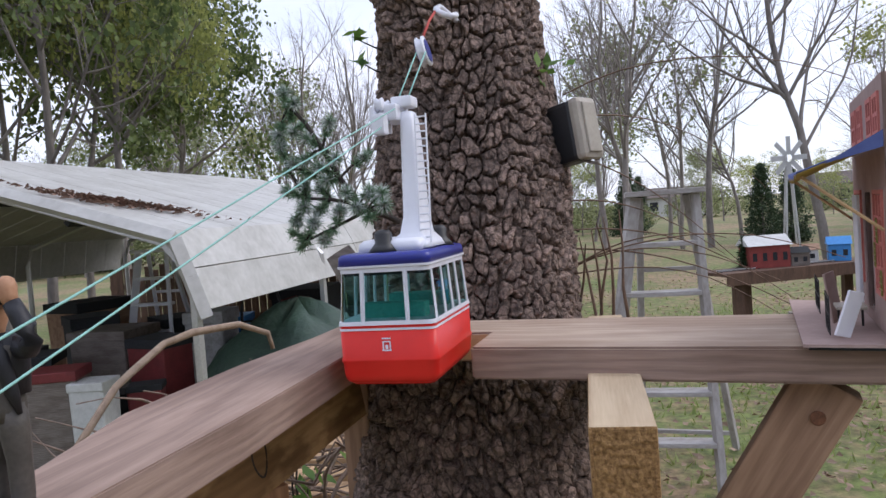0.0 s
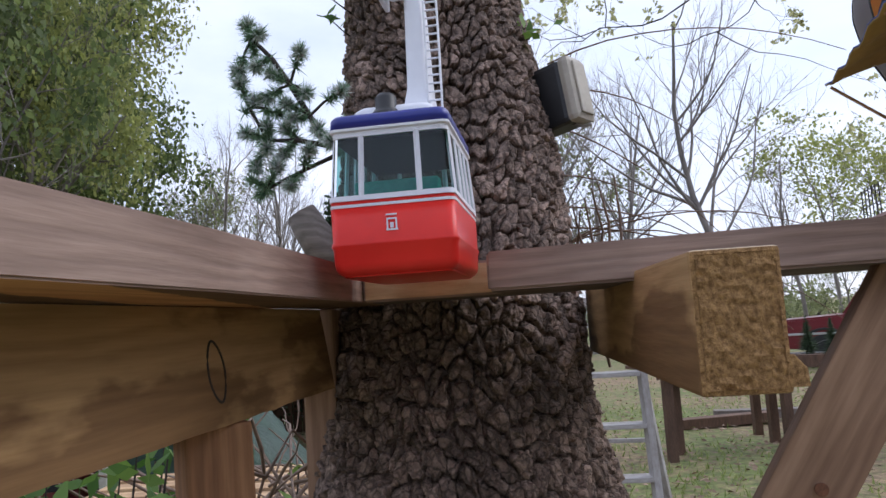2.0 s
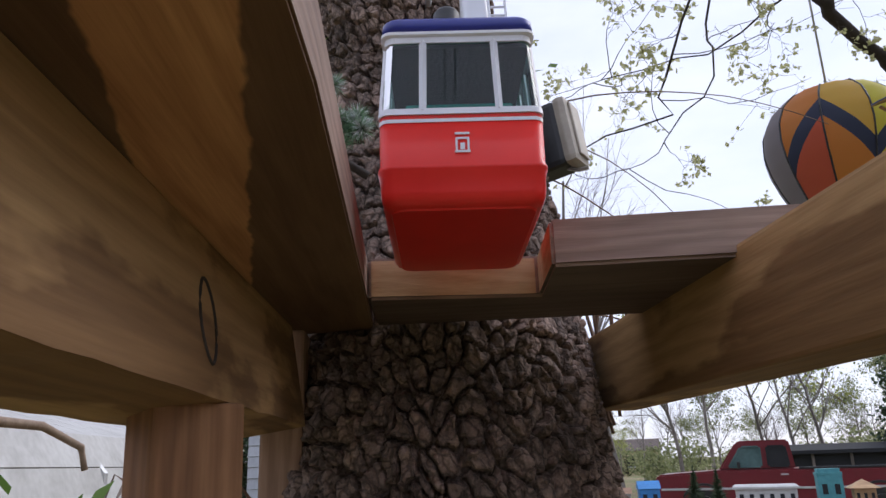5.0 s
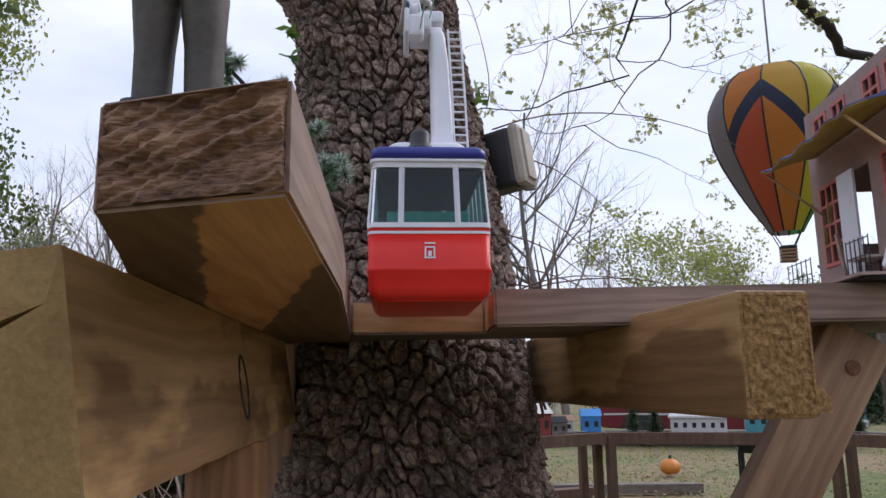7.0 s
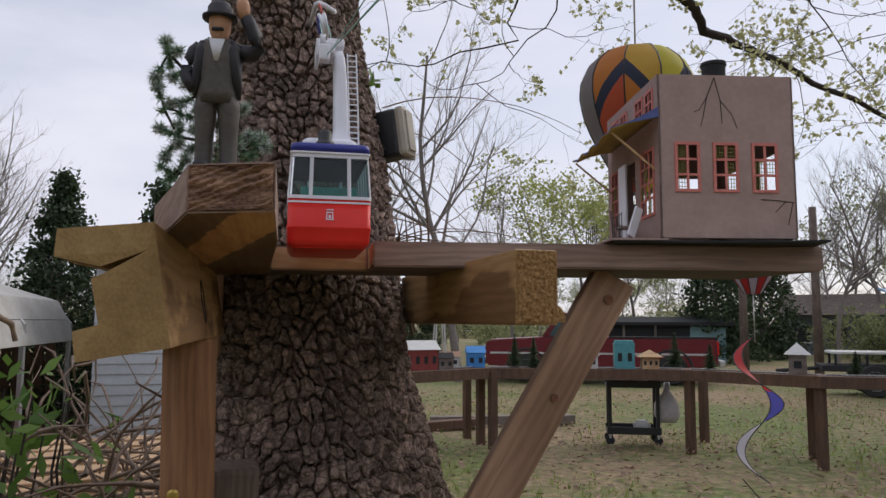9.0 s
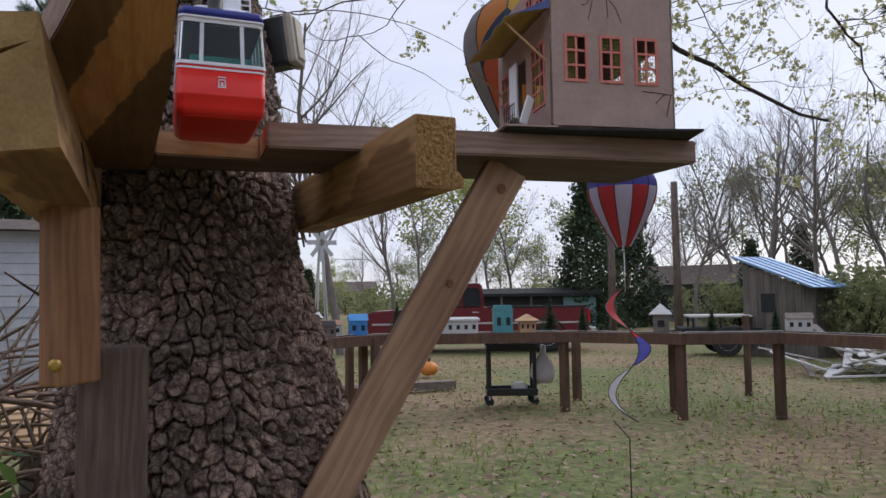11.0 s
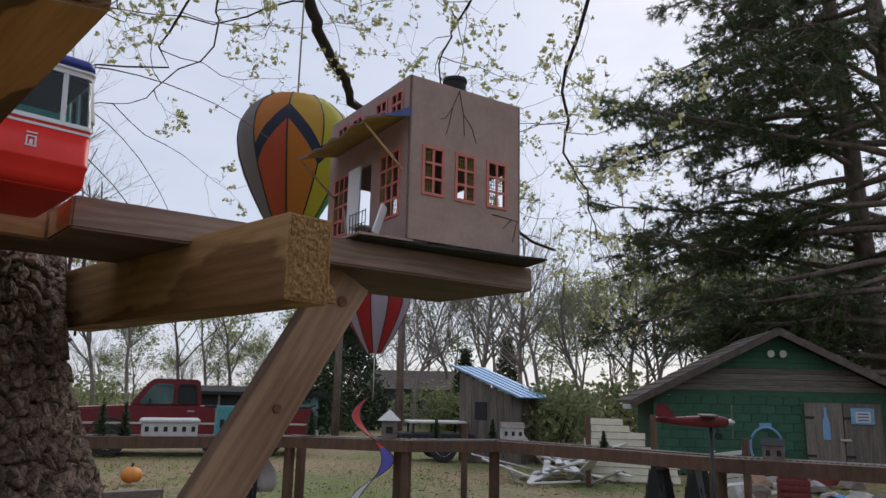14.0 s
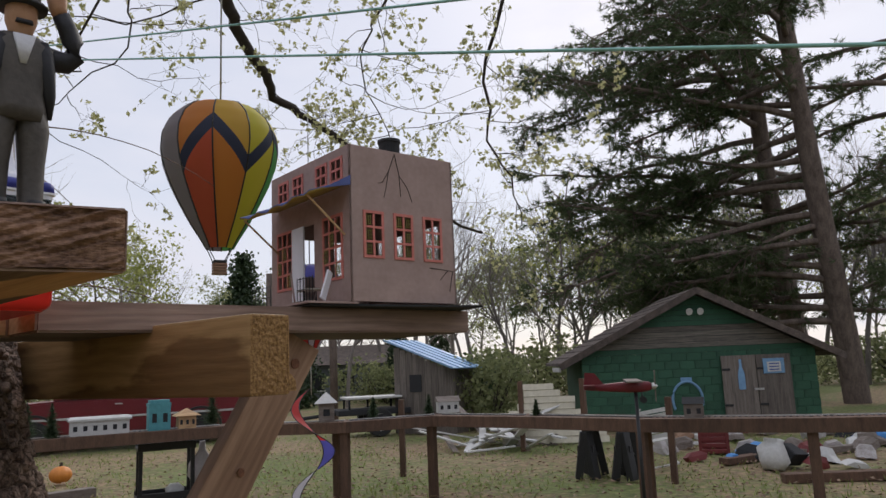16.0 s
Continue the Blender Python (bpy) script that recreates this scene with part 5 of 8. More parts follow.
# behind the camera, so that the glass has something to show
for az in range(110, 300, 9):
    plant(rr.choice(["bare", "dull", "cedar"]), az + rr.uniform(-2, 2), rr.uniform(45, 60), rr.uniform(0.6, 1.0), rr.randrange(3))
# unseen cedars, added to block sky light from behind the camera
for i, az in enumerate(range(118, 292, 17)):
    plant("cedar", az + rr.uniform(-3, 3), 20 + 4 * (i % 2), rr.uniform(1.35, 1.7), i)
for q in (("bare", 47.5, 30, 0.85, 1), ("bare", 51, 33, 0.9, 0), ("bare", 43, 36, 0.8, 2), ("bare", 30, 40, 0.75, 1), ("bare", 20.5, 36, 0.8, 0), ("spring", 28, 34, 0.7, 1), ("bare", 56, 40, 0.9, 0), ("bare", 59, 40, 1.0, 0),
          ("bare", 61, 38, 1.0, 2), ("spring", 63.5, 44, 0.8, 1), ("bare", 66, 42, 1.1, 1), ("spring", 61.5, 44, 1.0, 0), ("bare", 70, 42, 1.0, 0), ("bare", 3.5, 28, 1.0, 0), ("bare", 8.5, 30, 1.05, 2), ("bare", 0.8, 33, 1.1, 1), ("dull", 5.5, 36, 0.95, 0), ("bare", 6.5, 30, 0.75, 1), ("bare", 10.5, 34, 0.7, 2), ("bare", -4, 34, 0.9, 0), ("dull", 0, 40, 0.8, 1),
          ("bare", -19.5, 24, 0.75, 0), ("bare", -22.5, 27, 0.8, 2), ("bare", -16.5, 30, 0.8, 1), ("bare", 76, 40, 1.1, 1), ("bare", 80, 42, 1.1, 0), ("dull", 84, 40, 1.1, 0),
          ("bare", 72.5, 44, 1.1, 0), ("cedar", 12, 30, 0.42, 0), ("cedar", 13.8, 31, 0.4, 1), ("cedar", 47, 40, 0.6, 1)):
    plant(*q)
# big spring-green tree over the carport
w = bare_tree(51, 11, (7, 8, 18), 13, 0.10, 0.6, 0.16)
w.make("leafing_tree", "tall tree in bright spring leaf behind the carport", pose(*azd(-34, 17.5)) @ Matrix.Diagonal((0.66, 0.66, 1, 1)), M_BARKFAR, L_SPRING)
w = bare_tree(52, 10, (7, 8, 18), 13, 0.11, 0.6, 0.15)
w.make("leafing_tree", "tall dull green tree behind the carport", pose(*azd(-39, 16)) @ Matrix.Diagonal((0.75, 0.75, 1, 1)), M_BARKFAR, L_SHADE)
for s, a, d in ((53, -45.5, 18), (54, -37, 22), (55, -30.5, 24), (56, -42, 20)):
    bare_tree(s, 10, (6, 7, 16), 11, 0.14, 0.6, 0.15).make("leafing_tree", "shaded green tree behind the carport", pose(*azd(a, d)) @ Matrix.Diagonal((0.75, 0.75, 1, 1)), M_BARKFAR, L_SHADE)
cedar_tree(61, 3.1, 1500, 11, 0.36, 0.04).make("cedar_tree", "dense dark cedar beside the siding wall", pose(-3.0, 13.7, 0) @ Matrix.Diagonal((1.35, 1.35, 1.35, 1)), M_BARKFAR, L_CEDAR, group="cedars")
cedar_tree(62, 4.3, 800, 9, 0.24, 0.07).make("cedar_tree", "tall dark cedar beyond the siding wall", pose(*azd(-6.0, 15)), M_BARKFAR, L_CEDAR, group="cedars")
def bush(name, label, at, r, h, n, leaf, mt, seed):
    w = Wood(seed)
    for _ in range(14):
        a = w.r.uniform(0, 6.28)
        w.limb([(0, 0, 0), (r * 0.5 * math.cos(a), r * 0.5 * math.sin(a), h * 0.5), (r * 0.8 * math.cos(a), r * 0.8 * math.sin(a), h * w.r.uniform(0.6, 0.95))], [0.02, 0.012, 0.004], 4)
    for _ in range(n):
        v = Vector((w.r.gauss(0, 1), w.r.gauss(0, 1), w.r.gauss(0, 1))).normalized() * w.r.uniform(0.55, 1.0)
        w.clump((v.x * r, v.y * r, h * 0.5 + v.z * h * 0.5), 7, leaf, leaf * 1.5)
    return w.make(name, label, pose(*at), M_TWIG, mt, "bush", crown="foliage")
bush("bush", "rounded dark evergreen bush beside the green barn", (16.2, 11.9, 0), 1.1, 2.2, 380, 0.09, L_DULL, 71)
bush("bush", "rounded dark evergreen bush by the sheds", (17.0, 13.2, 0), 1.0, 1.9, 200, 0.09, L_CEDAR, 72)

ub = [bush("undergrowth", "thin grey-green undergrowth at the wood's edge", (*azd(a, 38)[:2], 0), 2.0, 2.4, 170, 0.13, mt, sd) for a, mt, sd in ((48, L_DULL, 73), (20, L_DULL, 74), (70, L_CEDAR, 75))]
for i in range(64):
    az = -50 + 145 * i / 63 + rr.uniform(-1, 1)
    d = rr.uniform(36, 48) if az > 44 else rr.uniform(46, 60)
    if 6 < az < 17 and d < 90:
        d += 25
    x, y, _ = azd(az, d)
    k = rr.uniform(0.7, 1.3)
    copy_thing(ub[rr.choice((0, 0, 1, 1, 1))], pose(x, y, 0, 0, 0, rr.uniform(0, 360)) @ Matrix.Diagonal((k * 1.2, k * 1.2, k, 1)))
for q in ub:
    q["group"] = "undergrowth at the wood's edge"
for o in bpy.data.objects:
    if o.name.startswith("undergrowth"):
        o["group"] = "undergrowth at the wood's edge"


def pine(seed, foot, top, rad, boughs):
    w = Wood(seed)
    foot, top = Vector(foot), Vector(top)
    n = 9
    w.limb([foot.lerp(top, i / n) + Vector((0.1 * math.sin(i * 1.3), 0, 0)) for i in range(n + 1)], [rad * (1 - 0.55 * i / n) for i in range(n + 1)], 12)
    for k in range(boughs):
        f = 0.16 + 0.82 * k / boughs
        p = foot.lerp(top, f)
        a = radians(w.r.choice((w.r.uniform(82, 132), w.r.uniform(82, 132), w.r.uniform(60, 180), w.r.uniform(0, 360))))
        L = (8.5 - 5.5 * abs(f - 0.42)) * w.r.uniform(0.5, 1.1) * (1.12 if 1.4 < a < 2.35 else 0.9)
        d = Vector((math.cos(a), math.sin(a), w.r.uniform(-0.12, 0.25)))
        pts, q = [p.copy()], p.copy()
        for i in range(7):
            d = (d + Vector((w.r.uniform(-0.2, 0.2), w.r.uniform(-0.2, 0.2), w.r.uniform(-0.18, 0.12)))).normalized()
            q = q + d * L / 7
            pts.append(q.copy())
        w.limb(pts, [0.13 * (1 - 0.85 * i / 7) for i in range(8)], 5)
        for _ in range(int(6 + L * 4.5)):
            i = w.r.randrange(2, 7)
            b = pts[i].lerp(pts[i + 1], w.r.random())
            e = (d * 0.5 + Vector((w.r.gauss(0, 0.6), w.r.gauss(0, 0.6), w.r.gauss(-0.1, 0.35)))).normalized()
            t = b + e * w.r.uniform(0.5, 1.5)
            w.limb([b, b.lerp(t, 0.5) + Vector((0, 0, 0.05)), t], [0.028, 0.02, 0.008], 3)
            for _ in range(6):
                w.needles(b.lerp(t, w.r.uniform(0.35, 1.05)) + Vector((w.r.gauss(0, 0.12), w.r.gauss(0, 0.12), w.r.gauss(0, 0.07))), e, 14, 0.27, 0.015)
    t = thing("pine_tree", "tall loblolly pine with long drooping boughs behind the barn", "tree", pose(0, 0, 0), "pines")
    raw("trunk", w.V, w.F, M_PINEBARK, t, smooth=True)
    raw("crown", w.LV, w.LF, L_PINE, t)


pine(81, (29.6, 7.4, -0.3), (25.4, 7.2, 19), 0.42, 38)
pine(82, (27.3, 5.2, -0.3), (23.6, 5.6, 18), 0.42, 34)
pine(83, (30.5, 2.3, -0.3), (28.8, 2.0, 19), 0.40, 18)

# ---- overhanging limbs with opening buds ----
def overhang():
    w = Wood(91)
    main = [
        [(1.55, 2.75, 4.5), (1.95, 3.2, 3.95), (2.11, 3.35, 3.72), (2.23, 3.40, 3.62), (2.50, 3.50, 3.45), (2.62, 3.58, 3.37), (2.83, 3.58, 3.31), (3.10, 3.56, 3.22), (3.50, 3.60, 3.08), (3.95, 3.6, 2.93), (4.6, 3.5, 2.72)],
        [(3.0, 1.6, 4.9), (3.34, 2.35, 3.82), (3.5, 2.63, 3.42), (3.69, 2.73, 3.11), (3.9, 2.73, 2.89), (4.1, 2.8, 2.6)],
        [(2.85, 2.3, 4.4), (2.85, 2.81, 3.80), (2.82, 2.96, 3.63), (2.86, 3.06, 3.43), (3.10, 3.11, 3.15), (3.4, 3.2, 2.95)],
        [(1.6, 3.1, 3.9), (1.47, 3.56, 3.40), (1.46, 3.65, 3.21), (1.04, 3.82, 3.10), (0.79, 3.88, 3.07), (0.5, 3.9, 3.0)],
        [(1.6, 3.0, 4.2), (1.66, 3.44, 3.58), (1.69, 3.54, 3.37), (1.50, 3.73, 3.13), (1.3, 3.9, 3.0)],
        [(2.1, 3.35, 3.72), (1.8, 3.5, 3.6), (1.4, 3.7, 3.5), (1.0, 3.9, 3.45)],
    ]
    rad = [0.042, 0.014, 0.008, 0.007, 0.007, 0.006]
    limbs = []
    for pts, r0 in zip(main, rad):
        P = [Vector(pts[0])]
        for a, b in zip(pts, pts[1:]):
            for q in (0.33, 0.67, 1.0):
                P.append(Vector(a).lerp(Vector(b), q) + Vector([w.r.gauss(0, 0.018) for _ in range(3)]) * (0.5 if r0 > 0.03 else 1.2))
        limbs.append(tube_data(P, [r0 * (1 - 0.75 * i / (len(P) - 1)) for i in range(len(P))], 7))
        for k in range(30 if r0 > 0.03 else 17 if r0 > 0.0075 else 7):
            f = w.r.random() * (len(P) - 1.01)
            i = int(f)
            a = P[i].lerp(P[i + 1], f - i)
            d = Vector((w.r.gauss(0.0, 1), w.r.gauss(0, 1), w.r.gauss(-0.1, 0.6))).normalized()
            w.grow(a, d, w.r.uniform(0.35, 0.95), 0.003, 2, (4, 4), 0.6, 0.0, 0.42, 7)
    tips = list(w.tips)
    for p, d in tips:
        if w.r.random() < 0.8:
            w.clump(p, 4, 0.019, 0.010)
    w.TF = [tuple(k + len(w.V) for k in f) for f in w.TF]
    w.TV, w.TF, w.V, w.F = w.V + w.TV, w.F + w.TF, *limbs[0]
    t = w.make("overhanging_branch", "dark crooked limbs with pale opening buds over the toy house", pose(0, 0, 0), M_TWIG, L_BUD, "branch", crown="foliage")
    for V, F in limbs[1:]:
        raw("limb", V, F, M_TWIG, t, smooth=True)
overhang()

# ---- twigs, vines and flocked sprig near the oak ----
def twig_spray():
    w = Wood(95)
    for k in range(10):
        z = w.r.uniform(1.80, 2.15)
        p = Vector((0.36, 1.44, z))
        d = Vector((w.r.uniform(0.5, 1), w.r.uniform(0.0, 0.5), w.r.uniform(-0.1, 0.5))).normalized()
        pts = [p]
        L = w.r.uniform(0.22, 0.5)
        for i in range(9):
            d = (d + Vector((0.02, 0.0, -0.10)) + Vector((w.r.uniform(-.07, .07), w.r.uniform(-.07, .07), w.r.uniform(-.05, .05)))).normalized()
            pts.append(pts[-1] + d * L / 9)
        w.limb(pts, [0.0015 * (1 - 0.6 * i / 9) for i in range(10)], 4)
    for k in range(6):
        pts = [Vector((0.372 + 0.012 * k, 1.36 + 0.01 * math.sin(k * 2 + i), 1.62 + 0.06 * i + 0.01 * k)) + Vector((w.r.uniform(-.012, .012), w.r.uniform(-.012, .012), 0)) for i in range(5)]
        w.limb(pts, [0.0022, 0.003, 0.0026, 0.002, 0.001], 5)
    w.clump((0.33, 1.42, 2.16), 9, 0.02, 0.02)
    w.make("vine_spray", "bare brown vine twigs springing from the trunk", pose(0, 0, 0), mat("vine_stem", (0.20, 0.12, 0.075), (0.1, 0.06, 0.04), scale=60), L_VINE, "vine", crown="leaves")
twig_spray()
def sprig():
    w = Wood(96)
    w2 = Wood(97)
    r = w.r
    hub = Vector((0.07, 1.20, 1.945))
    main = [(0.125, 1.215, 1.915), (0.07, 1.20, 1.945), (0.045, 1.195, 1.985), (0.02, 1.2, 2.03), (-0.005, 1.205, 2.07), (-0.032, 1.21, 2.10)]
    low = [(0.07, 1.20, 1.945), (0.03, 1.195, 1.955), (-0.012, 1.2, 1.96), (-0.035, 1.2, 2.005)]
    foot = [(0.08, 1.20, 1.935), (0.035, 1.19, 1.915), (-0.015, 1.2, 1.898)]
    for s, r0 in ((main, 0.0048), (low, 0.0036), (foot, 0.003)):
        w.limb([Vector(p) for p in s], [r0 * (1 - 0.5 * i / len(s)) for i in range(len(s))], 6)
    knots = [Vector(p) for s in (main, low, foot) for p in s]
    tufts = [(-0.036, 1.21, 2.115), (-0.030, 1.21, 2.085), (-0.045, 1.20, 2.035), (0.040, 1.18, 2.060), (-0.020, 1.20, 2.10), (-0.030, 1.20, 2.01), (-0.007, 1.20, 2.017),
             (0.040, 1.19, 2.015), (0.0, 1.20, 1.995), (0.030, 1.19, 1.983), (0.085, 1.19, 2.01), (-0.012, 1.20, 1.975), (0.045, 1.18, 1.934), (-0.028, 1.20, 1.931),
             (0.011, 1.20, 1.943), (-0.020, 1.20, 1.893), (0.020, 1.19, 1.90), (0.095, 1.17, 1.96), (0.115, 1.16, 1.955), (0.060, 1.18, 1.96), (0.08, 1.16, 1.94), (0.12, 1.15, 1.94), (0.1, 1.15, 1.925),
             (-0.02, 1.20, 2.06), (0.0, 1.20, 2.045), (-0.01, 1.19, 1.95), (0.0, 1.19, 1.92), (-0.036, 1.20, 1.97), (0.015, 1.20, 1.97), (-0.032, 1.20, 1.908), (0.02, 1.19, 2.0), (-0.048, 1.205, 2.06)]
    for i, p in enumerate(tufts):
        p = Vector(p)
        k = min(knots, key=lambda q: (q - p).length)
        d = (p - k).normalized() if (p - k).length > 0.004 else Vector((-0.5, -0.3, 0.8))
        w.limb([k, k.lerp(p, 0.5) + Vector((0, 0, 0.003)), p], [0.0022, 0.0018, 0.0012], 5)
        for q in (-0.016, -0.008, 0.0, 0.004):
            w.needles(p + d * q, d * 0.7, 58, 0.0185, 0.0009)
        if i % 7 != 1:
            for q in range(3):
                w2.needles(p + d * 0.003, d * 0.4, 46, 0.0165, 0.0016)
    t = w.make("flocked_pine_sprig", "artificial pine sprig with flocked white tips on the trunk", pose(0, 0, 0), M_TWIG, L_FROST, "artificial pine", crown="needles")
    raw("flocking", w2.LV, w2.LF, L_SNOW, t, "white flocked tips")
sprig()
def brush():
    w = Wood(98)
    r = w.r
    for k in range(170):
        p = Vector((r.uniform(-0.55, 0.03), r.uniform(1.38, 2.1), r.uniform(1.02, 1.38)))
        d = Vector((r.gauss(0.15, 0.7), r.gauss(0, 0.5), r.uniform(0.1, 0.9))).normalized()
        pts = [p]
        L = r.uniform(0.25, 0.6)
        for i in range(7):
            d = (d + Vector((r.uniform(-.25, .25), r.uniform(-.25, .25), -0.09 + r.uniform(-.15, .15)))).normalized()
            q = pts[-1] + d * L / 7
            q.z = min(q.z, 1.54 + 0.08 * r.random())
            pts.append(q)
        w.limb(pts, [r.choice((0.0028, 0.004, 0.006)) * (1 - 0.6 * i / 7) for i in range(8)], 4)
    t = w.make("brush_heap", "tangle of dry brown vines behind the posts", pose(0, 0, 0), mat("dry_vine", (0.26, 0.18, 0.13), (0.12, 0.08, 0.06), scale=50), None, "brush")
    t["kind"] = "stuff"
    w = Wood(99)
    for k in range(46):
        c = Vector((r.uniform(-0.6, -0.06), r.uniform(1.05, 1.8), r.uniform(1.34, 1.56)))
        if c.x > -0.2:
            c.z -= 0.1
        w.limb([c - Vector((0, 0, 0.35)), c - Vector((0.02, 0, 0.15)), c], [0.003, 0.0025, 0.0015], 4)
        for q in range(r.randint(4, 7)):
            w.leaf(c + Vector((r.gauss(0, 0.03), r.gauss(0, 0.03), r.gauss(0, 0.025))), r.uniform(0.017, 0.028), long=2.4)
    hs_ = w.make("honeysuckle", "fresh green leafy shoots over the brush heap", pose(0, 0, 0), M_TWIG, L_VINE, "vine", crown="leaves")
    for o in hs_.children:
        o["kind"] = "stuff"
    pts = [(-0.41, 1.87, 1.62), (-0.42, 1.87, 1.66), (-0.46, 1.80, 1.695), (-0.50, 1.66, 1.70), (-0.52, 1.58, 1.69), (-0.50, 1.45, 1.665), (-0.48, 1.36, 1.65), (-0.47, 1.21, 1.56), (-0.48, 1.2, 1.3)]
    tagged(tube("arching_vine", pts, [0.006, 0.007, 0.008, 0.009, 0.008, 0.008, 0.007, 0.007, 0.007], mat("pale_vine", (0.36, 0.26, 0.18), (0.22, 0.15, 0.10), scale=60)), "pale bare vine arching over the brush", "vine")
    pt = thing("pallet_stack", "stack of pale weathered pallets behind the brush", "pallet", pose(-0.55, 2.3, 0.0, 0, 0, 8))
    for i in range(9):
        part("slat", box_bm(1.0, 0.085, 0.02, (0, -0.55 + 0.135 * i, 1.24), 0.003), M_FRESH, pt)
    for x in (-0.45, 0, 0.45):
        part("stringer", box_bm(0.04, 1.2, 1.23, (x, 0, 0.615), 0.003), M_GREYPOST, pt)
brush()
def utility_pole(x, y, h):
    t = thing("utility_pole", "plain brown wooden utility pole", "pole", pose(x, y, 0), "utility poles")
    V, F = tube_data([(0, 0, -0.2), (0, 0, h * 0.5), (0, 0, h)], [0.14, 0.125, 0.11], 10)
    raw("shaft", V, F, M_PINEBARK, t, smooth=True)
utility_pole(15.1, 19.9, 5.0)
utility_pole(16.7, 18.6, 5.2)
def pumpkin():
    V, F = [], []
    n, k = 24, 10
    for j in range(k + 1):
        f = math.pi * j / k
        for i in range(n):
            a = 2 * math.pi * i / n
            r = 0.15 * math.sin(f) * (1 + 0.07 * math.cos(8 * a)) + 0.002
            V.append((r * math.cos(a), r * math.sin(a), 0.12 - 0.12 * math.cos(f)))
    for j in range(k):
        for i in range(n):
            F.append((j * n + i, j * n + (i + 1) % n, (j + 1) * n + (i + 1) % n, (j + 1) * n + i))
    t = thing("pumpkin", "orange ribbed plastic pumpkin on the lawn", "pumpkin", pose(5.79, 13.5, 0) @ Matrix.Diagonal((1.2, 1.2, 1.2, 1)))
    raw("shell", V, F, mat("orange_plastic", (0.72, 0.27, 0.05), (0.6, 0.2, 0.03), rough=0.5, scale=12), t, smooth=True)
    Vs, Fs = tube_data([(0, 0, 0.235), (0.01, 0, 0.29)], 0.02, 6)
    raw("stem", Vs, Fs, M_TWIG, t)
pumpkin()
st = tube("branch_stub", [(0.07, 1.29, 1.80), (0.03, 1.275, 1.83), (0.005, 1.27, 1.875)], [0.03, 0.026, 0.021], M_GREYPOST, sides=12)
tagged(st, "sawn-off branch stub on the trunk", "branch stub")
def trunk_leaves():
    w = Wood(103)
    for c in ((0.028, 1.36, 2.225), (0.034, 1.36, 2.185)):
        w.limb([(0.08, 1.46, c[2] - 0.02), (0.05, 1.40, c[2] - 0.01), c], [0.002, 0.0016, 0.001], 4)
        for _ in range(6):
            w.leaf(Vector(c) + Vector((w.r.gauss(0, .008), w.r.gauss(0, .008), w.r.gauss(0, .008))), 0.013, long=2.2)
    w.make("trunk_shoots", "bright green leafy shoots on the oak trunk", pose(0, 0, 0), M_TWIG, L_VINE, "vine", crown="leaves")
trunk_leaves()

# ---- raised railway deck ----
DECK = [(1.72, 8.75), (3.25, 9.45), (5.67, 8.52), (6.52, 7.17), (7.60, 6.62), (7.64, 5.3), (7.50, 3.6), (7.85, 2.0), (8.6, 0.2)]
def deck():
    t = thing("railway_deck", "raised brown timber deck of a garden railway on posts", "deck", pose(0, 0, 0))
    n = len(DECK)
    P = [Vector((*p, 0)) for p in DECK]
    N = []
    for i in range(n):
        d = (P[min(i + 1, n - 1)] - P[max(i - 1, 0)]).normalized()
        N.append(Vector((-d.y, d.x, 0)))
    W = 0.62
    for i in range(n - 1):
        a, b = P[i], P[i + 1]
        A, B = a + N[i] * W, b + N[i + 1] * W
        if (A - Vector((0, 0, 0))).length < a.length:
            A, B = a - N[i] * W, b - N[i + 1] * W
        V = [(*a.xy, 1.01), (*b.xy, 1.01), (*B.xy, 1.01), (*A.xy, 1.01), (*a.xy, 1.045), (*b.xy, 1.045), (*B.xy, 1.045), (*A.xy, 1.045)]
        F = [(0, 3, 2, 1), (4, 5, 6, 7), (0, 1, 5, 4), (1, 2, 6, 5), (2, 3, 7, 6), (3, 0, 4, 7)]
        raw("deck_board", V, F, M_FENCE, t)
        d = (b - a).normalized()
        nrm = Vector((-d.y, d.x, 0)) * (-1 if (A - a).dot(Vector((-d.y, d.x, 0))) > 0 else 1)
        m = Matrix.Translation((a + b) / 2 + nrm * 0.022 + Vector((0, 0, 0.985))) @ Matrix.Rotation(math.atan2(d.y, d.x), 4, 'Z')
        part("fascia", box_bm((b - a).length + 0.02, 0.038, 0.14, (0, 0, 0), 0.004), M_FENCE, t, "brown fascia board", m)
        # rail and sleepers
        m2 = Matrix.Translation((a + b + A + B) / 4 + Vector((0, 0, 1.047))) @ Matrix.Rotation(math.atan2(d.y, d.x), 4, 'Z')
        bm = bmesh.new()
        L = (b - a).length
        for y in (-0.0225, 0.0225):
            box_bm(L, 0.005, 0.01, (0, y, 0.012), 0, bm)
        part("toy_rail", bm, M_STEEL, t, "thin toy railway rails", m2)
        bm = bmesh.new()
        k = int(L / 0.06)
        for q in range(k):
            box_bm(0.02, 0.09, 0.008, (-L / 2 + L * (q + 0.5) / k, 0, 0.003), 0, bm)
        part("sleepers", bm, M_DARK, t, "dark railway sleepers", m2)["kind"] = "stuff"
    return t
deck()
def fence_post(x, y, h=1.01, w=0.10, lean=0.0):
    o = part("fence_post", box_bm(w, w, h + 0.06, (0, 0, (h + 0.06) / 2 - 0.06), 0.006), M_FENCE, None, "", pose(x, y, 0, 0, lean, (x * 40) % 30))
    tagged(o, "square brown post under the railway deck", "post", group="deck posts")
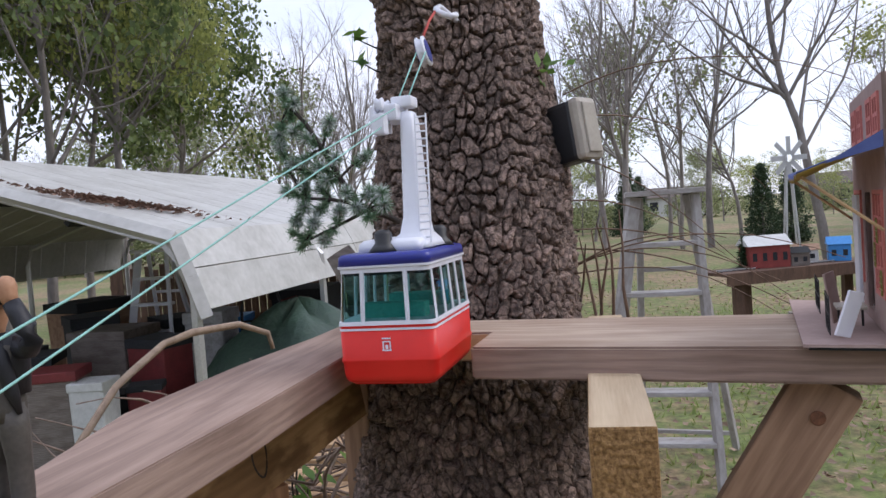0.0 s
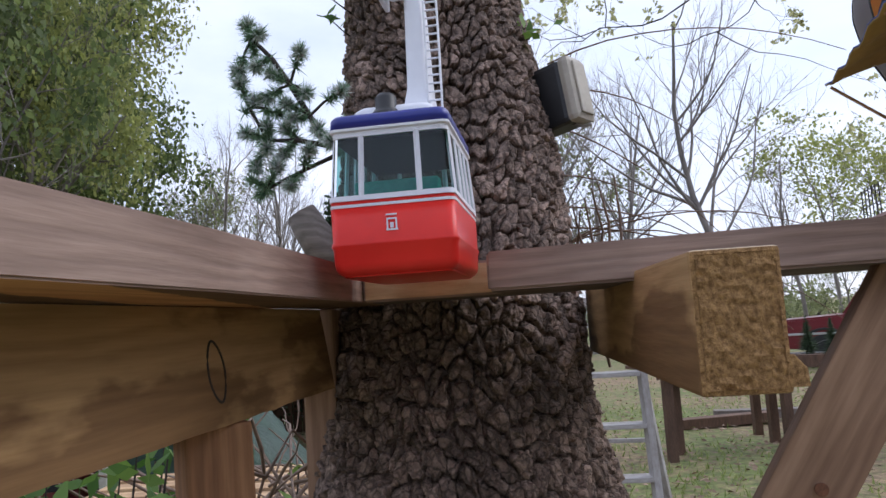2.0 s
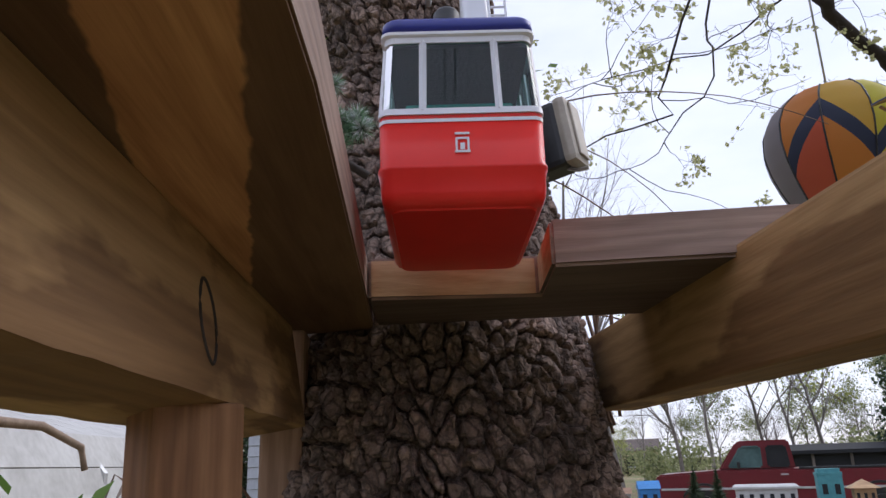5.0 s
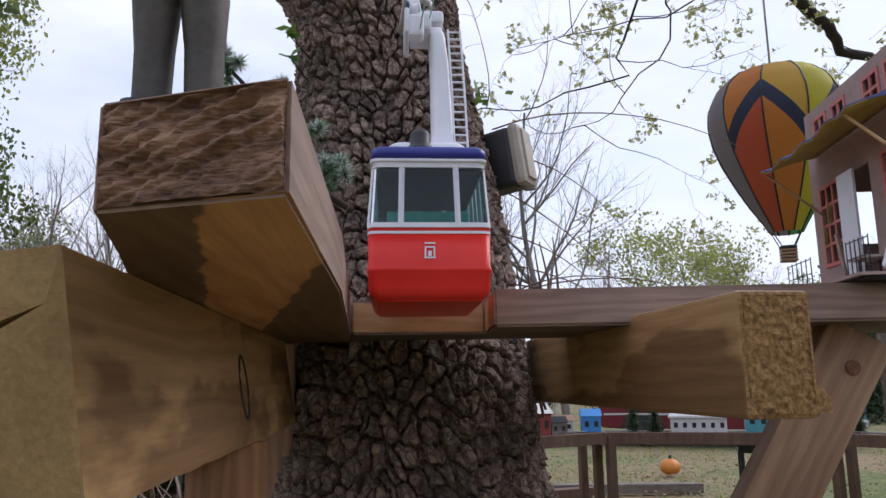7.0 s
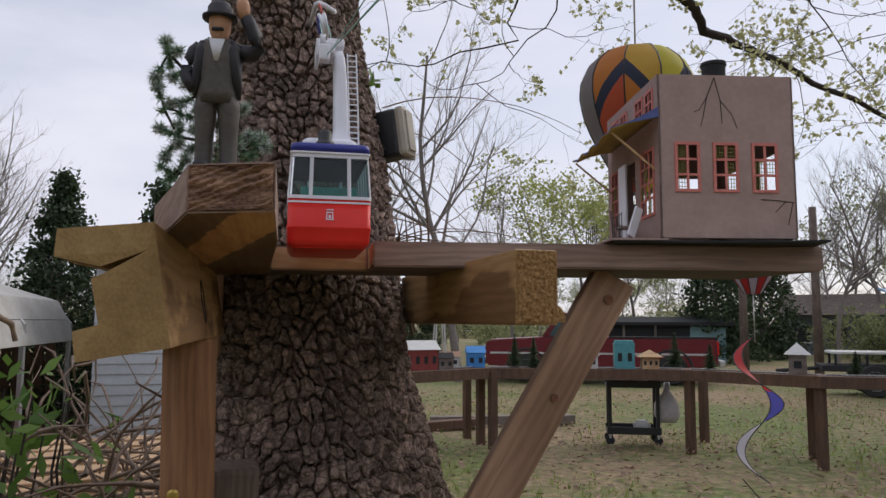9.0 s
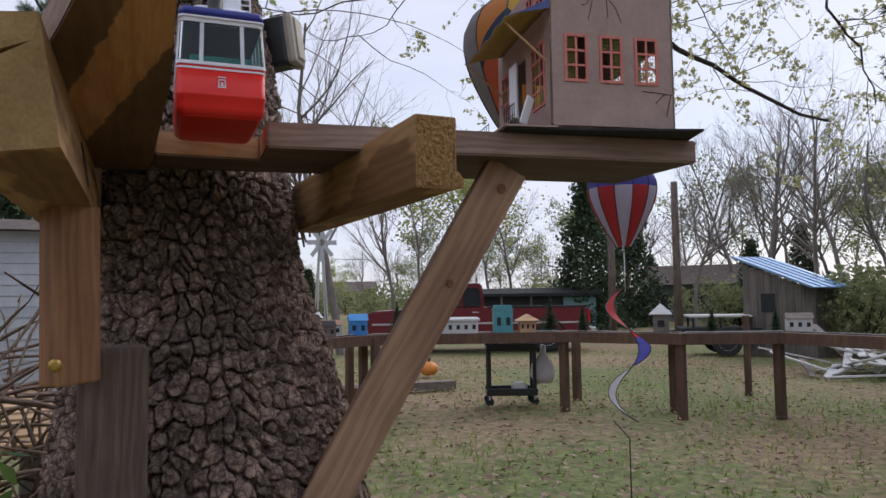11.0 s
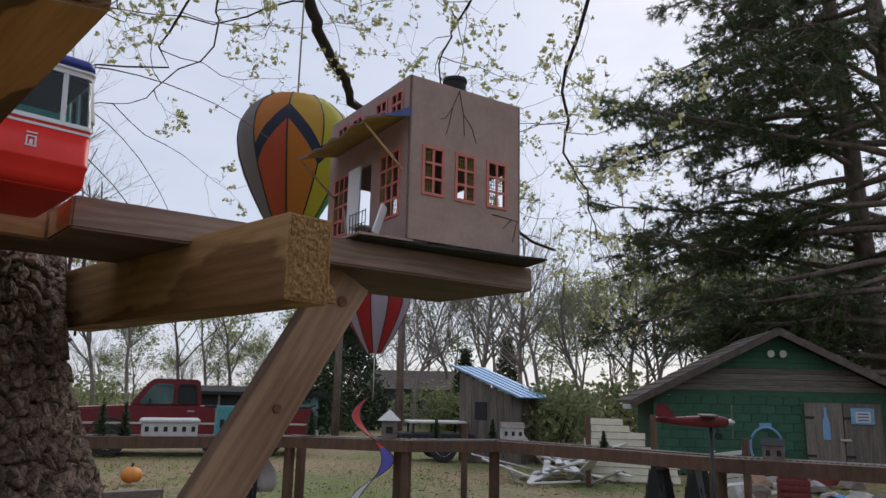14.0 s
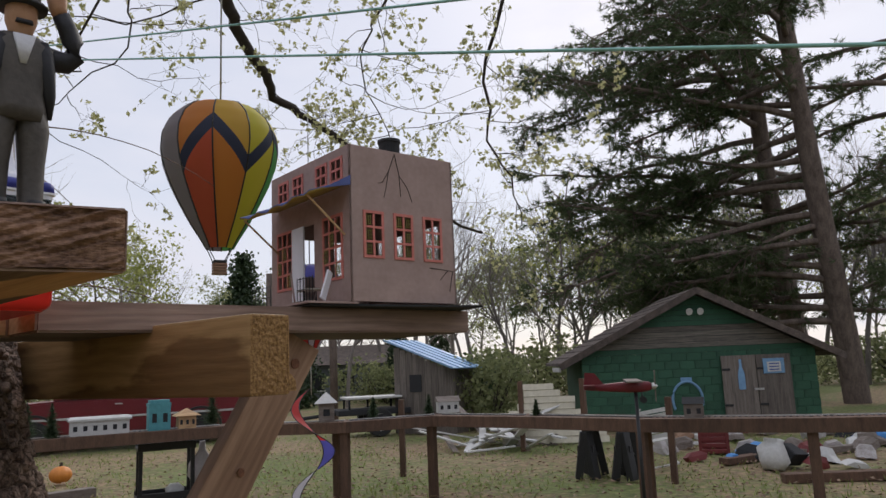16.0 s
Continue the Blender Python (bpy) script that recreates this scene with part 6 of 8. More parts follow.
for q in ((3.24, 10.45), (3.24, 9.80), (3.29, 9.42), (5.70, 8.55), (6.41, 9.30), (6.55, 7.22), (6.9, 7.75), (7.62, 6.68), (7.53, 3.64), (8.02, 3.8), (7.90, 2.03), (8.35, 0.95), (8.62, 0.35), (1.85, 8.9), (2.0, 9.3)):
    fence_post(*q)
for q in ((8.9, 8.4, 1.2), (12.4, 8.4, 1.35), (11.3, 6.4, 1.4), (10.0, 4.35, 1.15)):
    fence_post(q[0], q[1], q[2], 0.085)

def model_building(name, label, x, y, turn, w, d, h, wall, roofm, kind="gable", windows=3):
    b = thing(name, label, "model building", pose(x, y, 1.047, 0, 0, turn))
    part("wall", box_bm(w, d, h, (0, 0, h / 2), 0.002), wall, b)
    if kind == "gable":
        V = [(-w * .56, -d * .6, h), (w * .56, -d * .6, h), (w * .56, d * .6, h), (-w * .56, d * .6, h), (-w * .56, 0, h * 1.45), (w * .56, 0, h * 1.45)]
        raw("roof", V, [(0, 1, 5, 4), (2, 3, 4, 5), (0, 4, 3), (1, 2, 5), (0, 3, 2, 1)], roofm, b)
    elif kind == "flat":
        part("roof", box_bm(w * 1.04, d * 1.04, h * 0.10, (0, 0, h * 1.05), 0.002), roofm, b)
        part("parapet", box_bm(w * 0.9, d * 0.9, h * 0.12, (0, 0, h * 1.16), 0.002), wall, b)
    elif kind == "hip":
        V = [(-w * .75, -d * .75, h), (w * .75, -d * .75, h), (w * .75, d * .75, h), (-w * .75, d * .75, h), (0, 0, h * 1.6)]
        raw("roof", V, [(0, 1, 4), (1, 2, 4), (2, 3, 4), (3, 0, 4), (0, 3, 2, 1)], roofm, b)
    else:
        V, F = loft_data([(h, w * .54, d * .6, 0.004), (h + 0.025, w * .54, d * .6, 0.004), (h + 0.05, w * .5, d * .4, 0.004)], 2)
        raw("roof", V, F, roofm, b)
    for k in range(windows):
        part("window", box_bm(w / windows * 0.42, 0.004, h * 0.36, (-w / 2 + w * (k + 0.5) / windows, -d / 2 - 0.002, h * 0.5)), M_DARK, b, "dark model window")
    return b
MW = mat("white_card", (0.62, 0.62, 0.60), (0.5, 0.5, 0.48), rough=0.7, scale=20)
MT = mat("teal_paint", (0.09, 0.33, 0.36), (0.06, 0.24, 0.27), rough=0.6, scale=20)
MB = mat("bright_blue_paint", (0.05, 0.27, 0.62), (0.04, 0.2, 0.5), rough=0.5, scale=20)
MR = mat("barn_red_paint", (0.28, 0.05, 0.04), (0.2, 0.035, 0.03), rough=0.7, scale=20)
model_building("model_station", "long cream model station with flat white roof", 4.41, 9.33, -21, 0.66, 0.22, 0.17, MW, MW, "station", 6)
model_building("model_block", "teal model building with parapet", 5.05, 9.08, -21, 0.26, 0.22, 0.31, MT, MT, "flat", 2)
model_building("model_pavilion", "small tan model pavilion with pyramid roof", 5.37, 8.96, -22, 0.22, 0.2, 0.16, M_FRESH, M_FRESH, "hip", 3)
model_building("model_cottage", "bright blue model cottage", 3.15, 9.75, -10, 0.24, 0.2, 0.20, MB, MB, "gable", 2)
model_building("model_cottage", "small grey model cottage with dark roof", 2.80, 9.80, -12, 0.26, 0.2, 0.15, MW, M_BRACE, "gable", 2)
model_building("model_barn", "red model barn with weathered white roof", 2.25, 9.42, 10, 0.46, 0.34, 0.26, MR, MW, "gable", 4)
model_building("model_cottage", "grey model cottage beside the red barn", 2.62, 9.42, 0, 0.2, 0.2, 0.15, M_GREYPOST, M_DARK, "gable", 2)
model_building("model_house", "small white and grey model house", 8.25, 6.9, -40, 0.3, 0.2, 0.16, MW, M_GREYPOST, "gable", 3)
model_building("model_house", "dark grey model house with steep roof", 7.80, 3.15, -70, 0.20, 0.18, 0.15, M_GREYPOST, M_DARK, "gable", 2)
model_building("model_tower", "grey model water tower on legs", 6.58, 7.60, -40, 0.20, 0.2, 0.24, M_GREYPOST, MW, "hip", 1)
def model_tree(x, y, h, seed):
    w = Wood(seed)
    w.limb([(0, 0, 0), (0, 0, h)], [0.015, 0.003], 5)
    for i in range(120):
        f = w.r.random() ** 1.3
        R = h * 0.28 * (1 - f)
        a = w.r.uniform(0, 6.28)
        w.needles((0, 0, h * (0.08 + 0.9 * f)), (math.cos(a), math.sin(a), -0.15), 6, R * 1.2 + 0.02, 0.006)
    w.make("model_tree", "dark green bottle-brush model spruce on the deck", pose(x, y, 1.045), M_TWIG, L_CEDAR, "model tree", "model spruces", crown="needles")
for k, (x, y, h) in enumerate(((3.67, 9.6, 0.46), (3.89, 9.45, 0.42), (5.75, 8.95, 0.50), (6.02, 8.55, 0.36), (7.15, 7.3, 0.3), (7.9, 6.95, 0.28), (2.0, 9.35, 0.40), (7.92, 5.2, 0.20))):
    model_tree(x, y, h, 200 + k)
def windmill():
    t = thing("model_windmill", "grey metal model windmill on the deck", "model windmill", pose(2.65, 9.8, 1.045) @ Matrix.Diagonal((1, 1, 1.27, 1)))
    for a in (45, 135, 225, 315):
        c, s = math.cos(radians(a)), math.sin(radians(a))
        V, F = tube_data([(0.12 * c, 0.12 * s, 0), (0.03 * c, 0.03 * s, 0.95)], 0.012, 5)
        raw("leg", V, F, M_STEEL, t)
    for k in range(8):
        part("blade", box_bm(0.05, 0.006, 0.17, (0, -0.05, 0.12), 0.001, rot=Matrix.Identity(4)), M_STEEL, t, m=pose(0, 0, 1.0, 0, 45 * k, 0))
    part("tail", box_bm(0.008, 0.25, 0.1, (0, 0.16, 1.0), 0.002), M_STEEL, t)
windmill()

# ---- black utility cart with bag ----
def cart():
    c = thing("utility_cart", "black two-shelf plastic utility cart on casters", "cart", pose(5.32, 9.36, 0, 0, 0, -24))
    for z, nm in ((0.17, "lower_shelf"), (0.80, "upper_shelf")):
        bm = box_bm(0.72, 0.44, 0.05, (0, 0, z), 0.012)
        part(nm, bm, M_BLACK, c)
        for s in (-1, 1):
            part("shelf_rim", box_bm(0.72, 0.02, 0.06, (0, s * 0.21, z + 0.045), 0.006), M_BLACK, c)
    for x in (-0.32, 0.32):
        for y in (-0.18, 0.18):
            part("leg", box_bm(0.05, 0.05, 0.62, (x, y, 0.49), 0.008), M_BLACK, c)
            V, F = lathe_data([(0.02, -0.02), (0.06, -0.018), (0.06, 0.018), (0.02, 0.02)], 14)
            raw("caster", V, F, M_DARK, c, m=pose(x, y, 0.062, 90, 0, 0))
            part("caster_fork", box_bm(0.03, 0.05, 0.06, (x, y, 0.12), 0.004), M_STEEL, c)
    part("radio", box_bm(0.36, 0.2, 0.10, (0.02, 0, 0.90), 0.012), M_STEEL, None, "", c.matrix_basis).name = "tool_case"
    tagged(bpy.data.objects["tool_case"], "grey tool case lying on the black cart", "case")
    V, F = loft_data([(0.30, 0.10, 0.09, 0.06), (0.40, 0.17, 0.13, 0.09), (0.55, 0.15, 0.12, 0.08), (0.72, 0.06, 0.05, 0.03), (0.84, 0.02, 0.02, 0.01)], 4)
    V = [(x + 0.02 * math.sin(z * 30 + x * 40), y + 0.02 * math.sin(z * 23 + y * 35), z) for x, y, z in V]
    b = raw("plastic_bag", V, F, mat("white_plastic_film", (0.66, 0.62, 0.64), (0.52, 0.48, 0.5), rough=0.4, scale=14, bump=0.6, dist=0.02), None, "", c.matrix_basis @ pose(0.47, 0, 0), smooth=True)
    tagged(b, "white plastic bag hanging from the black cart", "bag")
    V, F = loft_data([(0.0, 0.10, 0.1, 0.05), (0.06, 0.12, 0.1, 0.06), (0.12, 0.06, 0.06, 0.04)], 3)
    tagged(raw("crumpled_bag", V, F, MW, None, "", c.matrix_basis @ pose(0.12, 0, 0.2), smooth=True), "crumpled pale bag on the cart's lower shelf", "bag")
cart()

# ---- vehicles ----
M_TRUCK = mat("dark_red_car_paint", (0.16, 0.012, 0.020), (0.13, 0.010, 0.016), rough=0.3, scale=3, bump=0.0)
M_TYRE = mat("tyre_rubber", (0.03, 0.03, 0.03), (0.02, 0.02, 0.02), rough=0.9, scale=20)
def wheel(parent, x, y, r, rimcol, w=0.22):
    V, F = lathe_data([(r * 0.6, -w / 2), (r * 0.93, -w / 2), (r, -w / 2 + 0.04), (r, w / 2 - 0.04), (r * 0.93, w / 2), (r * 0.6, w / 2)], 24)
    t = raw("tyre", V, F, M_TYRE, parent, m=pose(x, y, r, 90, 0, 0), smooth=False)
    V, F = lathe_data([(r * 0.12, w * 0.30), (r * 0.5, w * 0.36), (r * 0.6, w * 0.52), (r * 0.6, -w * 0.52), (r * 0.5, -w * 0.36), (r * 0.12, -w * 0.30)][::-1], 20)
    raw("rim", V, F, rimcol, parent, m=pose(x, y, r, 90, 0, 0))
def side_shell(name, prof, y0, y1, material, parent, label="", taper=0.0):
    """A body of side outline prof (x, z), from y0 to y1."""
    n = len(prof)
    V = [(x, y0, z) for x, z in prof] + [(x, y1, z) for x, z in prof]
    bm = bmesh.new()
    vs = [bm.verts.new(v) for v in V]
    bm.faces.new(vs[:n][::-1])
    bm.faces.new(vs[n:])
    for i in range(n):
        bm.faces.new((vs[i], vs[(i + 1) % n], vs[n + (i + 1) % n], vs[n + i]))
    bmesh.ops.recalc_face_normals(bm, faces=bm.faces[:])
    bmesh.ops.bevel(bm, geom=[e for e in bm.edges if e.calc_face_angle(0) > 0.3], offset=0.04, segments=2, affect='EDGES')
    return part(name, bm, material, parent, label)
def pickup():
    c = thing("pickup_truck", "dark red old pickup truck parked beyond the deck", "truck", pose(9.85, 19.45, 0, 0, 0, -25.2) @ Matrix.Diagonal((1.12, 1.12, 1.04, 1)))
    # x: front at minus, y: near side at minus
    side_shell("body", [(-2.75, 0.45), (-2.8, 0.95), (-2.7, 1.12), (-1.35, 1.2), (2.75, 1.2), (2.8, 0.5), (2.2, 0.42), (-2.3, 0.42)], -0.95, 0.95, M_TRUCK, c)
    side_shell("cab", [(-1.40, 1.18), (-0.98, 1.82), (-0.85, 1.86), (0.12, 1.86), (0.20, 1.18)], -0.82, 0.82, M_TRUCK, c)
    for y in (-0.83, 0.83):
        side_shell("side_window", [(-1.20, 1.24), (-0.88, 1.74), (-0.46, 1.74), (-0.46, 1.24)], y - 0.006, y + 0.006, mat("car_glass", (0.10, 0.17, 0.17), (0.07, 0.12, 0.12), rough=0.08, scale=2, bump=0), c, "greenish side glass")
        side_shell("rear_side_window", [(-0.36, 1.24), (-0.36, 1.74), (0.05, 1.74), (0.10, 1.24)], y - 0.006, y + 0.006, M_DARK, c, "dark rear side glass")
    for x in (-1.75, 1.72):
        for y in (-0.86, 0.86):
            wheel(c, x, y, 0.39, M_STEEL)
            V, F = tube_data([(x + 0.47 * math.cos(a), y * 1.105, 0.42 + 0.47 * math.sin(a)) for a in np.linspace(0, math.pi, 13)], 0.035, 5)
            raw("wheel_arch", V, F, M_BLACK, c)
    part("front_bumper", box_bm(0.14, 1.9, 0.2, (-2.86, 0, 0.55), 0.03), M_STEEL, c)
    part("rear_bumper", box_bm(0.14, 1.9, 0.18, (2.88, 0, 0.55), 0.03), M_STEEL, c)
    for y in (-0.7, 0.7):
        part("headlight", box_bm(0.05, 0.3, 0.2, (-2.79, y, 0.88), 0.01), M_WHITE, c)
        part("tail_light", box_bm(0.04, 0.12, 0.34, (2.80, y * 1.2, 0.95), 0.01), M_RED, c)
    for y in (-0.99, 0.99):
        part("mirror", box_bm(0.06, 0.18, 0.16, (-0.95, y, 1.3), 0.02), M_BLACK, c)
        part("door_handle", box_bm(0.16, 0.02, 0.03, (-0.05, y * 0.968, 1.08), 0.005), M_STEEL, c)
    part("side_trim", box_bm(5.3, 0.02, 0.05, (0, -0.965, 0.78), 0.006), M_STEEL, c, "thin chrome side trim")
    part("bed_rail", box_bm(2.5, 0.06, 0.05, (1.5, -0.9, 1.21), 0.01), M_BLACK, c, "black bed rail")
pickup()
def trailer():
    c = thing("utility_trailer", "small trailer with white top and spoked white wheels", "trailer", pose(14.2, 14.4, 0, 0, 0, -35))
    part("bed", box_bm(1.9, 1.3, 0.14, (0, 0, 0.62), 0.02), M_DARK, c)
    part("top", box_bm(1.5, 1.1, 0.06, (0.0, 0, 0.98), 0.02), MW, c, "flat white top")
    for x in (-0.65, 0, 0.65):
        for y in (-0.5, 0.5):
            part("stake", box_bm(0.05, 0.05, 0.28, (x, y, 0.82), 0.005), M_DARK, c)
    for y in (-0.72, 0.72):
        wheel(c, 0.1, y, 0.36, MW, 0.2)
    V, F = tube_data([(-0.9, 0, 0.6), (-1.9, 0, 0.5)], 0.05, 6)
    raw("drawbar", V, F, M_DARK, c)
trailer()

# ---- sheds ----
M_TIN = mat("pale_blue_tin", (0.26, 0.44, 0.66), (0.19, 0.34, 0.55), rough=0.5, scale=6, bump=0.1, metal=0.2)
M_OLDPLANK = mat("grey_weathered_planks", (0.22, 0.19, 0.165), (0.10, 0.085, 0.075), rough=0.95, scale=6, stretch=(4, 4, 0.3), bump=0.5, per=0.25)
M_GREEN = mat("green_painted_block", (0.030, 0.105, 0.062), (0.020, 0.072, 0.042), rough=0.75, scale=3, bump=0.3, dist=0.01, per=0.14)
M_OLDBOARD = mat("grey_weathered_boards", (0.20, 0.175, 0.15), (0.06, 0.06, 0.052), rough=0.95, scale=5, stretch=(0.25, 3, 5), bump=0.5, per=0.2)
M_SHINGLE = mat("old_brown_shingle", (0.13, 0.10, 0.085), (0.055, 0.045, 0.04), rough=0.95, scale=5, bump=0.7, dist=0.03, per=0.25)
def tin_shed():
    s = thing("tool_shed", "small grey plank shed with pale blue tin roof", "shed", pose(15.28, 13.1, 0, 0, 0, 2) @ Matrix.Diagonal((0.8, 1, 1, 1)))
    W, D, H = 1.5, 1.7, 1.7
    for face in range(2):
        n = 8
        for i in range(n):
            if face == 0:
                part("plank", box_bm(W / n - 0.012, 0.03, H, (-W / 2 + W * (i + 0.5) / n, -D / 2, H / 2)), M_OLDPLANK, s)
            else:
                y = -D / 2 + D * (i + 0.5) / n
                h = H + 0.6 * (y + D / 2) / D
                part("plank", box_bm(0.03, D / n - 0.012, h, (-W / 2, y, h / 2)), M_OLDPLANK, s)
    part("core", box_bm(W - 0.05, D - 0.05, H - 0.02, (0, 0.01, H / 2)), M_DARK, s)
    ang = math.atan2(0.6, D)
    for i in range(5):
        w = (W + 0.3) / 5
        part("roof_sheet", box_bm(w - 0.01, D + 0.75, 0.03, (-(W + 0.3) / 2 + w * (i + 0.5), 0, 0), rot=None), M_TIN, s, m=Matrix.Translation((0, -0.05, H + 0.36)) @ Matrix.Rotation(ang, 4, 'X'))
        part("roof_seam", box_bm(0.03, D + 0.75, 0.03, (-(W + 0.3) / 2 + w * i, 0, 0.025)), M_TIN, s, m=Matrix.Translation((0, -0.05, H + 0.36)) @ Matrix.Rotation(ang, 4, 'X'))
    part("window", box_bm(0.02, 0.4, 0.45, (-W / 2 - 0.025, 0.1, 1.3)), M_DARK, s)
tin_shed()
BARN = pose(16.27, 9.14, 0, 0, 0, math.degrees(math.atan2(4.64 - 9.14, 19.77 - 16.27))) @ Matrix.Diagonal((5.70 / 6.30, 1, 1, 1))
def barn():
    b = thing("barn", "green block barn with shingle roof and grey plywood doors", "barn", BARN)
    L, D, E, A = 6.30, 2.5, 1.80, 3.24
    part("inner_core", box_bm(L - 0.3, D - 0.3, E, (L / 2, D / 2, E / 2)), M_DARK, b)
    # front wall of blocks; the doors stand before it
    bw, bh = 0.405, 0.2
    row = 0
    z = 0.0
    bmesh_cache = {}
    while z < E - 0.02:
        x = -0.2 if row % 2 else 0.0
        while x < L:
            x0, x1 = max(x, 0), min(x + bw, L)
            if x1 - x0 > 0.06:
                key = round(x1 - x0, 3)
                if key not in bmesh_cache:
                    bm = box_bm(x1 - x0 - 0.012, 0.2, bh - 0.012, (0, 0, 0), 0.008)
                    o = part("block", bm, M_GREEN, b, m=pose((x0 + x1) / 2, 0.0, z + bh / 2))
                    bmesh_cache[key] = o.data
                else:
                    o = new("block", bmesh_cache[key])
                    finish(o, b, "", pose((x0 + x1) / 2, 0.0, z + bh / 2))
            x += bw
        z += bh
        row += 1
    part("mortar", box_bm(L - 0.02, 0.17, E - 0.02, (L / 2, 0.0, E / 2)), M_GREEN, b)
    part("side_wall", box_bm(0.2, D, E, (0.1, D / 2 + 0.11, E / 2)), M_GREEN, b)
    part("side_wall", box_bm(0.2, D, E, (L - 0.1, D / 2 + 0.11, E / 2)), M_GREEN, b)
    # gable boards
    n, zz = 11, E
    for i in range(n):
        z0, z1 = E + (A - E) * i / n, E + (A - E) * (i + 1) / n
        f = i / n
        x0, x1 = L / 2 * f, L - L / 2 * f
        V = [(x0, -0.06, z0), (x1, -0.06, z0), (x1 - L / 2 / n, -0.06, z1 - 0.01), (x0 + L / 2 / n, -0.06, z1 - 0.01)]
        V += [(x, -0.02, z) for x, _, z in V]
        raw("gable_board", V, [(0, 1, 2, 3), (7, 6, 5, 4), (0, 4, 5, 1), (3, 2, 6, 7), (1, 5, 6, 2), (0, 3, 7, 4)], M_OLDBOARD if 1 <= i < 5 else M_GREEN, b)
    V = [(0.05, -0.018, E), (L - 0.05, -0.018, E), (L / 2, -0.018, A - 0.03), (0.05, 0.0, E), (L - 0.05, 0.0, E), (L / 2, 0.0, A - 0.03)]
    raw("gable_backing", V, [(0, 1, 2), (5, 4, 3), (0, 3, 4, 1), (1, 4, 5, 2), (2, 5, 3, 0)], M_DARK, b)
    # roof slopes with shingle courses
    for s in (-1, 1):
        nx = 12
        for i in range(nx):
            f0, f1 = i / nx, (i + 1) / nx
            half = L / 2 + 0.62
            xa, xb = L / 2 + s * half * f0, L / 2 + s * half * f1
            slope = (A - E) / (L / 2)
            za, zb = A + 0.12 - slope * half * f0, A + 0.12 - slope * half * f1
            V = [(xa, -0.4, za + 0.0), (xb, -0.4, zb + 0.025), (xb, D + 0.3, zb + 0.025), (xa, D + 0.3, za)]
            V += [(x, y, z - 0.07) for x, y, z in V]
            F = [(0, 1, 2, 3), (7, 6, 5, 4), (0, 4, 5, 1), (1, 5, 6, 2), (2, 6, 7, 3), (3, 7, 4, 0)]
            raw("shingle_course", V, F, M_SHINGLE, b)
        slope_a = math.atan2((A - E), L / 2)
        part("barge_board", box_bm((L / 2 + 0.64) / math.cos(slope_a), 0.05, 0.17, (0, 0, 0), 0.01), M_SHINGLE, b, m=Matrix.Translation((L / 2 + s * (L / 4 + 0.31), -0.43, (A + E) / 2 - 0.09)) @ Matrix.Rotation(s * slope_a, 4, 'Y'))
    # doors
    for x, w in ((4.18, 0.91), (5.11, 0.91)):
        d = part("door", box_bm(w, 0.05, 1.66, (x, -0.16, 0.85), 0.01), M_OLDPLANK, b, "weathered grey plywood door")
        part("hinge", box_bm(0.22, 0.02, 0.05, (x - 0.35, -0.195, 1.35), 0.004), M_DARK, d)
        part("hinge", box_bm(0.22, 0.02, 0.05, (x - 0.35, -0.195, 0.5), 0.004), M_DARK, d)
    part("latch", box_bm(0.25, 0.03, 0.05, (4.66, -0.2, 0.86), 0.004), M_STEEL, b)
    MBL = mat("pale_blue_sign_paint", (0.20, 0.38, 0.58), (0.14, 0.28, 0.46), rough=0.6, scale=8)
    part("door_sign", box_bm(0.56, 0.03, 0.36, (5.10, -0.2, 1.40), 0.005), MBL, b, "pale blue picture sign")
    part("sign_panel", box_bm(0.36, 0.012, 0.24, (5.10, -0.222, 1.38), 0.003), MW, b, "white panel of the sign")
    for i in range(3):
        part("sign_bar", box_bm(0.26, 0.006, 0.03, (5.10, -0.231, 1.45 - 0.07 * i)), M_DBLUE, b)
    V, F = lathe_data([(0.10, 0), (0.115, 0.03), (0.115, 0.42), (0.09, 0.55), (0.045, 0.68), (0.04, 0.84), (0.05, 0.86), (0.05, 0.90)], 16)
    o = raw("bottle_cutout", V, F, MBL, b, "flat blue bottle cut-out", Matrix.Translation((4.22, -0.195, 0.86)) @ Matrix.Diagonal((0.8, 0.1, 0.8, 1)))
    pts = [(2.77 + 0.40 * math.cos(a), -0.115, 0.66 + 0.44 * math.sin(a)) for a in np.linspace(-0.5, math.pi + 0.5, 22)]
    V, F = tube_data(pts, 0.035, 6)
    raw("painted_arch", V, F, MBL, b, "pale painted arch on the wall")
    part("painted_finial", box_bm(0.3, 0.02, 0.12, (2.77, -0.112, 1.14), 0.005), MBL, b)
    for x in (-0.1, 0.1):
        V, F = lathe_data([(0.03, 0), (0.07, 0.03), (0.09, 0.1)], 14)
        raw("flood_lamp", V, F, MW, b, m=pose(L / 2 + x * 1.5, -0.1, A - 0.42, 110, 0, 0))
    part("eave_board", box_bm(1.3, 0.06, 0.11, (-0.60, 0.5, 1.50), 0.01, rot=Matrix.Rotation(radians(90), 4, 'Z')), MW, b, "broken white eave board")
barn()
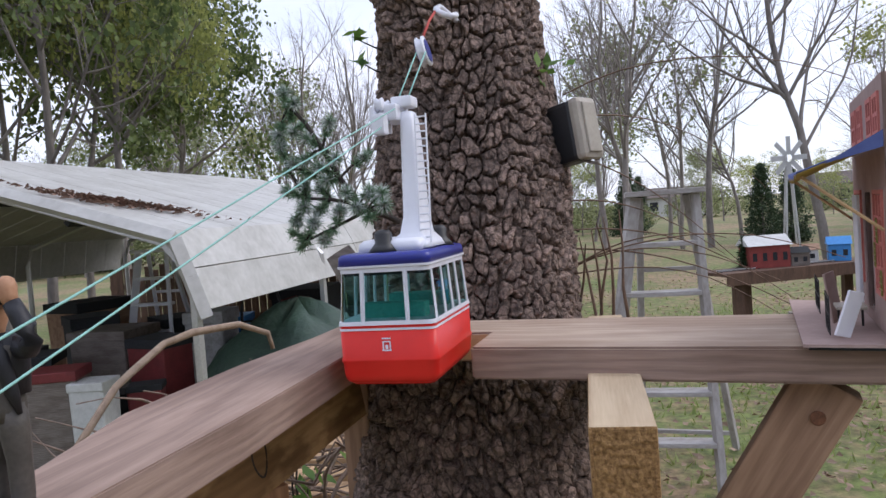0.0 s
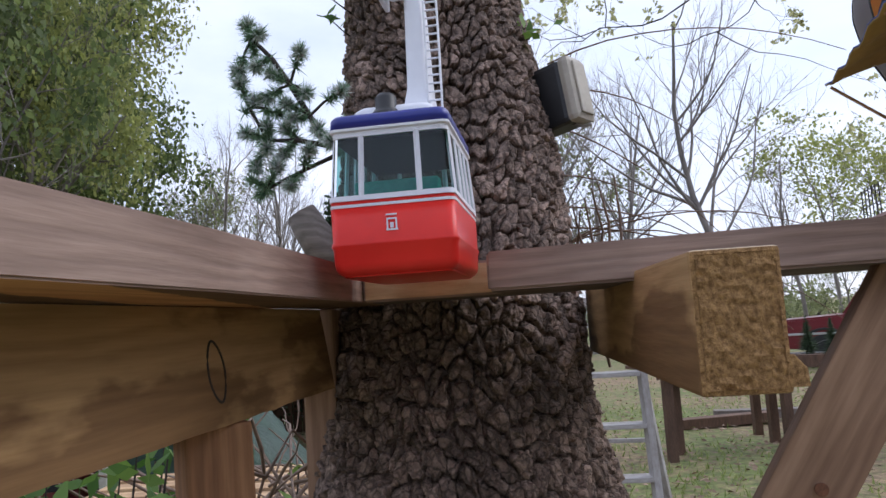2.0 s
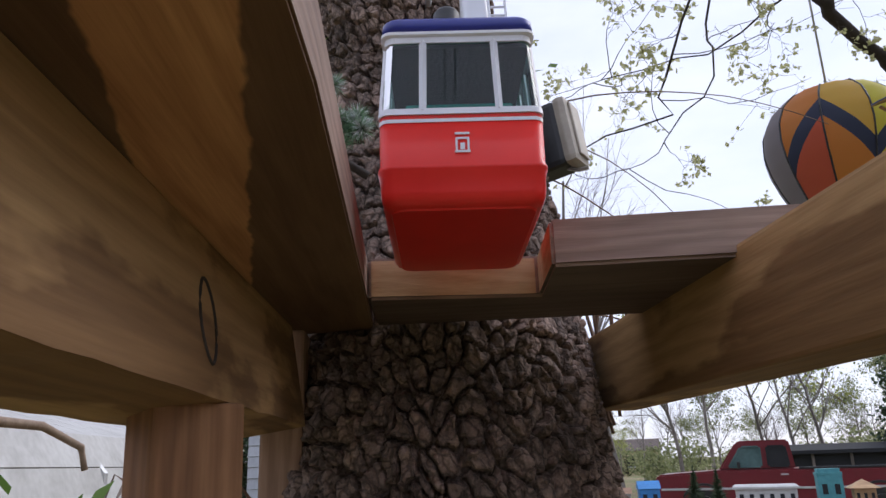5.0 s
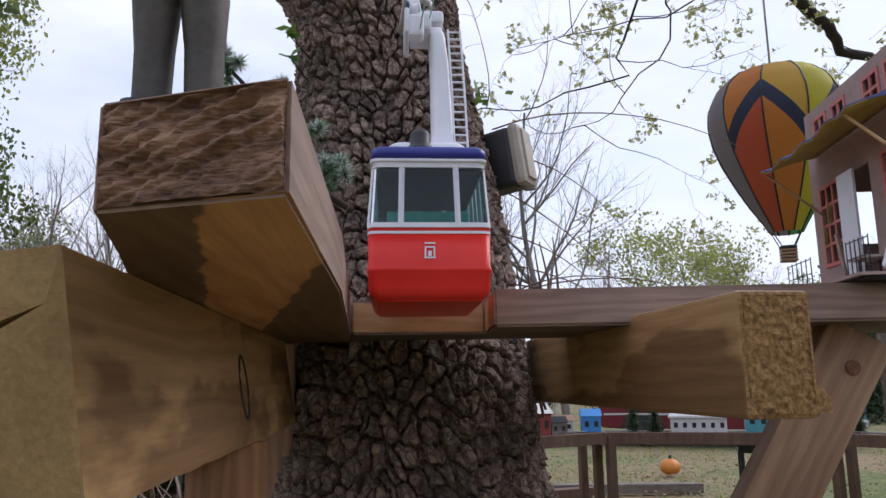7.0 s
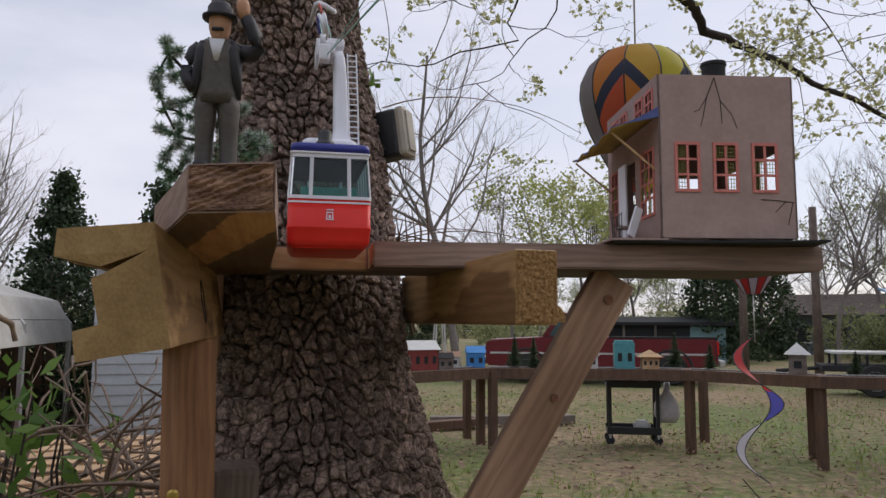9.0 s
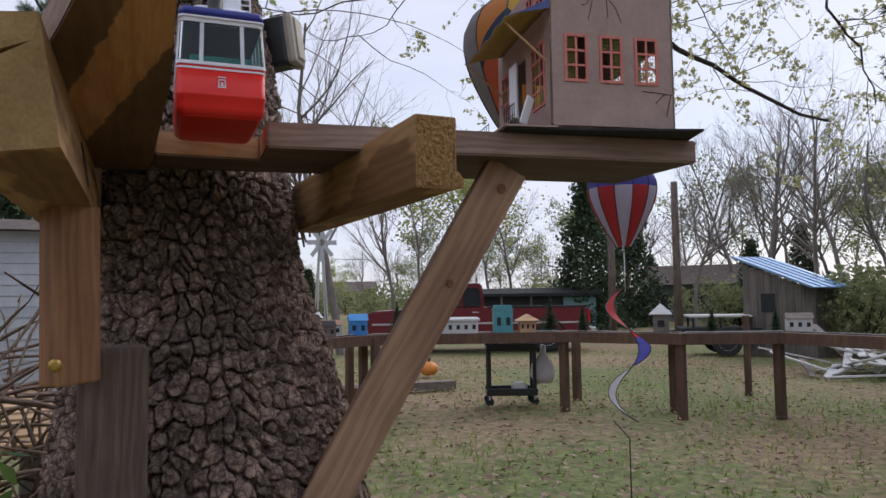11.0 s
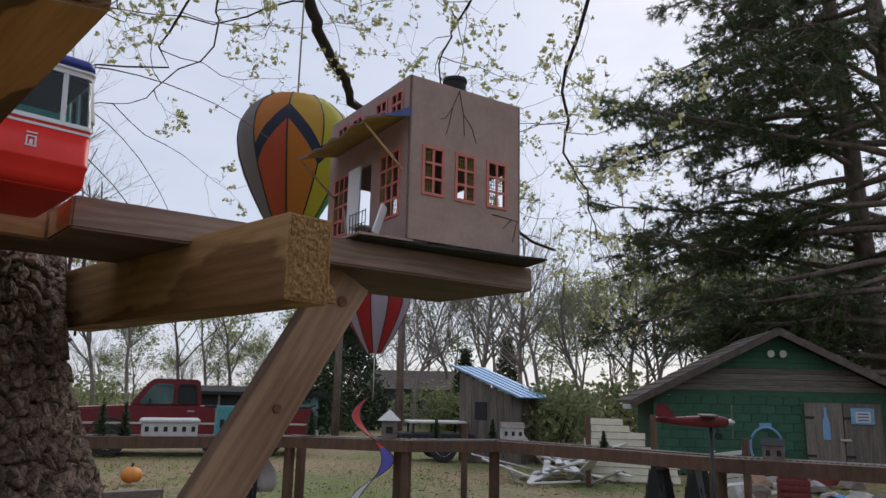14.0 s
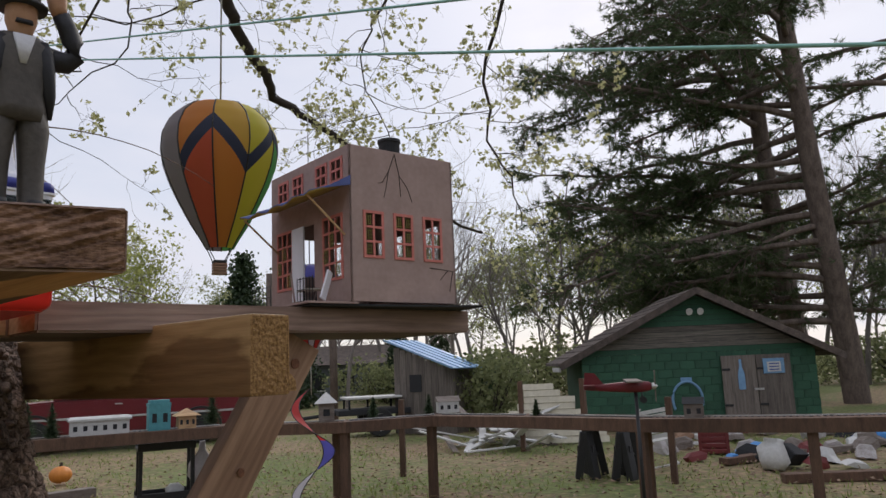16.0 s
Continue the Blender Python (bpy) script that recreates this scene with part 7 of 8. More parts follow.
def siding_house():
    h = thing("siding_building", "pale grey building with horizontal lap siding", "building", pose(-1.85, 10.4, 0, 0, 0, 2) @ Matrix.Diagonal((0.58, 1, 1, 1)))
    part("core", box_bm(2.4, 3.0, 2.45, (1.25, 1.6, 1.225)), MW, h)
    MS = mat("pale_siding", (0.50, 0.52, 0.55), (0.42, 0.44, 0.47), rough=0.7, scale=3, bump=0.1, per=0.06)
    for i in range(18):
        part("siding_board", box_bm(2.45, 0.025, 0.14, (1.25, 0.085, 0.09 + 0.135 * i), 0.004, rot=Matrix.Rotation(radians(-7), 4, 'X')), MS, h)
    V = [(-0.1, -0.2, 2.45), (2.6, -0.2, 2.45), (2.6, 3.4, 2.45), (-0.1, 3.4, 2.45), (-0.1, 1.6, 2.75), (2.6, 1.6, 2.75)]
    raw("roof", V, [(0, 1, 5, 4), (2, 3, 4, 5), (0, 4, 3), (1, 2, 5), (0, 3, 2, 1)], M_SHINGLE, h)
siding_house()
def far_house(name, label, x, y, turn, w, d, h, wall, n):
    t = thing(name, label, "house", pose(x, y, 0, 0, 0, turn))
    part("wall", box_bm(w, d, h, (0, 0, h / 2)), wall, t)
    V = [(-w * .53, -d * .6, h), (w * .53, -d * .6, h), (w * .53, d * .6, h), (-w * .53, d * .6, h), (-w * .53, 0, h + 1.2), (w * .53, 0, h + 1.2)]
    raw("roof", V, [(0, 1, 5, 4), (2, 3, 4, 5), (0, 4, 3), (1, 2, 5), (0, 3, 2, 1)], M_SHINGLE, t)
    for k in range(n):
        wn_ = part("window", box_bm(0.9, 0.06, 1.0, (-w / 2 + w * (k + 0.5) / n, -d / 2 - 0.03, h * 0.55)), M_DARK, t)
        part("sill", box_bm(1.05, 0.1, 0.07, (-w / 2 + w * (k + 0.5) / n, -d / 2 - 0.05, h * 0.55 - 0.54)), MW, wn_)
def low_shed():
    t = thing("low_shed", "long low shed with dark roof and faded teal end", "shed", pose(17.3, 29.4, 0, 0, 0, -30))
    part("wall", box_bm(4.6, 3.0, 1.55, (-0.6, 0, 0.78), 0.02), M_DARK, t)
    part("end_wall", box_bm(1.4, 3.02, 1.5, (2.4, 0, 0.75), 0.02), mat("faded_teal_siding", (0.20, 0.34, 0.36), (0.14, 0.25, 0.27), scale=3), t, "faded teal siding")
    V, F = loft_data([(1.55, 3.4, 1.8, 0.02), (1.68, 3.4, 1.8, 0.02), (1.92, 3.1, 0.5, 0.02)], 2)
    raw("roof", V, F, M_DARK, t)
    for x in (-2.2, -1.0, 0.3):
        part("post", box_bm(0.1, 0.1, 1.55, (x, -1.6, 0.78)), M_OLDPLANK, t)
low_shed()
far_house("cottage", "pale yellow cottage far across the lawn", 23, 80, -14, 8, 6, 2.3, mat("pale_yellow_siding", (0.55, 0.48, 0.28), (0.46, 0.40, 0.23), scale=2), 4)
far_house("cottage", "low white house behind the bare trees", 8.0, 92, -6, 10, 6, 2.2, MW, 4)
far_house("cottage", "grey house behind the trailer", 33.0, 34.0, -44, 7, 6, 2.1, mat("grey_blue_siding", (0.16, 0.18, 0.20), (0.11, 0.125, 0.14), scale=2), 4)

# ---- carport with stored goods ----
M_TINW = mat("white_ribbed_steel", (0.50, 0.495, 0.47), (0.36, 0.35, 0.325), rough=0.55, scale=2.5, bump=0.2, metal=0.1)
def carport():
    c = thing("carport", "white steel carport with rust and leaves on its roof", "carport", pose(-2.62, 5.0, 0))
    Wd, Ln, E, Rg = 5.6, 7.2, 1.94, 2.80
    def panel(name, x0, z0, x1, z1, n=14):
        for i in range(n):
            y0, y1 = Ln * i / n, Ln * (i + 1) / n - 0.012
            V = [(x0, y0, z0), (x1, y0, z1), (x1, y1, z1), (x0, y1, z0)]
            d = Vector((z1 - z0, 0, -(x1 - x0))).normalized() * 0.02
            V += [(x + d.x, y, z + d.z) for x, y, z in V]
            raw(name, V, [(0, 1, 2, 3), (7, 6, 5, 4), (0, 4, 5, 1), (1, 5, 6, 2), (2, 6, 7, 3), (3, 7, 4, 0)], M_TINW, c)
    panel("roof_sheet", -Wd / 2, Rg, -0.05, E + 0.02)
    panel("roof_sheet", -Wd, E + 0.02, -Wd / 2, Rg)
    panel("eave_sheet", -0.05, E + 0.02, 0.10, E - 0.26, 2)
    panel("side_sheet", 0.10, E - 0.27, 0.20, 1.37, 2)
    panel("side_sheet", -Wd - 0.1, 1.4, -Wd, E)
    for y in (-0.02, Ln * 0.34, Ln * 0.67, Ln):
        V, F = tube_data([(0.12, y, 0), (0.12, y, 1.62), (-0.1, y, E - 0.06), (-Wd / 2, y, Rg - 0.06), (-Wd + 0.1, y, E - 0.06), (-Wd, y, 1.6), (-Wd, y, 0)], 0.04, 5)
        raw("steel_hoop", V, F, M_STEEL, c)
    # gable trim
    for a, b in (((-Wd / 2, Rg), (0.0, E)), ((0.0, E), (0.10, E - 0.28)), ((0.10, E - 0.28), (0.2, 1.36)), ((-Wd, E), (-Wd / 2, Rg))):
        V, F = tube_data([(a[0], -0.03, a[1] - 0.05), (b[0], -0.03, b[1] - 0.05)], 0.065, 4)
        raw("gable_trim", V, F, M_TINW, c)
    for i in range(4):
        z = Rg - 0.12 - 0.2 * i
        x = -Wd / 2 + 0.62 * i
        V, F = tube_data([(x, 0.05, z), (x, Ln, z)], 0.035, 4)
        raw("purlin", V, F, M_DARK, c)
    V, F = [], []
    r = random.Random(5)
    for k in range(700):
        x = r.gauss(-0.85, 0.24)
        y = 0.55 + 0.95 * (x + 0.87) + 0.16 * r.gauss(0, 1)
        x, y = min(-0.15, x), max(0.1, y)
        z = E + 0.02 + (Rg - E - 0.02) * (-0.05 - x) / (Wd / 2 - 0.05) + 0.025
        o = len(V)
        a, s = r.uniform(0, 6.28), r.uniform(0.02, 0.05)
        V += [(x - s * math.cos(a), y - s * math.sin(a), z), (x + s * math.sin(a) * .5, y, z + 0.02), (x + s * math.cos(a), y + s * math.sin(a), z), (x, y + s * .5, z + 0.005)]
        F.append((o, o + 1, o + 2, o + 3))
    lf = raw("fallen_leaves", V, F, mat("brown_leaves", (0.20, 0.11, 0.07), (0.12, 0.07, 0.05), scale=8), None, "", c.matrix_basis)
    tagged(lf, "drift of brown leaves on the carport roof", "leaves", kind="stuff")
carport()
def crate(name, label, category, x, y, sx, sy, sz, mt, turn=0, lidm=None, z=0.0):
    t = thing(name, label, category, pose(x, y, z, 0, 0, turn))
    V, F = loft_data([(0, sx * .46, sy * .46, 0.02), (sz * 0.9, sx * .5, sy * .5, 0.02)], 2)
    raw("body", V, F, mt, t)
    part("lid", box_bm(sx * 1.05, sy * 1.05, sz * 0.1, (0, 0, sz * 0.95), 0.01), lidm or mt, t)
    return t
crate("storage_bin", "white plastic storage bin under the carport", "bin", -3.9, 5.6, 0.3, 0.3, 0.75, MW, 10)
crate("cooler", "dull red cooler on a stand under the carport", "cooler", -3.9, 6.6, 0.5, 0.4, 0.95, M_RUSTRED, -15, M_DARK)
crate("storage_bin", "grey bin full of tools under the carport", "bin", -4.3, 5.6, 0.5, 0.4, 0.85, M_GREYPOST, 20, M_RUSTRED)
crate("cabinet", "pale grey metal cabinet under the carport", "cabinet", -3.5, 6.9, 0.4, 0.4, 1.15, mat("scuffed_grey_paint", (0.34, 0.34, 0.35), (0.17, 0.165, 0.16), rough=0.6, scale=7, bump=0.3), 5)
crate("washer", "scuffed grey appliance standing under the carport", "appliance", -4.7, 7.0, 0.65, 0.6, 1.0, M_GREYPOST, 0)
crate("storage_bin", "blue plastic tub under the carport", "bin", -4.2, 8.4, 0.6, 0.45, 0.9, MB, 12)
for k, (x, y, sx, sz, mt, lb) in enumerate(((-3.1, 6.3, 0.35, 0.55, M_DARK, "black plastic tote"), (-3.75, 6.1, 0.3, 0.6, M_RUSTRED, "dull red tool chest"), (-4.1, 6.2, 0.4, 0.5, M_DARK, "black tool case"),
        (-3.2, 7.6, 0.5, 0.8, M_DARK, "black shelving bin"), (-2.95, 5.9, 0.3, 0.35, M_GREYPOST, "grey wooden crate"), (-4.9, 6.1, 0.5, 0.9, M_BRACE, "brown wooden cupboard"), (-5.3, 7.4, 0.6, 1.1, M_DARK, "dark machine"), (-3.6, 5.7, 0.25, 0.4, M_BEIGE, "beige bucket box"), (-4.9, 5.4, 0.45, 0.7, M_DARK, "black motor housing"), (-5.4, 6.3, 0.6, 0.9, M_BRACE, "brown wooden chest"), (-4.4, 7.9, 0.7, 1.0, M_DARK, "dark covered machine"), (-5.9, 8.2, 0.8, 1.2, M_BRACE, "brown wooden wardrobe"), (-3.6, 9.6, 0.9, 1.1, M_DARK, "dark covered mower"))):
    crate("storage_box", lb + " among the goods under the carport", "box", x, y, sx, sx * 0.8, sz, mt, k * 23, M_DARK if k % 2 else None)
def board_fence():
    t = thing("board_fence", "dark brown board fence behind the carport", "fence", pose(0, 12.7, 0))
    r = random.Random(17)
    for i in range(40):
        h = r.uniform(1.15, 1.45)
        part("board", box_bm(0.135, 0.025, h, (-8.9 + 0.155 * i, r.uniform(-0.01, 0.01), h / 2), 0.004), M_FENCE, t)
    for z in (0.35, 1.0):
        part("rail", box_bm(6.2, 0.05, 0.09, (-5.9, 0.04, z), 0.006), M_FENCE, t)
board_fence()
def hand_truck():
    h = thing("hand_truck", "black tube hand truck leaning among the stored goods", "hand truck", pose(-3.02, 6.95, 0.0, -8, 0, 12))
    for x in (-0.2, 0.2):
        V, F = tube_data([(x, 0, 0.05), (x, 0, 1.15), (x * 0.8, 0.03, 1.3), (x * 0.5, 0.12, 1.36)], 0.016, 6)
        raw("rail", V, F, M_BLACK, h, smooth=True)
    for z in (0.3, 0.65, 1.0, 1.3):
        V, F = tube_data([(-0.2, 0, z), (0.2, 0, z)], 0.013, 6)
        raw("crossbar", V, F, M_BLACK, h, smooth=True)
    part("toe_plate", box_bm(0.44, 0.2, 0.012, (0, -0.1, 0.03), 0.003), M_STEEL, h)
hand_truck()
def tarp_heap(x, y, r, h, mt, label, seed):
    V, F = [], []
    n = 18
    for j in range(7):
        f = j / 6
        for k in range(n):
            a = 2 * math.pi * k / n
            q = r * math.cos(f * math.pi / 2) * (1 + 0.18 * math.sin(3 * a + seed + j)) + 0.01
            V.append((q * math.cos(a), q * math.sin(a), h * math.sin(f * math.pi / 2) * (1 + 0.08 * math.sin(5 * a + seed))))
    for j in range(6):
        for k in range(n):
            F.append((j * n + k, j * n + (k + 1) % n, (j + 1) * n + (k + 1) % n, (j + 1) * n + k))
    o = raw("tarp", V, F, mt, None, "", pose(x, y, 0), smooth=True)
    tagged(o, label, "tarp")
tarp_heap(-2.55, 6.9, 0.95, 1.15, M_GTARP, "dark green tarp over a machine under the carport", 1)
tarp_heap(-3.3, 8.6, 0.8, 1.0, M_RUSTRED, "dull red cover over a machine under the carport", 3)
def step_ladder(name, label, tl, tr, fl, fr, bl_, br_, n, mt, w=0.04):
    t = thing(name, label, "ladder", pose(0, 0, 0))
    tl, tr, fl, fr, bl_, br_ = [Vector(p) for p in (tl, tr, fl, fr, bl_, br_)]
    def bar(nm, a, b, ww, hh):
        d = b - a
        q = d.to_track_quat('X', 'Z').to_matrix().to_4x4()
        part(nm, box_bm(d.length, ww, hh, (0, 0, 0), 0.004), mt, t, m=Matrix.Translation((a + b) / 2) @ q)
    bar("rail", tl, fl, w, w * 2)
    bar("rail", tr, fr, w, w * 2)
    bar("rear_leg", tl + Vector((0.04, 0.12, 0)), bl_, w, w)
    bar("rear_leg", tr + Vector((-0.04, 0.12, 0)), br_, w, w)
    bar("top_step", tl + Vector((-0.06, 0.05, 0.02)), tr + Vector((0.06, 0.05, 0.02)), 0.26, 0.035)
    for i in range(1, n):
        f = i / n
        bar("step", tl.lerp(fl, f) + Vector((0, 0.03, 0)), tr.lerp(fr, f) + Vector((0, 0.03, 0)), 0.14, 0.03)
    for i in range(1, n, 2):
        f = i / n + 0.1
        bar("rear_bar", (tl + Vector((0.04, 0.12, 0))).lerp(bl_, f), (tr + Vector((-0.04, 0.12, 0))).lerp(br_, f), 0.03, 0.03)
M_OLDWHITE = mat("flaking_white_paint", (0.46, 0.44, 0.43), (0.26, 0.23, 0.21), rough=0.85, scale=9, stretch=(0.4, 1, 1), bump=0.3)
step_ladder("step_ladder", "old wooden stepladder with flaking white paint", (0.63, 5.3, 1.95), (1.02, 5.3, 1.95), (0.30, 5.1, 0), (1.06, 5.05, 0), (0.62, 6.1, 0), (1.30, 6.0, 0), 6, M_OLDWHITE, 0.045)
step_ladder("step_ladder", "blue and white stepladder under the carport", (-4.75, 7.6, 1.75), (-4.4, 7.6, 1.75), (-4.95, 7.4, 0), (-4.3, 7.4, 0), (-4.9, 8.2, 0), (-4.3, 8.2, 0), 6, M_WHITE, 0.04)

# ---- yard clutter ----
def sawhorse_bench():
    t = thing("sawhorse_bench", "work bench of black plastic sawhorses with a plank top", "work bench", pose(10.05, 5.35, 0, 0, 0, -78) @ Matrix.Diagonal((0.9, 0.9, 0.95, 1)))
    for x in (-0.3, 0.3):
        part("beam", box_bm(0.08, 0.62, 0.1, (x, 0, 0.72), 0.01), M_BLACK, t)
        for y in (-0.24, 0.24):
            for s in (-1, 1):
                a, b = Vector((x + s * 0.02, y, 0.70)), Vector((x + s * 0.14, y * 1.2, 0))
                q = (b - a).to_track_quat('X', 'Z').to_matrix().to_4x4()
                part("leg", box_bm((b - a).length, 0.16, 0.12, (0, 0, 0), 0.012), M_BLACK, t, m=Matrix.Translation((a + b) / 2) @ q)
            part("cross_bar", box_bm(0.26, 0.08, 0.20, (x, y * 1.08, 0.40), 0.006), M_BLACK, t)
        part("tray", box_bm(0.16, 0.5, 0.03, (x, 0, 0.34), 0.006), M_BLACK, t)
    for i in range(3):
        part("top_plank", box_bm(0.85, 0.21, 0.03, (0, -0.22 + 0.22 * i, 0.79), 0.004), M_GREYPOST, t)
sawhorse_bench()
def lawn_chair():
    t = thing("lawn_chair", "white metal spring lawn chair, rusted and tilted", "chair", pose(11.45, 5.2, 0, 0, 0, 130) @ pose(0, 0, 0, 0, 8, 0))
    bm = bmesh.new()
    for i in range(6):
        part("seat_slat", box_bm(0.48, 0.06, 0.015, (0, -0.2 + 0.075 * i, 0.40), 0.003), MW, t)
        part("back_slat", box_bm(0.48, 0.015, 0.06, (0, 0.24 + 0.022 * i, 0.48 + 0.08 * i), 0.003), MW, t)
    for s in (-1, 1):
        V, F = tube_data([(s * 0.24, -0.25, 0.60), (s * 0.27, 0.2, 0.62), (s * 0.24, 0.36, 0.92), (s * 0.20, 0.37, 0.95)], 0.016, 6)
        raw("arm", V, F, MW, t)
        V, F = tube_data([(s * 0.25, -0.22, 0.60), (s * 0.25, -0.2, 0.38), (s * 0.25, -0.1, 0.06), (s * 0.25, 0.25, 0.02)], 0.016, 6)
        raw("leg", V, F, MW, t)
    V, F = tube_data([(-0.25, 0.25, 0.02), (0.25, 0.25, 0.02)], 0.016, 6)
    raw("foot_bar", V, F, MW, t)
lawn_chair()
def milk_crate():
    t = thing("milk_crate", "red slatted plastic crate on the ground", "crate", pose(13.4, 5.0, 0, 0, 0, 20))
    for z in (0.04, 0.15, 0.26, 0.36):
        for s in (-1, 1):
            part("slat", box_bm(0.62, 0.02, 0.06, (0, s * 0.24, z), 0.004), M_RUSTRED, t)
            part("slat", box_bm(0.02, 0.46, 0.06, (s * 0.31, 0, z), 0.004), M_RUSTRED, t)
    for s in (-1, 1):
        for q in (-1, 1):
            part("corner_post", box_bm(0.05, 0.05, 0.4, (s * 0.30, q * 0.23, 0.2), 0.006), M_RUSTRED, t)
    part("base", box_bm(0.6, 0.46, 0.02, (0, 0, 0.012)), M_RUSTRED, t)
milk_crate()
V, F = loft_data([(0.0, 0.16, 0.14, 0.08), (0.12, 0.21, 0.19, 0.1), (0.30, 0.20, 0.17, 0.09), (0.40, 0.13, 0.12, 0.05), (0.44, 0.17, 0.1, 0.04)], 4)
V = [(x + 0.03 * math.sin(z * 22 + y * 20), y + 0.03 * math.sin(z * 17 + x * 25), z) for x, y, z in V]
tagged(raw("feed_sack", V, F, MW, None, "", pose(11.6, 3.5, 0, 0, 12, 0), smooth=True), "slumped white feed sack on the bare ground", "sack")
for k, (x, y, z, L, w, h, turn, mt, lab) in enumerate(((11.3, 2.15, 0.05, 2.4, 0.18, 0.12, -52, M_FENCE, "dark landscape timber edging the bed"), (12.6, 4.0, 0.06, 1.7, 0.2, 0.1, -20, M_FENCE, "dark timber lying on the ground"), (13.6, 3.4, 0.06, 2.2, 0.2, 0.1, -35, M_GREYPOST, "grey timber lying on the ground"),
                                                   (4.2, 11.6, 0.07, 2.4, 0.2, 0.14, -8, M_GREYPOST, "old timber edging a sand bed"), (3.0, 11.2, 0.07, 1.6, 0.2, 0.14, 15, M_FENCE, "dark timber edging a sand bed"), (14.6, 5.5, 0.08, 1.5, 0.25, 0.1, 35, MW, "white painted board dropped by the barn"))):
    o = part("timber", box_bm(L, w, h, (0, 0, 0), 0.012), mt, None, "", pose(x, y, z, 0, 0, turn))
    tagged(o, lab, "timber")
def board_heap():
    r = random.Random(31)
    for k in range(34):
        L = r.uniform(0.9, 2.4)
        x, y = 13.1 + r.gauss(0, 0.6), 9.3 + r.gauss(0, 0.5)
        o = part("loose_board", box_bm(L, 0.14, 0.03, (0, 0, 0), 0.004), MW if k % 4 else M_GREYPOST, None, "", pose(x, y, 0.05 + 0.45 * max(0, 1 - abs(x - 13.1) / 1.4) * r.random(), r.uniform(-12, 12), r.uniform(-22, 22), r.choice((-50, -35, 40, 60)) + r.uniform(-15, 15)))
        tagged(o, "broken white painted board on the scrap heap", "board", group="scrap heap boards")
    t = thing("wall_section", "broken cream clapboard wall section leaning by the barn", "wall section", pose(13.55, 8.35, 0, -14, 0, -58) @ Matrix.Diagonal((0.62, 1, 0.88, 1)))
    heights = [0.55, 0.8, 1.0, 1.35, 1.15, 1.4, 1.5, 1.3, 1.05, 1.15, 0.85, 0.7, 0.6, 0.6]
    for j in range(9):
        z = 0.06 + 0.16 * j
        xs = [i for i, h in enumerate(heights) if h > z]
        if xs:
            x0, x1 = -1.75 + 0.25 * xs[0], -1.75 + 0.25 * (xs[-1] + 1)
            part("clapboard", box_bm(x1 - x0 + r.uniform(-0.1, 0.1), 0.03, 0.155, ((x0 + x1) / 2, 0.01 * r.random(), z + 0.05), 0.004, rot=Matrix.Rotation(radians(-6), 4, 'X')), mat("cream_paint", (0.62, 0.58, 0.46), (0.48, 0.44, 0.34), rough=0.8, scale=5) if j == 0 else bpy.data.materials["cream_paint"], t)
    for x in (-1.2, 0, 1.1):
        part("stud", box_bm(0.08, 0.08, 0.9, (x, 0.06, 0.45)), M_GREYPOST, t)
board_heap()
def scraps():
    r = random.Random(41)
    cols = [MW, M_GREYPOST, M_BRACE, MB, M_RUSTRED, M_DARK, M_OLDWHITE]
    for k in range(46):
        x, y = r.uniform(12.0, 17.5), r.uniform(2.5, 6.5)
        if abs(x - 13.4) < 0.5 and abs(y - 5) < 0.5:
            continue
        s = r.uniform(0.08, 0.3)
        V, F = loft_data([(0, s * r.uniform(.6, 1.6), s * .6, s * 0.1), (s * 0.5, s * r.uniform(.5, 1.3), s * .55, s * 0.1), (s * r.uniform(0.6, 1.1), s * .5, s * .35, s * 0.1)], 2)
        o = raw("yard_scrap", V, F, r.choice(cols), None, "", pose(x, y, 0, r.uniform(-15, 15), r.uniform(-15, 15), r.uniform(0, 360)))
        tagged(o, "weathered piece of scrap lying by the barn", "scrap", group="scraps by the barn")
scraps()

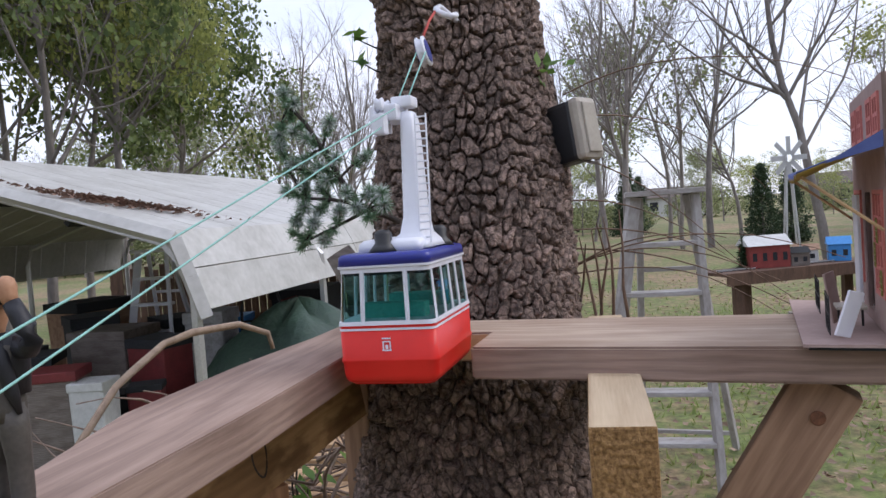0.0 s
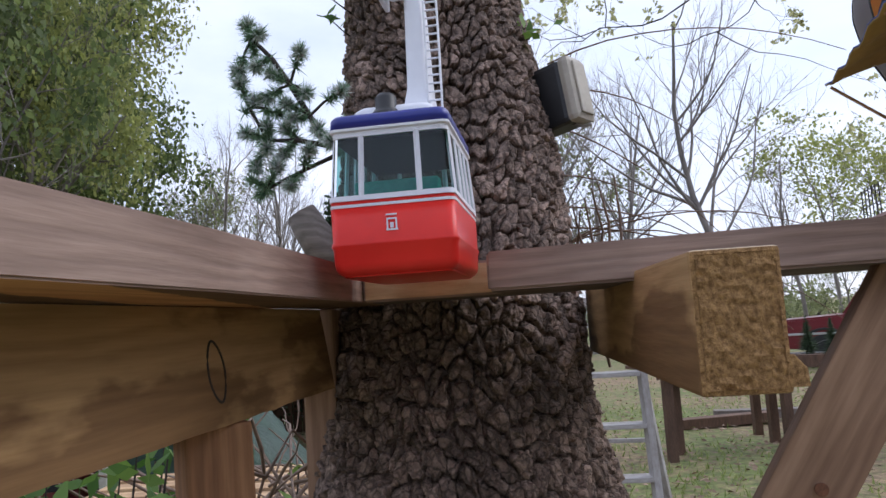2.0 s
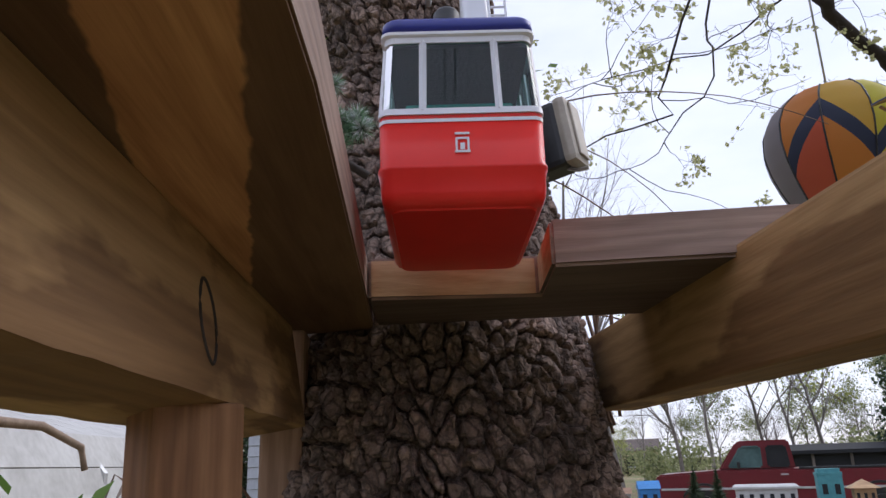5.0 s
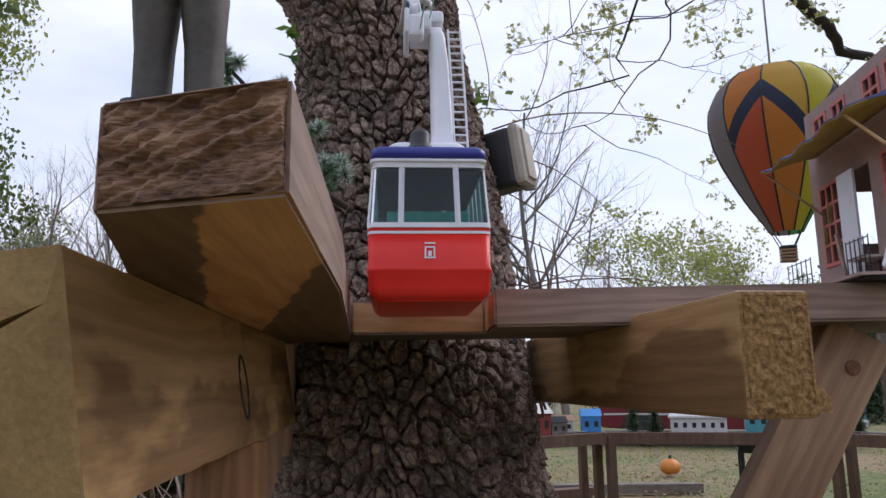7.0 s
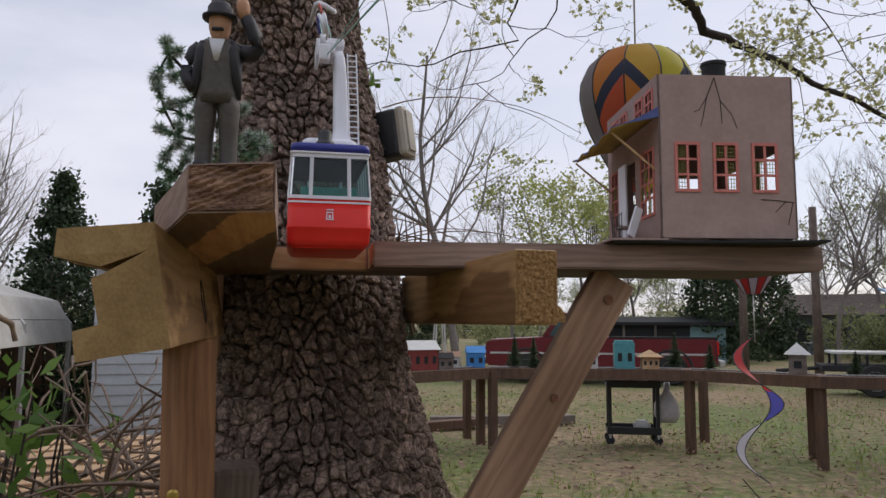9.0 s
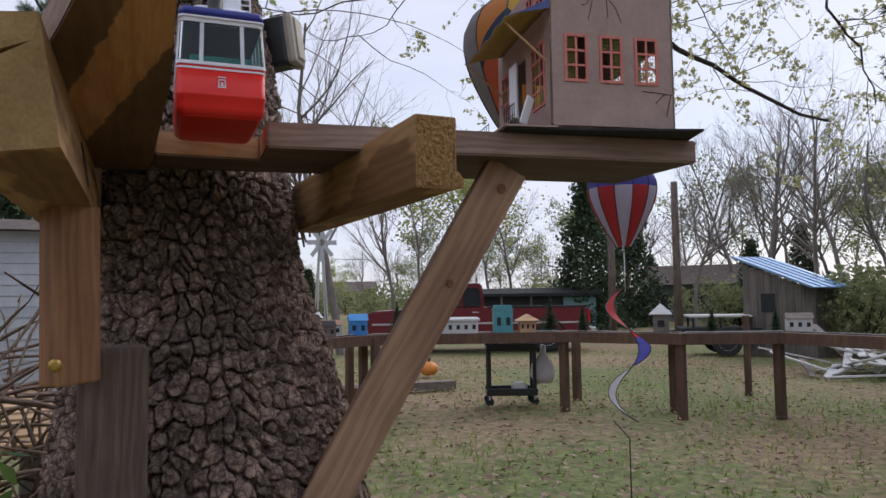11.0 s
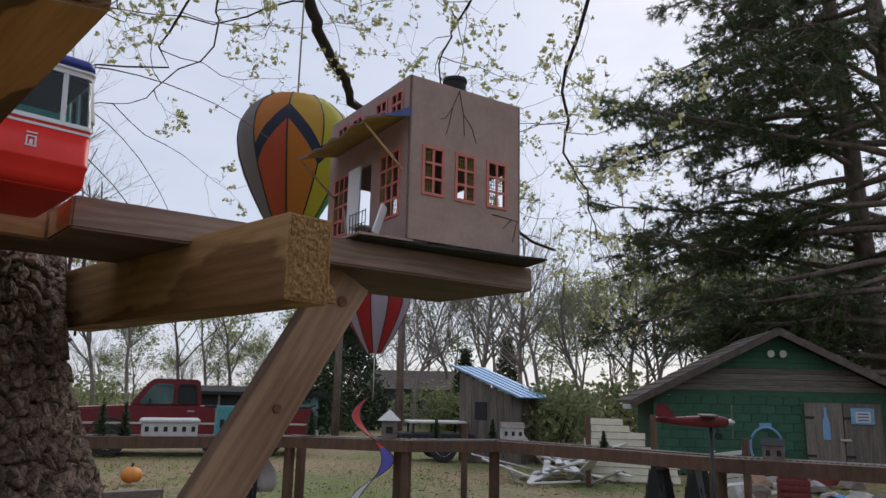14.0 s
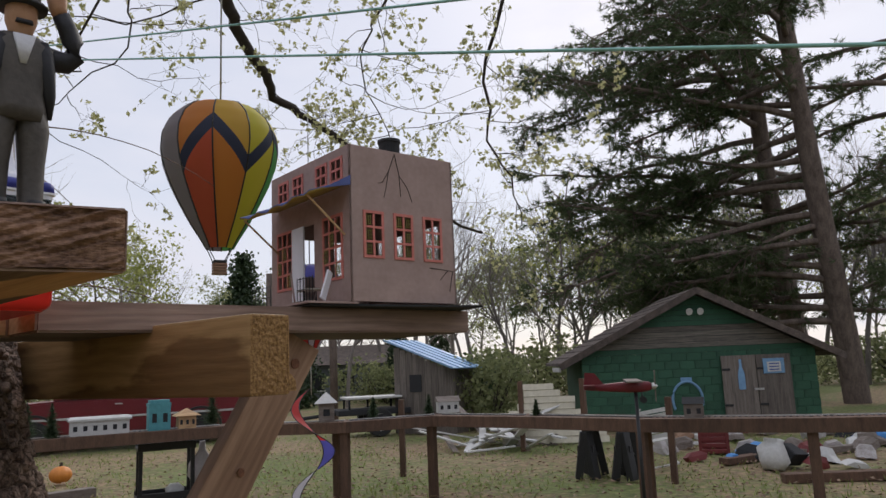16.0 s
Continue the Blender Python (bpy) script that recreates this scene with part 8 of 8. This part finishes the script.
# ---- red model aeroplane on a pole ----
def plane():
    p = thing("model_plane", "red model aeroplane turning on a thin dark pole", "model plane", pose(6.52, 3.32, 1.43, 0, 0, -62) @ Matrix.Diagonal((0.88, 0.88, 0.88, 1)))
    lv = [(-0.42, 0.012, 0.02, 0.01), (-0.2, 0.03, 0.04, 0.02), (0.05, 0.045, 0.06, 0.03), (0.2, 0.045, 0.06, 0.03), (0.27, 0.035, 0.05, 0.03), (0.30, 0.02, 0.03, 0.02)]
    V, F = loft_data(lv, 4)
    V = [(z, x, y) for x, y, z in V]
    raw("fuselage", V, F, M_TRUCK, p, smooth=True)
    part("wing", box_bm(0.16, 1.0, 0.018, (0.10, 0, 0.065), 0.006), M_GREYPOST, p, "pale worn wing")
    V = [(-0.42, -0.008, 0.01), (-0.20, -0.008, 0.03), (-0.30, -0.008, 0.16), (-0.40, -0.008, 0.17), (-0.42, 0.008, 0.01), (-0.20, 0.008, 0.03), (-0.30, 0.008, 0.16), (-0.40, 0.008, 0.17)]
    raw("tail_fin", V, [(0, 1, 2, 3), (7, 6, 5, 4), (0, 4, 5, 1), (1, 5, 6, 2), (2, 6, 7, 3), (3, 7, 4, 0)], M_TRUCK, p)
    part("tailplane", box_bm(0.12, 0.34, 0.012, (-0.36, 0, 0.03), 0.004), M_TRUCK, p)
    V, F = lathe_data([(0.035, 0.0), (0.032, 0.03), (0.01, 0.06)], 12)
    raw("spinner_cone", V, F, M_STEEL, p, m=pose(0.30, 0, 0, 0, 90, 0))
    part("propeller", box_bm(0.012, 0.035, 0.34, (0.335, 0, 0), 0.004, rot=Matrix.Rotation(radians(12), 4, 'X')), M_GREYPOST, p)
    for s in (-1, 1):
        V, F = tube_data([(0.18, s * 0.02, -0.04), (0.2, s * 0.07, -0.13)], 0.006, 5)
        raw("strut", V, F, M_BLACK, p)
        V, F = lathe_data([(0.015, -0.01), (0.035, -0.01), (0.035, 0.01), (0.015, 0.01)], 12)
        raw("wheel", V, F, M_TYRE, p, m=pose(0.2, s * 0.08, -0.14, 90, 0, 0))
    o = tube("pole", [(6.57, 3.22, -0.05), (6.57, 3.22, 1.40)], 0.018, M_BLACK)
    tagged(o, "thin dark pole under the model aeroplane", "pole")
plane()

# ---- leaf litter and grass tufts ----
def litter():
    r = random.Random(77)
    V, F = [], []
    for k in range(16000):
        d = 1.0 + 17 * r.random() ** 1.35
        a = radians(r.gauss(40, 34))
        x, y = d * math.sin(a), d * math.cos(a)
        s, t = r.uniform(0.02, 0.05), r.uniform(0, 6.28)
        c, n = math.cos(t) * s, math.sin(t) * s
        o, z = len(V), 0.035
        V += [(x - c, y - n, z), (x + n * .5, y - c * .5, z + r.uniform(0, 0.03)), (x + c, y + n, z + r.uniform(0, 0.02)), (x - n * .5, y + c * .5, z)]
        F.append((o, o + 1, o + 2, o + 3))
    tagged(raw("leaf_litter", V, F, leaf_mat("dry_leaves", (0.14, 0.085, 0.05), (0.34, 0.23, 0.15), trans=0.1)), "scattered dry brown leaves on the lawn", "leaves", kind="stuff")
    V, F = [], []
    for k in range(26000):
        d = 4 + 17 * r.random() ** 1.2
        a = radians(r.gauss(40, 34))
        x, y = d * math.sin(a), d * math.cos(a)
        if noise.noise((x * 0.35, y * 0.35, 9)) < r.uniform(-0.35, 0.35):
            continue
        h, t = r.uniform(0.03, 0.09), r.uniform(0, 6.28)
        o = len(V)
        V += [(x - 0.012 * math.cos(t), y - 0.012 * math.sin(t), 0), (x + 0.012 * math.cos(t), y + 0.012 * math.sin(t), 0), (x + r.gauss(0, 0.03), y + r.gauss(0, 0.03), h)]
        F.append((o, o + 1, o + 2))
    tagged(raw("grass", V, F, leaf_mat("grass_blades", (0.17, 0.23, 0.06), (0.34, 0.38, 0.13), trans=0.4)), "short patchy spring grass blades", "grass", kind="stuff")
litter()
